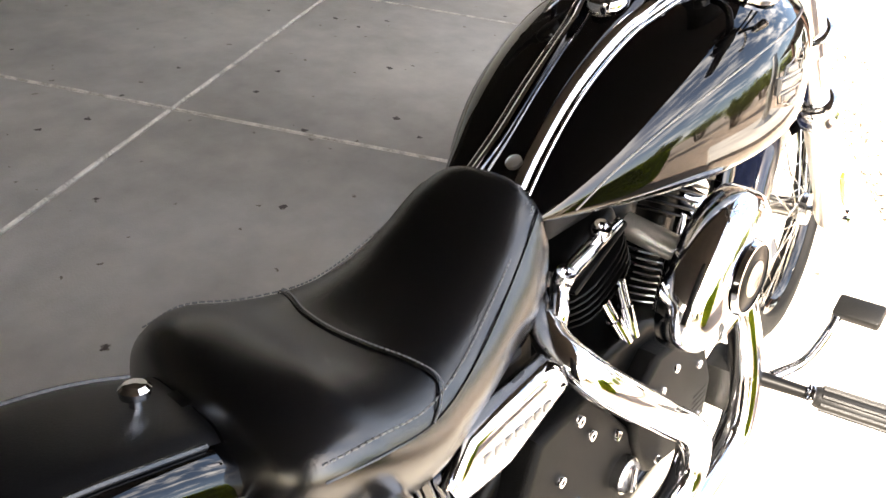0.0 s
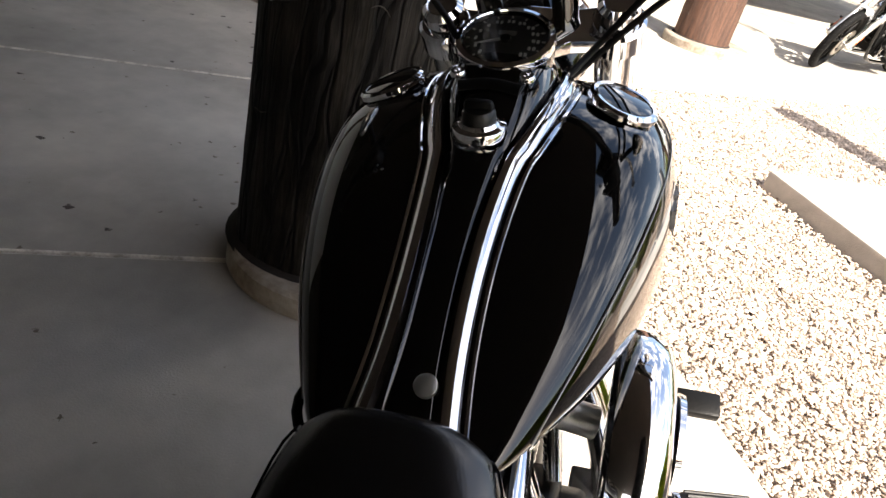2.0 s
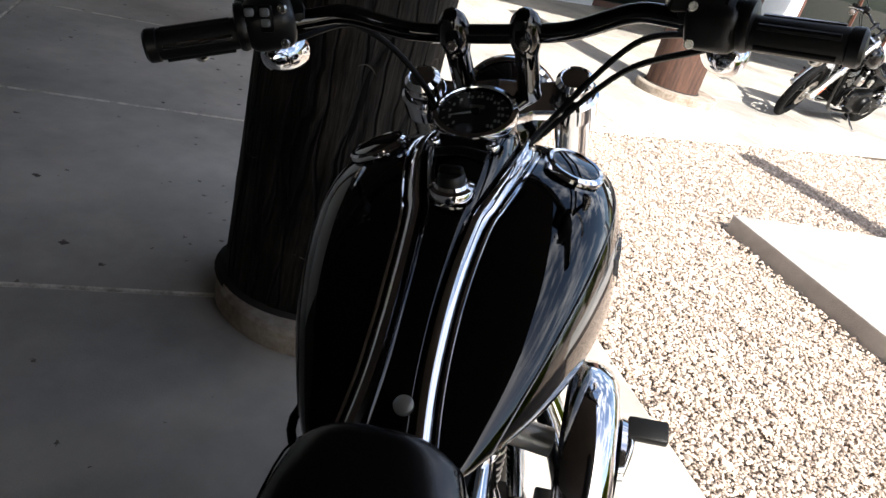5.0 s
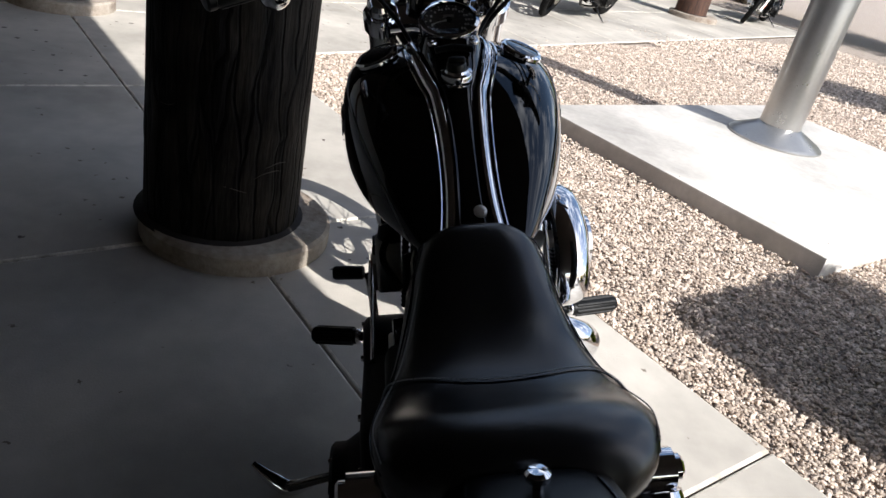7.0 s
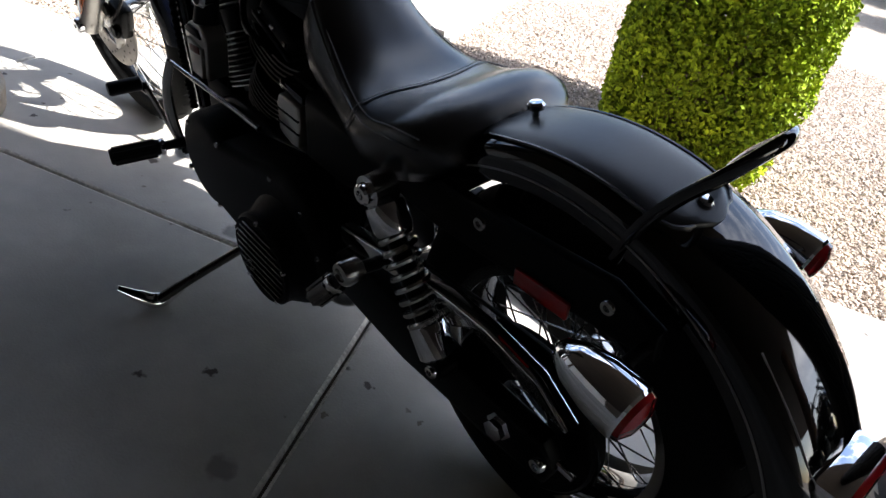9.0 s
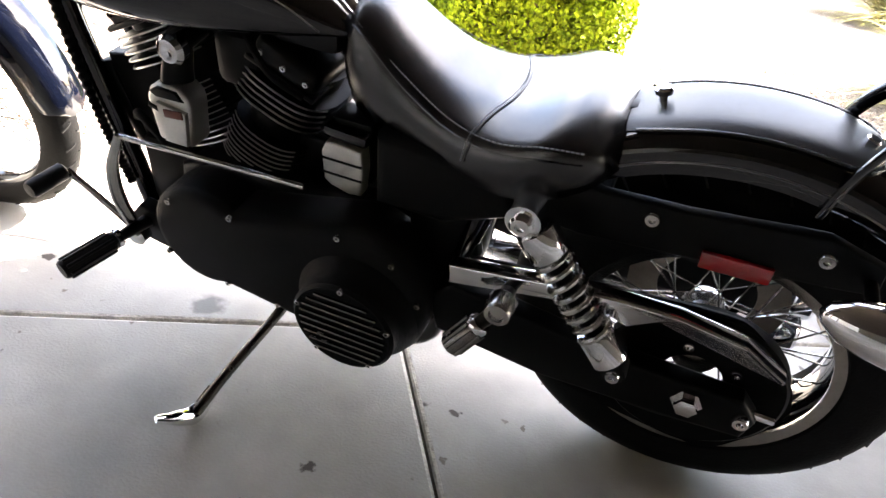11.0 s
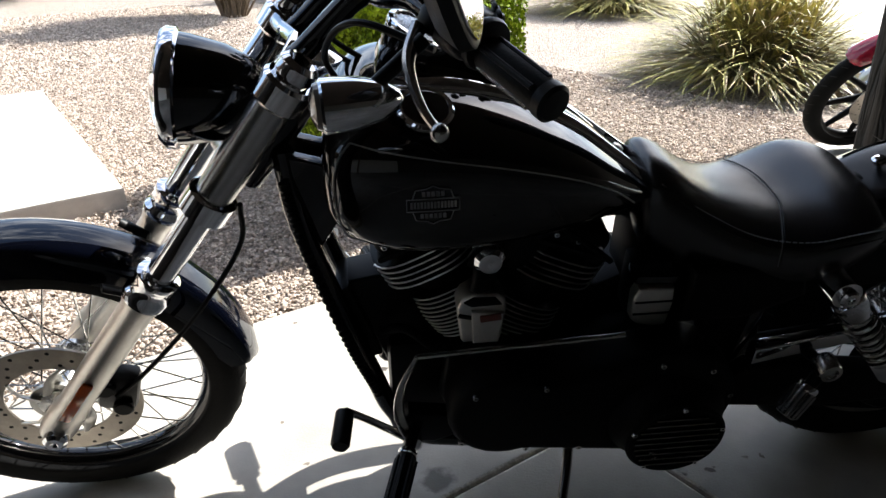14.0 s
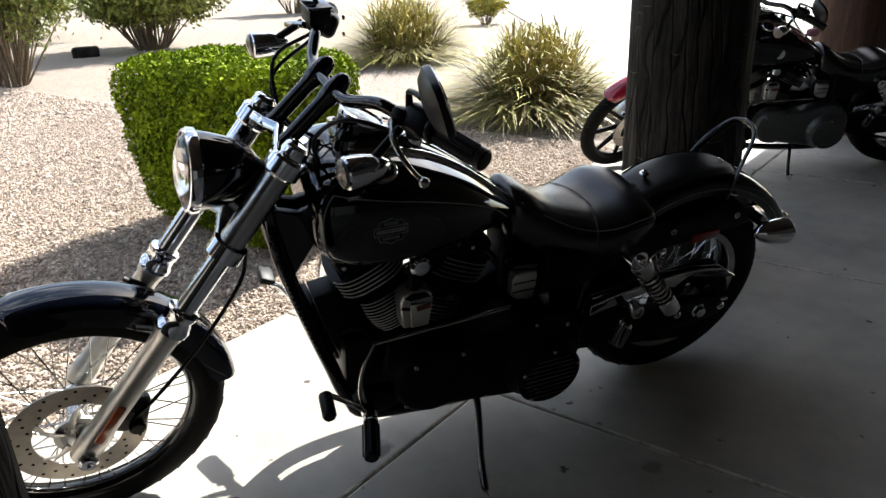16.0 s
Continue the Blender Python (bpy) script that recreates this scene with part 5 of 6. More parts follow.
    # belt guard
    bg = [(0.385, 0.436), (0.385, 0.476), (0.222, 0.505), (0.10, 0.518), (0.02, 0.52), (-0.08, 0.505), (-0.15, 0.46), (-0.148, 0.453), (-0.08, 0.496), (0.02, 0.511), (0.05, 0.497), (0.09, 0.468), (0.13, 0.484), (0.21, 0.474)]
    part("belt_guard", plate(bg, 0.15, 0.18, 0.005), CHROME, bike, "chrome upper belt guard")
    part("drive_belt", tube([(0.40, 0.118, 0.45), (0.0, 0.118, 0.498), (-0.1, 0.118, 0.48), (-0.185, 0.118, 0.365), (-0.14, 0.118, 0.245), (-0.04, 0.118, 0.202), (0.40, 0.118, 0.29)], 0.012, 8, curve=4, flat=0.3), RUBBER, bike)
    # tail lamp
    # licence bracket and lamp below the tail
    tl = part("tail_lamp", box((0.05, 0.13, 0.035), (-0.43, 0, 0.54), 0.012), CHROME, bike, "chrome tail lamp with red lens")
    part("lens", box((0.02, 0.115, 0.026), (-0.453, 0, 0.54), 0.008), RED_LENS, tl)


def engine(bike, cover, silver=False):
    e = bike
    crank = Vector((0.836, 0, 0.395))
    case = [(0.95, 0.24), (0.985, 0.33), (0.97, 0.44), (0.91, 0.47), (0.82, 0.47), (0.72, 0.46), (0.62, 0.49), (0.52, 0.5), (0.44, 0.45), (0.43, 0.27), (0.55, 0.23), (0.75, 0.21)]
    part("crankcase", plate(case, -0.11, 0.11, 0.015), BLACK_METAL, e)
    for sx, ang in ((1, 26), (-1, -24)):
        ax = Vector((math.sin(radians(ang)), 0, math.cos(radians(ang))))
        base = crank + ax * (0.13 if sx > 0 else 0.09) + Vector((0.034, 0, -0.012))
        foot = base - ax * (0.04 if sx > 0 else 0.058)        # the barrel starts below the head's own block
        cyl = part("cylinder", lathe([(0.062, 0), (0.062, 0.26)], foot, ax, 28), BLACK_METAL, e)
        for k in range(11):
            part("cooling_fin", fins(foot + ax * (0.02 + k * 0.0112), ax, 1, 0.087 * (1.0 - 0.012 * abs(k - 5.5)), 0.0112), BLACK_METAL, cyl)
        side = Vector((ax.z, 0, -ax.x))
        edge = bmesh.new()
        for k in range(11):
            for sgn in (1, -1):
                c = foot + ax * (0.0225 + k * 0.0112)
                rr = 0.0876 * (1.0 - 0.012 * abs(k - 5.5))
                P = [c + rr * (math.copysign(abs(math.cos(t)) ** 0.82, math.cos(t)) * side + math.copysign(abs(math.sin(t)) ** 0.82, math.sin(t)) * Vector((0, 1, 0))) for t in (radians(sgn * v) for v in range(40, 141, 10))]
                tube(P, 0.0017, 4, edge)
        part("fin_edge", edge, FIN_EDGE, cyl, "bright machined fin edges")["kind"] = "stuff"
        head = part("cylinder_head", lathe([(0.07, 0.145), (0.075, 0.24)], base, ax, 28), BLACK_METAL, e)
        for k in range(5):
            hc = base + ax * (0.1525 + k * 0.0135)
            P = [hc + 0.0985 * (math.copysign(abs(math.cos(t)) ** 0.7, math.cos(t)) * side + math.copysign(abs(math.sin(t)) ** 0.7, math.sin(t)) * Vector((0, 1, 0))) for t in (radians(v) for v in range(30, 151, 10))]
            part("head_fin_edge", tube(P, 0.0019, 4), FIN_EDGE, head)
            part("head_fin", fins(base + ax * (0.15 + k * 0.0135), ax, 1, 0.098, 0.0135, 0.7), BLACK_METAL, head)
        part("rocker_box", box((0.13, 0.175, 0.055), base + ax * 0.25, 0.02, rot=rot_to(ax), seg=3), BLACK_METAL, head)
        part("rocker_rail", box((0.14, 0.185, 0.012), base + ax * 0.228, 0.005, rot=rot_to(ax)), BLACK_METAL, head)
        for dx in (-0.045, 0.0, 0.045):
            bolt(head, base + ax * 0.25 + side * dx + Vector((0, 0.086, 0)), (0, 1, 0), 0.006, 0.006)
        # push rods on the right
        for dx in (-0.022, 0.022):
            p0 = crank + Vector((sx * 0.05 + dx * 0.4, -0.115, 0.13))
            p1 = base + ax * 0.155 + side * dx + Vector((0, -0.09, 0))
            part("pushrod_tube", tube([p0, p0.lerp(p1, 0.55), p0.lerp(p1, 0.56), p1], [0.012, 0.012, 0.009, 0.009], 12), CHROME, e)
    # intake tract and coil between and above the cylinders
    part("intake_manifold", tube([(0.92, 0, 0.68), (0.835, -0.03, 0.69), (0.73, 0, 0.68)], [0.035, 0.045, 0.035], 14, curve=4), BLACK_METAL, e)
    part("coil_box", box((0.36, 0.14, 0.06), (0.82, 0.0, 0.755), 0.015), PLASTIC, e)
    part("throttle_body", box((0.09, 0.12, 0.10), (0.825, 0.03, 0.68), 0.02), BLACK_METAL, e)
    part("rear_engine_mount", box((0.15, 0.15, 0.2), (0.54, 0.0, 0.585), 0.02), BLACK_METAL, e)
    part("tappet_block", plate([(0.96, 0.42), (0.93, 0.5), (0.82, 0.54), (0.66, 0.53), (0.6, 0.56), (0.55, 0.5), (0.6, 0.42)], -0.125, 0.03, 0.012), BLACK_METAL, e)
    part("frame_plate", plate([(0.48, 0.40), (0.48, 0.56), (0.38, 0.60), (0.35, 0.46), (0.40, 0.38)], 0.1, 0.125, 0.006), BLACK_METAL, e)
    part("oil_filter", lathe([(0.03, 0), (0.036, 0.01), (0.036, 0.08), (0.03, 0.09)], (1.01, 0.0, 0.36), (1, 0, 0.3), 24), BLACK_METAL, e)
    # bright side cover below the saddle on the right
    scv = part("side_cover", plate([(0.37, 0.545), (0.36, 0.58), (0.40, 0.625), (0.57, 0.64), (0.6, 0.615), (0.57, 0.58), (0.46, 0.54)], -0.155, -0.115, 0.014), CHROME, bike, "chrome side cover with worn lettering bars")
    for k in range(7):
        part("lettering_bar", box((0.014, 0.002, 0.012), (0.42 + k * 0.018, -0.1555, 0.588), 0.0006), PIN, scv)
    # primary cover: two round ends and a flat between
    out = arc((0.865, 0.358), 0.112, 130, -112, 18) + arc((0.556, 0.36), 0.15, -98, -262, 20)
    pc = part("primary_cover", plate(out[::-1], 0.1, 0.205, 0.022), cover, bike, "satin wrinkle-black primary cover" if not silver else "silver primary cover")
    dc = Vector((0.541, 0.248, 0.327))
    part("derby_cover", lathe([(0.125, -0.062), (0.116, -0.04), (0.104, -0.022), (0.098, -0.012), (0.098, 0.008), (0.092, 0.014), (0.086, 0.012), (0.001, 0.012)], dc, (0, 1, 0), 48), cover, pc)
    for k in range(9):
        z = -0.066 + k * 0.0165
        hw = math.sqrt(max(0, 0.083 ** 2 - z ** 2))
        part("rib", box((2 * hw, 0.006, 0.0055), dc + Vector((0, 0.014, z)), 0.0022), STAND_METAL if not silver else cover, pc, "bright ribs of the derby cover")
    for k in range(5):
        a = radians(90 + 72 * k)
        bolt(pc, dc + Vector((0.09 * math.cos(a), 0.01, 0.09 * math.sin(a))), (0, 1, 0), 0.006, 0.006)
    for x, z in ((0.925, 0.43), (0.95, 0.3), (0.792, 0.44), (0.575, 0.479), (0.475, 0.457), (0.425, 0.385), (0.82, 0.268), (0.71, 0.258)):
        bolt(pc, (x, 0.203, z), (0, 1, 0), 0.0065, 0.006, CHROME_WORN)
    # horn with its cover
    hp = Vector((0.913, 0.145, 0.592))
    hc = [(-0.031, -0.056), (-0.036, -0.05), (-0.044, 0.022), (-0.041, 0.042), (-0.026, 0.056), (0.018, 0.058), (0.036, 0.046), (0.045, 0.026), (0.037, -0.05), (0.032, -0.056)]
    horn = part("horn_cover", plate([(hp.x + x, hp.z + z) for x, z in hc], hp.y - 0.03, hp.y + 0.022, 0.008), ALU, bike, "bright shield-shaped horn cover with a dark top")
    fc = [(-0.03, -0.05), (-0.038, 0.018), (0.02, 0.026), (0.016, -0.05)]
    part("front_facet", plate([(hp.x + x, hp.z + z) for x, z in fc], hp.y + 0.018, hp.y + 0.03, 0.003), ALU, horn)
    part("dark_crown", plate([(hp.x + x, hp.z + z) for x, z in ((-0.034, 0.036), (-0.022, 0.052), (0.016, 0.054), (0.033, 0.043), (0.02, 0.034))], hp.y + 0.016, hp.y + 0.027, 0.003), BLACK_METAL, horn)
    part("badge", box((0.038, 0.004, 0.015), hp + Vector((-0.014, 0.031, 0.012)), 0.0015, rot=Matrix.Rotation(radians(6), 3, "Y")), RUST_BADGE, horn)
    part("slot", box((0.026, 0.004, 0.009), hp + Vector((0.03, 0.0225, 0.01)), 0.0015, rot=Matrix.Rotation(radians(-16), 3, "Y")), BLACK_METAL, horn)
    part("bracket", tube([hp + Vector((0, -0.005, 0.03)), hp + Vector((-0.006, -0.01, 0.08)), hp + Vector((-0.012, -0.02, 0.125)), hp + Vector((-0.015, -0.07, 0.13))], [0.03, 0.026, 0.024, 0.02], 14, flat=0.7), BLACK_METAL, horn)
    part("bracket_nut", lathe([(0.025, -0.012), (0.027, 0.006), (0.02, 0.014), (0.009, 0.016), (0.001, 0.012)], hp + Vector((-0.012, 0.0, 0.118)), (0, 1, 0), 20), CHROME, horn)
    # electrics box with its ribbed chrome cover
    rg = [(0.618, 0.536), (0.63, 0.546), (0.633, 0.6), (0.625, 0.618), (0.61, 0.622), (0.56, 0.618), (0.557, 0.58), (0.562, 0.53), (0.585, 0.527)]
    reg = part("electrics_cover", plate(rg, 0.115, 0.148, 0.006), ALU, bike, "ribbed bright metal electrics cover")
    part("back_box", box((0.075, 0.06, 0.12), (0.594, 0.085, 0.59), 0.01), BLACK_METAL, reg)
    part("top_lid", box((0.078, 0.05, 0.02), (0.594, 0.115, 0.632), 0.006, rot=Matrix.Rotation(radians(-4), 3, "Y")), PAINT, reg)
    for z in (0.562, 0.59):
        part("groove", box((0.072, 0.004, 0.004), (0.594, 0.148, z), 0.001), BLACK_METAL, reg)
    part("battery_cover", plate([(0.535, 0.53), (0.535, 0.66), (0.43, 0.66), (0.32, 0.65), (0.30, 0.58), (0.41, 0.53)], 0.09, 0.155, 0.02), WRINKLE, bike)
    # air cleaner on the right
    ac = Vector((0.848, -0.188, 0.636))
    bm = bmesh.new()
    loops = []
    for y, f in ((0.018, 0.9), (0.012, 0.98), (0.0, 1.0), (-0.02, 0.99), (-0.038, 0.93), (-0.05, 0.8), (-0.056, 0.5), (-0.058, 0.2)):
        ring = []
        for q in range(40):
            a = 2 * math.pi * q / 40
            ca, sa = math.cos(a), math.sin(a)
            r = 1 + 0.08 * ca
            ring.append(ac + Matrix.Rotation(radians(-32), 3, "Y") @ Vector((0.131 * f * ca * r, y, 0.094 * f * sa * (1 + 0.12 * ca))))
        loops.append(ring)
    rings(bm, loops)
    air = part("air_cleaner", bm, CHROME, bike, "chrome teardrop air cleaner")
    part("insert", lathe([(0.05, 0.045), (0.052, 0.06), (0.047, 0.064), (0.001, 0.065)], ac + Vector((0.012, 0, 0.006)), (0, -1, 0), 36), BLACK_METAL, air)
    part("insert_ring", lathe([(0.049, 0.057), (0.055, 0.059), (0.053, 0.066), (0.048, 0.066)], ac + Vector((0.012, 0, 0.006)), (0, -1, 0), 36, ring=True), CHROME, air)
    part("insert_centre", lathe([(0.026, 0.063), (0.026, 0.067), (0.001, 0.068)], ac + Vector((0.012, 0, 0.006)), (0, -1, 0), 30), CHROME_WORN, air)
    part("intake", tube([ac + Vector((0, 0.03, 0.02)), (0.835, -0.05, 0.685)], 0.02, 16), ALU, air)
    prop = part("engine_stay", tube([(0.785, -0.088, 0.712), (0.735, -0.09, 0.705), (0.64, -0.1, 0.69), (0.6, -0.122, 0.672), (0.595, -0.125, 0.64)], [0.008, 0.011, 0.011, 0.011, 0.008], 10, curve=3, flat=0.6), CHROME, bike, "chrome engine stay with two large screws")
    for at in ((0.735, -0.088, 0.712), (0.632, -0.101, 0.694)):
        bolt(prop, at, (-0.1, -0.45, 0.89), 0.015, 0.016)
    # cam cover
    cc = [(1.0, 0.27), (1.01, 0.34), (0.97, 0.43), (0.89, 0.495), (0.80, 0.505), (0.745, 0.46), (0.745, 0.37), (0.80, 0.27), (0.92, 0.24)]
    cam_cover = part("cam_cover", plate(cc, -0.16, -0.1, 0.012), WRINKLE, bike, "wrinkle-black cam cover with bright screws")
    for x, z in ((0.96, 0.29), (0.94, 0.41), (0.855, 0.452), (0.814, 0.433), (0.82, 0.29)):
        bolt(cam_cover, (x, -0.16, z), (0, -1, 0), 0.008, 0.006)
    for k in range(6):
        part("rib", box((0.05, 0.012, 0.006), (0.965, -0.155, 0.275 + k * 0.012), 0.002), WRINKLE, cam_cover)
    gc = [(0.80, 0.23), (0.745, 0.40), (0.63, 0.54), (0.52, 0.53), (0.46, 0.40), (0.50, 0.25)]
    gb = part("gearbox_cover", plate(gc, -0.15, -0.08, 0.012), WRINKLE, bike)
    part("filler_plug", lathe([(0.03, 0), (0.03, 0.015), (0.026, 0.02), (0.001, 0.02)], (0.722, -0.15, 0.33), (0, -1, 0), 24), CHROME_WORN, gb)
    part("plug_bar", box((0.01, 0.012, 0.045), (0.722, -0.172, 0.33), 0.003), CHROME, gb)
    for x, z in ((0.76, 0.27), (0.70, 0.42), (0.63, 0.47), (0.60, 0.515), (0.56, 0.44), (0.60, 0.37)):
        bolt(gb, (x, -0.15, z), (0, -1, 0), 0.009, 0.008)
    # exhaust
    front = [(1.02, -0.06, 0.66), (1.06, -0.12, 0.60), (1.06, -0.175, 0.46), (1.06, -0.2, 0.32), (0.99, -0.21, 0.21), (0.72, -0.21, 0.18), (0.40, -0.205, 0.21)]
    rear = [(0.64, -0.06, 0.67), (0.58, -0.12, 0.645), (0.575, -0.17, 0.62), (0.63, -0.195, 0.56), (0.73, -0.205, 0.465), (0.84, -0.208, 0.35), (0.82, -0.208, 0.26), (0.68, -0.208, 0.25), (0.40, -0.205, 0.31)]
    for P in (front, rear):
        ex = part("exhaust_pipe", tube(P, 0.024, 18, curve=7), CHROME, bike, "chrome exhaust header")
        part("heat_shield", tube(smooth_path(P, 7)[7:], [0.026, 0.03, 0.03, 0.03] if P is front else [0.024, 0.027, 0.028, 0.028], 18), CHROME, ex)
        z = P[-1][2]
        mf = part("muffler", lathe([(0.028, 0), (0.042, 0.06), (0.044, 0.1), (0.044, 0.62), (0.04, 0.64), (0.03, 0.645), (0.028, 0.6)], P[-1], (-1, 0, 0.03), 28), CHROME, bike, "chrome slash-cut muffler")
        part("end_cap", lathe([(0.045, 0.6), (0.047, 0.605), (0.047, 0.635), (0.042, 0.64)], P[-1], (-1, 0, 0.03), 28), CHROME, mf)
    # spark plug leads and breather
    part("front_mount", box((0.13, 0.17, 0.2), (1.02, 0, 0.36), 0.02), BLACK_METAL, e)
    part("oil_line", tube([(1.09, 0.07, 0.49), (1.05, 0.1, 0.52), (1.0, 0.1, 0.47)], 0.009, 10, curve=5), RUBBER, e)
    part("engine_front_cover", plate([(1.15, 0.6), (1.085, 0.38), (0.96, 0.38), (0.96, 0.48), (1.04, 0.62)], -0.03, 0.05, 0.006), BLACK_METAL, e)
    part("plug_lead", tube([(0.93, 0.12, 0.68), (0.9, 0.14, 0.74), (0.82, 0.1, 0.77)], 0.006, 8, curve=5), RUBBER, e)
    part("plug_lead", tube([(0.68, 0.12, 0.67), (0.72, 0.15, 0.72), (0.80, 0.1, 0.765)], 0.006, 8, curve=5), RUBBER, e)


def chassis(bike, controls=True):
    fr = new("frame")
    fr.parent = bike
    part("steering_head", tube([STEER_AT + RAKE * -0.03, STEER_AT + RAKE * 0.17], 0.036, 20), PAINT, fr)
    part("backbone", tube([(1.14, 0, 0.89), (0.98, 0, 0.83), (0.72, 0, 0.76), (0.51, 0, 0.66), (0.36, 0, 0.60)], 0.032, 14, curve=4), PAINT, fr)
    for sgn in (1, -1):
        part("downtube", tube([(1.235, sgn * 0.025, 0.87), (1.22, sgn * 0.05, 0.74), (1.172, sgn * 0.065, 0.56), (1.118, sgn * 0.075, 0.38), (1.08, sgn * 0.085, 0.27), (1.0, sgn * 0.1, 0.195), (0.6, sgn * 0.115, 0.18), (0.44, sgn * 0.115, 0.22), (0.40, sgn * 0.115, 0.38), (0.35, sgn * 0.11, 0.59)], 0.02, 14, curve=6), PAINT, fr)
        part("gusset", plate([(1.225, 0.87), (1.22, 0.73), (1.195, 0.67), (1.145, 0.75), (1.1, 0.83)], sgn * 0.02, sgn * 0.05, 0.006), PAINT, fr)
    # oil cooler and regulator ahead of the downtubes
    oc = part("regulator", box((0.03, 0.1, 0.19), (1.135, 0, 0.49), 0.006, rot=Matrix.Rotation(radians(17), 3, "Y")), BLACK_METAL, bike)
    for k in range(8):
        part("fin", box((0.02, 0.1, 0.004), (1.131 + k * 0.0055, 0, 0.42 + k * 0.018), 0.001), BLACK_METAL, oc)
    part("wiring_tube", tube([(1.235, 0.06, 0.83), (1.21, 0.08, 0.69), (1.155, 0.1, 0.49), (1.105, 0.11, 0.35)], [0.011, 0.0075] * 41, 10, curve=27), RUBBER, fr, "ribbed black wiring conduit")
    if not controls:
        return
    # forward controls, left
    footpeg(bike, (1.035, 0.15, 0.31), (1.09, 0.338, 0.297))
    part("control_bracket", plate([(0.95, 0.27), (0.97, 0.33), (1.05, 0.345), (1.08, 0.31), (1.06, 0.26), (1.0, 0.25)], 0.125, 0.16, 0.006), BLACK_METAL, bike)
    ln = part("shift_lever", tube([(1.047, 0.175, 0.285), (1.085, 0.185, 0.33), (1.135, 0.195, 0.385), (1.168, 0.2, 0.415)], [0.011, 0.008, 0.007, 0.008], 10, curve=5, flat=0.7), CHROME_WORN, bike, "chrome gear shift lever with rubber peg")
    part("pivot", lathe([(0.02, -0.012), (0.021, 0.012), (0.014, 0.018), (0.001, 0.018)], (1.047, 0.178, 0.285), (0, 1, 0), 20), CHROME, ln)
    part("peg_rubber", lathe([(0.012, 0), (0.0175, 0.004), (0.0175, 0.072), (0.014, 0.078), (0.001, 0.079)], (1.168, 0.205, 0.418), (0.1, 1, 0), 18), GRIP_RUBBER, ln)
    part("link_arm", tube([(1.047, 0.178, 0.285), (1.068, 0.185, 0.37), (1.062, 0.185, 0.45), (1.03, 0.18, 0.525)], [0.012, 0.014, 0.012, 0.009], 10, curve=5, flat=0.45), CHROME_WORN, bike, "chrome curved linkage arm")
    part("shift_rod", tube([(1.03, 0.178, 0.522), (0.65, 0.178, 0.541)], 0.0055, 10), CHROME_WORN, bike)
    # right
    footpeg(bike, (1.07, -0.215, 0.33), (1.13, -0.43, 0.303))
    part("control_bracket", plate([(1.02, 0.27), (1.04, 0.34), (1.09, 0.36), (1.12, 0.33), (1.09, 0.28)], -0.21, -0.13, 0.006), CHROME_WORN, bike)
    bl = part("brake_pedal", tube([(1.09, -0.235, 0.325), (1.14, -0.27, 0.35), (1.18, -0.29, 0.405), (1.208, -0.29, 0.425)], [0.012, 0.008, 0.0075, 0.009], 10, curve=5), CHROME, bike, "chrome brake pedal with rubber pad")
    part("pad", box((0.045, 0.075, 0.022), (1.214, -0.32, 0.434), 0.006, rot=Matrix.Rotation(radians(-25), 3, "Y")), GRIP_RUBBER, bl)
    # passenger pegs folded up
    for sgn in (1, -1):
        pg = footpeg(bike, (0.277, sgn * 0.235, 0.478), (0.342, sgn * 0.262, 0.385), "passenger_footpeg", STAND_METAL)
        part("pivot_bolt", lathe([(0.0235, -0.03), (0.0235, 0.0), (0.02, 0.006), (0.013, 0.007), (0.011, 0.002), (0.0001, 0.002)], (0.277, sgn * 0.25, 0.48), (0, sgn, 0), 20), CHROME_WORN, pg)
        part("mount", tube([(0.28, sgn * 0.17, 0.462), (0.277, sgn * 0.235, 0.478)], 0.012, 10), BLACK_METAL, pg)
    # side stand
    heel = Vector((0.786, 0.392, 0.104))
    ss = part("side_stand", tube([(0.71, 0.13, 0.24), (0.73, 0.21, 0.2), (0.765, 0.31, 0.145), heel], [0.012, 0.01, 0.01, 0.011], 12, curve=4), STAND_METAL, bike, "chrome side stand holding the motorcycle up")
    part("foot", tube([heel + Vector((-0.006, -0.05, 0.017)), heel + Vector((0, 0, -0.003)), heel + Vector((0.006, 0.035, 0.022)), heel + Vector((0.018, 0.075, 0.062))], [0.012, 0.018, 0.015, 0.007], 10, curve=4, flat=0.45), CHROME, ss)


# dark matt tone that paints the shade inside the tread grooves
TREAD_SHADE = mat("tread_shadow_rubber", (0.008, 0.008, 0.008), 0.9)
LEAN = 12.9


def motorcycle(label, m, steer=5.5):
    bike = thing("motorcycle", label, "motorcycle", m)
    front_end(bike, steer, PAINT, PAINT_BLUE)
    tank_and_dash(bike, PAINT)
    saddle(bike)
    rear_end(bike, PAINT)
    engine(bike, WRINKLE)
    chassis(bike)
    return bike


motorcycle("black cruiser motorcycle with chrome fork leaning on its side stand", pose(0, -0.065, 0, 0, 0, 1.4) @ pose(0, 0, 0, -LEAN, 0, 0))
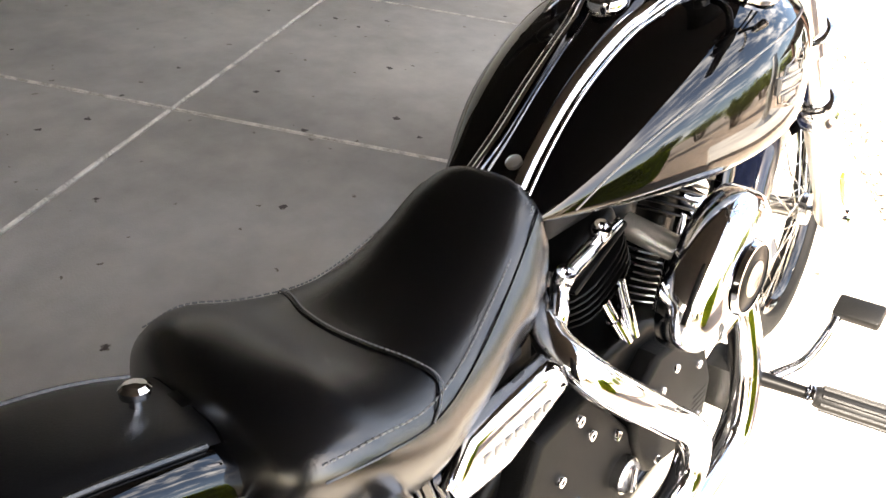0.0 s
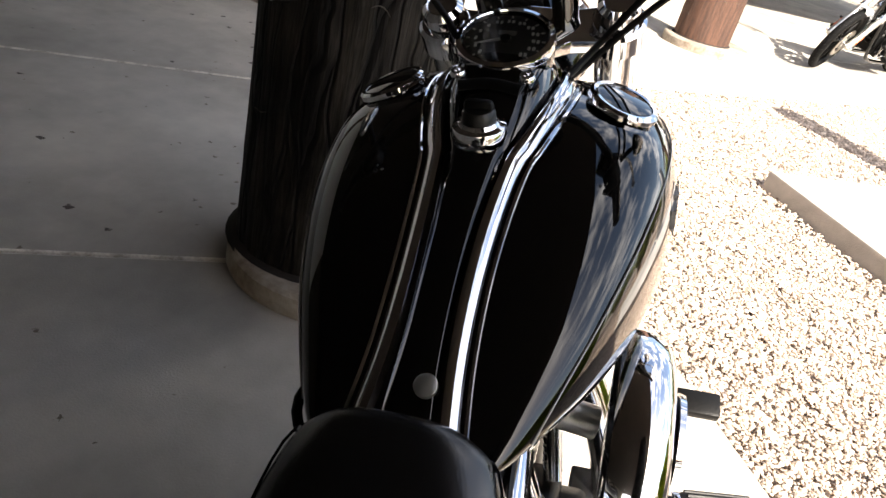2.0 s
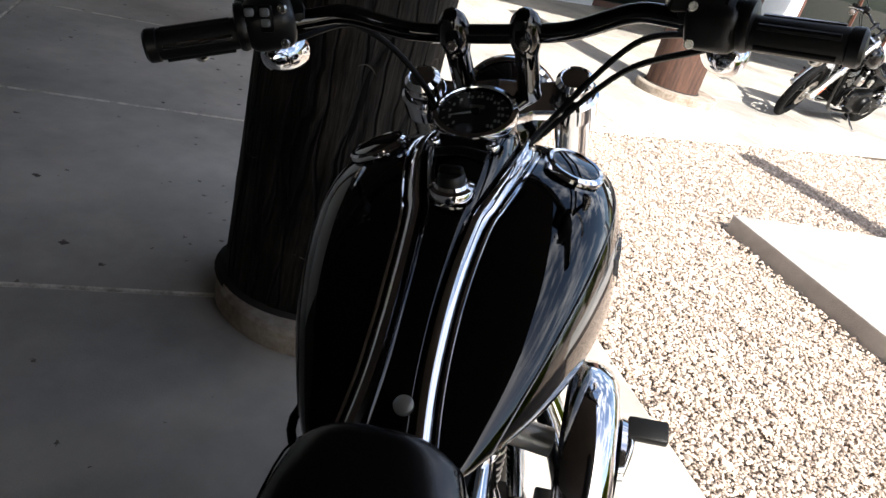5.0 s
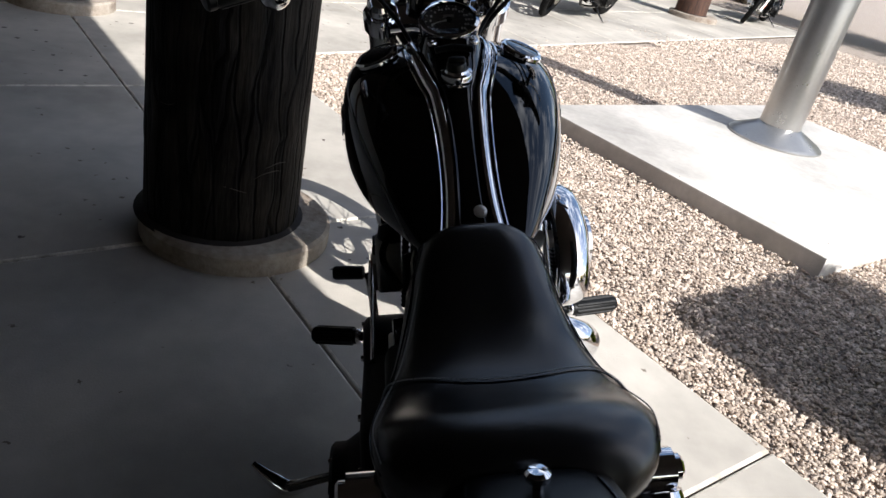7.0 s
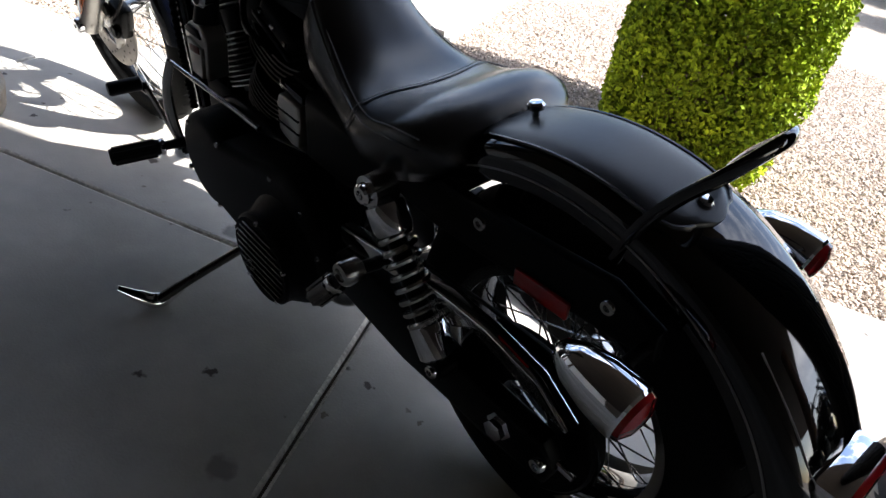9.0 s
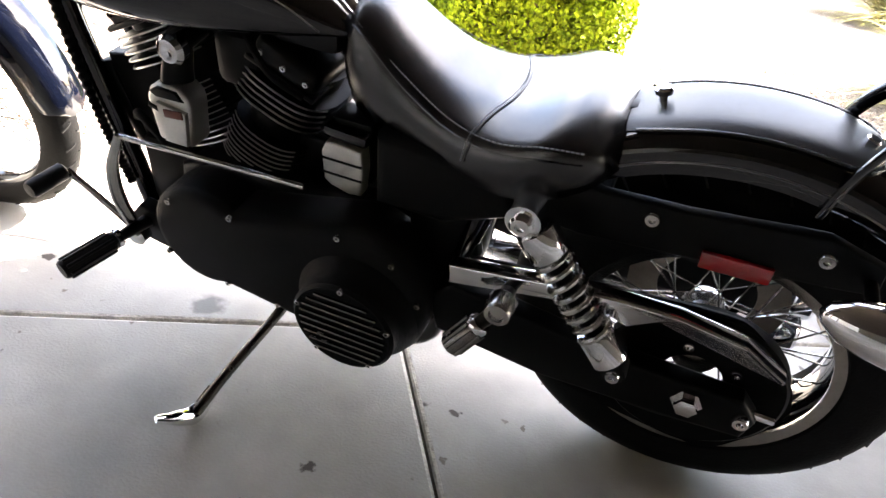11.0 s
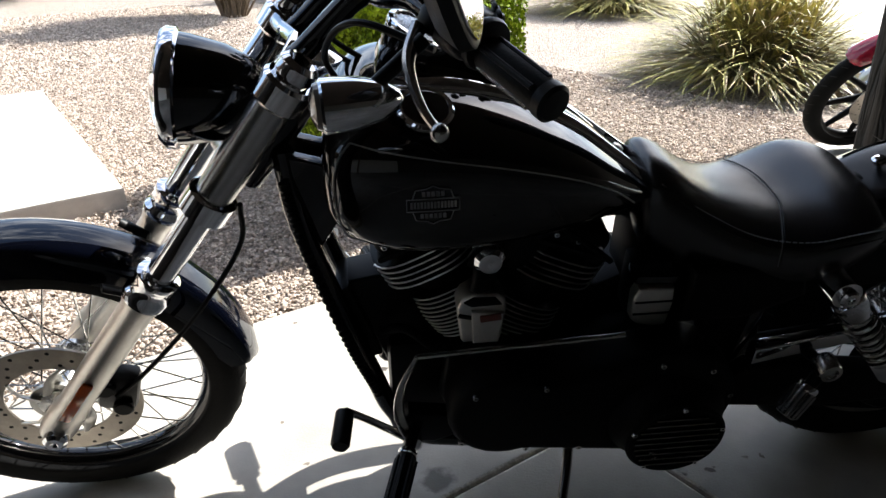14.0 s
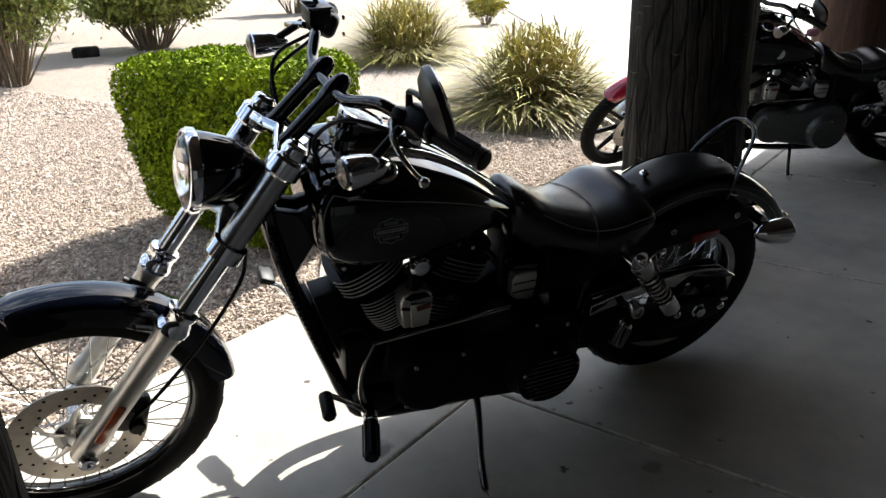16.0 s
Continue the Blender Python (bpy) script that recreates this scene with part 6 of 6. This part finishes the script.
# ---- gravel ----
def gravel_material():
    nt = SOIL.node_tree
    L = nt.links.new
    p = nt.nodes["Principled BSDF"]
    co = nt.nodes.new("ShaderNodeTexCoord")
    v = nt.nodes.new("ShaderNodeTexVoronoi")
    v.inputs["Scale"].default_value = 60
    L(co.outputs["Object"], v.inputs["Vector"])
    ramp = nt.nodes.new("ShaderNodeValToRGB")
    el = ramp.color_ramp.elements
    el[0].color, el[1].color = (0.33, 0.255, 0.2, 1), (0.56, 0.485, 0.42, 1)
    mid = el.new(0.5)
    mid.color = (0.45, 0.37, 0.305, 1)
    sep = nt.nodes.new("ShaderNodeSeparateColor")
    L(v.outputs["Color"], sep.inputs[0]), L(sep.outputs[0], ramp.inputs[0])
    # darker toward cell edges: the shade between stones painted into the colour
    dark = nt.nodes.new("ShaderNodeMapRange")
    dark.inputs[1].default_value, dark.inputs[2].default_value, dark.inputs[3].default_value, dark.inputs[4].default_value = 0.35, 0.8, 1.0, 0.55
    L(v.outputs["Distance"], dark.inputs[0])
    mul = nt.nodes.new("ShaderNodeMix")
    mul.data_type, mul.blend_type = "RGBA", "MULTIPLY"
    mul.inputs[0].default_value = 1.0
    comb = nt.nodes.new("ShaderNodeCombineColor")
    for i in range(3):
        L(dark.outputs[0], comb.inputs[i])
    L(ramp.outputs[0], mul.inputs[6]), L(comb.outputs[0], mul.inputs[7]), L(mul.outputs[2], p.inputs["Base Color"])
    b = nt.nodes.new("ShaderNodeBump")
    b.inputs["Strength"].default_value, b.inputs["Distance"].default_value, b.invert = 0.9, 0.02, True
    L(v.outputs["Distance"], b.inputs["Height"]), L(b.outputs[0], p.inputs["Normal"])


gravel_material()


def pebbles(name, a0, a1, n0, n1, density, size, faces20, seed, holes):
    """Loose stones strewn over a stretch of the plan, as one joined mesh."""
    rng = np.random.default_rng(seed)
    count = int((a1 - a0) * (n1 - n0) * density)
    a, n = rng.uniform(a0, a1, count), rng.uniform(n0, n1, count)
    P = np.stack([PIL.x + a * GA.x + n * GN.x, PIL.y + a * GA.y + n * GN.y], 1)
    keep = np.ones(count, bool)
    for (ha0, ha1, hn0, hn1) in holes:
        keep &= ~((a > ha0) & (a < ha1) & (n > hn0) & (n < hn1))
    P = P[keep]
    count = len(P)
    if faces20:
        f = (1 + 5 ** 0.5) / 2
        V = np.array([(-1, f, 0), (1, f, 0), (-1, -f, 0), (1, -f, 0), (0, -1, f), (0, 1, f), (0, -1, -f), (0, 1, -f), (f, 0, -1), (f, 0, 1), (-f, 0, -1), (-f, 0, 1)]) / math.sqrt(1 + f * f)
        F = np.array([(0, 11, 5), (0, 5, 1), (0, 1, 7), (0, 7, 10), (0, 10, 11), (1, 5, 9), (5, 11, 4), (11, 10, 2), (10, 7, 6), (7, 1, 8), (3, 9, 4), (3, 4, 2), (3, 2, 6), (3, 6, 8), (3, 8, 9), (4, 9, 5), (2, 4, 11), (6, 2, 10), (8, 6, 7), (9, 8, 1)])
    else:
        V = np.array([(1, 0, 0), (-1, 0, 0), (0, 1, 0), (0, -1, 0), (0, 0, 1), (0, 0, -1)], float)
        F = np.array([(0, 2, 4), (2, 1, 4), (1, 3, 4), (3, 0, 4), (2, 0, 5), (1, 2, 5), (3, 1, 5), (0, 3, 5)])
    k = len(V)
    s = size * rng.lognormal(0, 0.32, count)
    sc = np.stack([s * rng.uniform(0.75, 1.35, count), s * rng.uniform(0.7, 1.1, count), s * rng.uniform(0.45, 0.85, count)], 1)
    W = V[None] * sc[:, None] * rng.uniform(0.8, 1.2, (count, k, 1))
    t, tilt = rng.uniform(0, 6.283, count), rng.normal(0, 0.5, count)
    x, y, z = W[..., 0], W[..., 1], W[..., 2]
    ct, st = np.cos(tilt)[:, None], np.sin(tilt)[:, None]
    y, z = y * ct - z * st, y * st + z * ct
    ca, sa = np.cos(t)[:, None], np.sin(t)[:, None]
    x, y = x * ca - y * sa, x * sa + y * ca
    z = z - 0.018 + rng.uniform(0.0, 0.010, count)[:, None]
    C = np.stack([x + P[:, :1], y + P[:, 1:], z], 2).reshape(-1, 3)
    FF = (F[None] + (np.arange(count) * k)[:, None, None]).reshape(-1, 3)
    me = bpy.data.meshes.new(name)
    me.from_pydata(C.tolist(), [], FF.tolist())
    me.materials.append(STONE)
    return new(name, me)


rel = PAD - PIL
pa, pn = rel.dot(GA), rel.dot(GN)
HOLES = [(pa, pa + 2.05, pn - 2.8, pn)]
tagged(pebbles("gravel", -4.9, FAR + 0.3, -2.3, EDGE - 0.01, 8800, 0.0061, True, 1, HOLES), "tan and pinkish landscaping gravel", "gravel", kind="stuff")
tagged(pebbles("gravel", -4.9, FAR + 1.1, -6.6, -2.3, 4100, 0.0084, False, 2, HOLES), "tan and pinkish landscaping gravel farther from the walkway", "gravel", kind="stuff")
tagged(pebbles("gravel", -4.0, FAR + 2.0, -12.5, -6.6, 1300, 0.014, False, 3, []), "tan and pinkish landscaping gravel between the shrubs", "gravel", kind="stuff")


# ---- plants ----
def leaf_cloud(name, centres, normals, size, material, parent, seed, spread=0.8, long=1.5):
    """Small folded leaves, each a pair of triangles facing roughly outward."""
    rng = np.random.default_rng(seed)
    n = len(centres)
    N = normals + rng.normal(0, spread, (n, 3))
    N /= np.linalg.norm(N, axis=1)[:, None]
    T = np.cross(N, rng.normal(0, 1, (n, 3)))
    T /= np.linalg.norm(T, axis=1)[:, None]
    Bv = np.cross(N, T)
    s = size * rng.uniform(0.6, 1.35, n)[:, None]
    base = centres - T * s * long * 0.5
    tip = centres + T * s * long * 0.5 - N * s * 0.15
    l, r = centres + Bv * s * 0.5 + N * s * 0.12, centres - Bv * s * 0.5 + N * s * 0.12
    V = np.stack([base, l, tip, r], 1).reshape(-1, 3)
    i = np.arange(n)[:, None] * 4
    F = np.concatenate([i + np.array([[0, 1, 2]]), i + np.array([[0, 2, 3]])], 1).reshape(-1, 3)
    me = bpy.data.meshes.new(name)
    me.from_pydata(V.tolist(), [], F.tolist())
    me.materials.append(material)
    o = new(name, me)
    o.parent = parent
    return o


def hedge(at, ha, hn, h, turn, label, seed, leaves=58000):
    """A clipped box shrub: a twig core and a shell of small leaves with gaps."""
    t = thing("hedge_bush", label, "bush", Matrix.Translation(at) @ Matrix.Rotation(radians(turn), 4, "Z"))
    rng = np.random.default_rng(seed)
    U = rng.uniform(-1, 1, (leaves, 3))
    face = rng.choice(3, leaves, p=[0.36, 0.28, 0.36])
    U[np.arange(leaves), face] = np.where(rng.random(leaves) < 0.5, -1.0, 1.0)
    S = U / ((np.abs(U) ** 7).sum(1) ** (1 / 7))[:, None]
    depth = 1 - 0.16 * rng.random(leaves) ** 2
    C = S * depth[:, None]
    # lumps, and narrower toward the foot
    lump = np.array([noise.noise((float(x) * 2.6 + seed, float(y) * 2.6, float(z) * 2.6)) for x, y, z in C])
    C = C * (1 + 0.05 * lump + 0.012 * rng.normal(0, 1, leaves))[:, None]
    taper = np.clip(0.86 + 0.14 * (C[:, 2] + 1.0), 0.78, 1.0)
    P = np.stack([C[:, 0] * ha * taper, C[:, 1] * hn * taper, (C[:, 2] * 0.5 + 0.5) * h + 0.02], 1)
    thin = (P[:, 2] > 0.12) | (rng.random(leaves) < 0.45)
    nr = np.sign(U) * np.abs(U) ** 5
    leaf_cloud("foliage", P[thin], nr[thin] / np.linalg.norm(nr[thin], axis=1)[:, None], 0.0155, LEAF, t, seed)
    inner = rng.random(len(P)) < 0.2
    leaf_cloud("inner_foliage", P[inner] * (0.86, 0.86, 0.93), nr[inner] / np.linalg.norm(nr[inner], axis=1)[:, None], 0.034, LEAF, t, seed + 1)
    bm = bmesh.new()
    r = random.Random(seed)
    for k in range(150):
        a, b = r.uniform(-0.5, 0.5) * ha, r.uniform(-0.5, 0.5) * hn
        top = Vector((a * 2.0 * r.uniform(0.7, 1), b * 2.0 * r.uniform(0.7, 1), h * r.uniform(0.4, 0.95)))
        low = Vector((a * 0.5, b * 0.5, -0.03))
        tube([low, low.lerp(top, 0.5) + Vector((r.uniform(-.05, .05), r.uniform(-.05, .05), 0.03)), top * 0.93], [0.008, 0.005, 0.002], 5, bm)
    part("twig_core", bm, TWIG, t)["kind"] = "stuff"
    return t


def grass_clump(at, r, h, blades, label, seed, width=0.021):
    """A fountain of narrow arching blades."""
    t = thing("grass_clump", label, "ornamental grass", Matrix.Translation(at), "arching grass clumps in the gravel")
    rng = np.random.default_rng(seed)
    for kind, material, share_of in (("green_blade", BLADE, 0.72), ("dry_blade", BLADE_DRY, 0.28)):
        grass_part(t, rng, kind, material, r, h, int(blades * share_of), width)
    return t


def grass_part(t, rng, kind, material, r, h, blades, width):
    V, F = [], []
    for k in range(blades):
        az = rng.uniform(0, 2 * math.pi)
        phi = 1.56 * rng.random() ** 0.62
        reach = rng.uniform(0.72, 1.08)
        tip_r, tip_z = r * math.sin(phi) * reach, max(h * math.cos(phi) * reach, 0.02) - rng.uniform(0, 0.12) * h * math.sin(phi)
        knee_r, knee_z = tip_r * rng.uniform(0.3, 0.5), max(tip_z, 0.3 * h) * rng.uniform(1.0, 1.35)
        b0, bz = r * 0.3 * math.sqrt(rng.random()), rng.uniform(0, 2 * math.pi)
        d = np.array([math.cos(az), math.sin(az)])
        sd = np.array([-d[1], d[0]])
        twist = rng.normal(0, 0.14)
        i0 = len(V)
        for q in range(7):
            u = q / 6
            rad = 2 * u * (1 - u) * knee_r + u * u * tip_r
            z = 2 * u * (1 - u) * knee_z + u * u * tip_z
            w = width * (1 - u ** 3) * 0.5 + 0.0004
            p = d * rad + sd * twist * rad * u + np.array([b0 * math.cos(bz), b0 * math.sin(bz)]) * (1 - 0.5 * u)
            V.append((p[0] + sd[0] * w, p[1] + sd[1] * w, max(z, 0.01) - 0.03 * (u == 0)))
            V.append((p[0] - sd[0] * w, p[1] - sd[1] * w, max(z, 0.01) - 0.03 * (u == 0)))
            if q:
                F.append((i0 + 2 * q - 2, i0 + 2 * q - 1, i0 + 2 * q + 1, i0 + 2 * q))
    me = bpy.data.meshes.new(kind)
    me.from_pydata(V, [], F)
    me.materials.append(material)
    o = new(kind, me)
    o.parent = t
    o["kind"] = "stuff"


def shrub(at, r, h, stems, leaves, label, seed, material, leaf=0.025, upright=0.4, name="shrub"):
    """A loose shrub: branching stems from one foot, leaves along their outer parts."""
    t = thing(name, label, "shrub", Matrix.Translation(at))
    rng = random.Random(seed)
    bm = bmesh.new()
    ends = []
    for k in range(stems):
        az, ln = rng.uniform(0, 2 * math.pi), rng.uniform(0.25, 1.0)
        top = Vector((r * ln * math.cos(az), r * ln * math.sin(az), h * rng.uniform(0.6, 1.05) * (1 - upright * ln * 0.6)))
        low = Vector((0.12 * r * math.cos(az), 0.12 * r * math.sin(az), -0.03))
        mid = low.lerp(top, 0.45) + Vector((rng.uniform(-.1, .1) * r, rng.uniform(-.1, .1) * r, 0.12 * h))
        P = smooth_path([low, mid, top], 4)
        tube(P, [0.009 * r + 0.006, 0.007, 0.003], 5, bm)
        for q in range(4):
            s = P[rng.randint(3, len(P) - 2)]
            e = s + Vector((rng.uniform(-1, 1) * 0.28 * r, rng.uniform(-1, 1) * 0.28 * r, rng.uniform(0.02, 0.3) * h))
            tube([s, e], [0.004, 0.0015], 4, bm)
            ends.append((s, e))
        ends.append((mid, top))
    part("stem", bm, TWIG, t)["kind"] = "stuff"
    C = []
    for k in range(leaves):
        s, e = ends[rng.randrange(len(ends))]
        p = s.lerp(e, rng.uniform(0.15, 1.05))
        C.append((p.x + rng.gauss(0, 0.045 * r + 0.01), p.y + rng.gauss(0, 0.045 * r + 0.01), max(0.02, p.z + rng.gauss(0, 0.05 * h))))
    C = np.array(C)
    N = C / np.linalg.norm(C, axis=1)[:, None]
    leaf_cloud("foliage", C, N, leaf, material, t, seed, 1.2, 2.2)
    return t


hedge((1.06, -2.31, -0.03), 0.40, 0.68, 0.96, GRID, "clipped box-shaped green hedge with bright yellow-green leaves", 4)
grass_clump((-1.9, -4.4, -0.03), 1.3, 0.82, 2600, "large clump of arching yellow-green grass near the walkway", 5)
grass_clump((-2.2, -9.4, -0.03), 1.65, 1.0, 2300, "tall clump of arching yellow-green grass", 6)
shrub((-6.06, -14.75, -0.03), 0.66, 0.74, 26, 3200, "small rounded shrub with yellow leaves", 7, LEAF_YELLOW, 0.04)
shrub((3.5, -10.2, -0.03), 1.4, 2.5, 70, 32000, "upright grey-green desert shrub with many bare stems", 8, LEAF_DARK, 0.038, 0.2)
shrub((6.3, -6.4, -0.03), 0.95, 1.9, 48, 20000, "upright grey-green desert shrub beside the raised pad", 9, LEAF_DARK, 0.033, 0.2)
shrub((1.6, -14.6, -0.03), 2.1, 2.1, 70, 42000, "wide loose green shrub with a few orange flowers", 10, LEAF_DARK, 0.055)
shrub((4.8, -19.7, -0.03), 2.7, 2.5, 56, 30000, "broad green shrub at the back of the gravel", 11, LEAF_DARK, 0.075)
shrub((-3.2, -25.0, -0.03), 1.8, 2.1, 36, 9000, "dark green shrub at the back of the gravel", 12, LEAF_DARK, 0.09)
shrub((9.0, -15.0, -0.03), 2.4, 2.9, 40, 8000, "broad green shrub at the back of the gravel", 13, LEAF_DARK, 0.07)
shrub((13.5, -11.5, -0.03), 2.6, 3.6, 50, 9000, "tall green shrub mirrored in the shop windows", 14, LEAF_DARK, 0.09)
shrub((18.5, -9.5, -0.03), 2.4, 3.2, 46, 8000, "tall green shrub beyond the far walkway", 15, LEAF_DARK, 0.09)
bm = box((0.48, 0.28, 0.22), (2.8, -13.9, 0.05), 0.05)
tagged(part("dark_block", bm, BARK), "dark brown block lying on the gravel", "block")

# paved drive beyond the gravel, behind the parked motorcycles
bm = prism([g(-5.0, EDGE - 0.004), g(-45, EDGE - 0.004), (-60, -60), (-24, -60), (-6.2, -12.2), (-2.85, -4.3)], -0.3, -0.004)
tagged(part("pavement_apron", bm, CONCRETE_PALE, smooth=False), "sunlit pale concrete apron", "pavement", kind="structure")
# ---- parked motorcycles of the neighbours ----
def parked(label, at, heading, fender_mat, cover, silver, rim, steer=12.0, fore=78, size=1.0):
    """A plainer cruiser on its side stand; at is the foot of the front wheel."""
    m = pose(at[0], at[1], 0, 0, 0, heading) @ Matrix.Scale(size, 4) @ pose(-FAX.x, 0, 0, -LEAN, 0, 0)
    b = thing("motorcycle", label, "motorcycle", m, "motorcycles parked along the walkway")
    front_end(b, steer, PAINT, fender_mat, cast=9, rim_mat=rim, fore=fore)
    tank_and_dash(b, PAINT, emblem=False, stripes=False)
    saddle(b)
    rear_end(b, PAINT, bib=False, cast=9, rim_mat=rim, grab=False)
    engine(b, cover, silver)
    chassis(b)
    return b


red = parked("black cruiser with a red front fender beside the dark pillar", (-1.43, -2.23), -23, PAINT_RED, COVER_GREY, True, BLACK_METAL, 30.0, 50)
part("tank_badge", lathe([(0.001, 0), (0.03, 0.001), (0.028, 0.003), (0.001, 0.003)], (0.93, 0.203, 0.84), (0, 1, 0.12), 24), PAINT_SILVER, red).scale = (1, 1, 1)
part("pink_cloth", box((0.07, 0.05, 0.05), (0.72, 0.1, 0.93), 0.02), PINK, red)
parked("motorcycle with pale front fender and black cast wheels", (8.6, -1.82), 142, PAINT_SILVER, BLACK_METAL, True, BLACK_METAL)
parked("dark motorcycle parked farther along the far walkway", (12.9, -6.6), 142, PAINT, BLACK_METAL, True, BLACK_METAL)
parked("small dark motorcycle parked far off on the drive", (-13.0, -17.3), 60, PAINT, BLACK_METAL, True, CHROME)
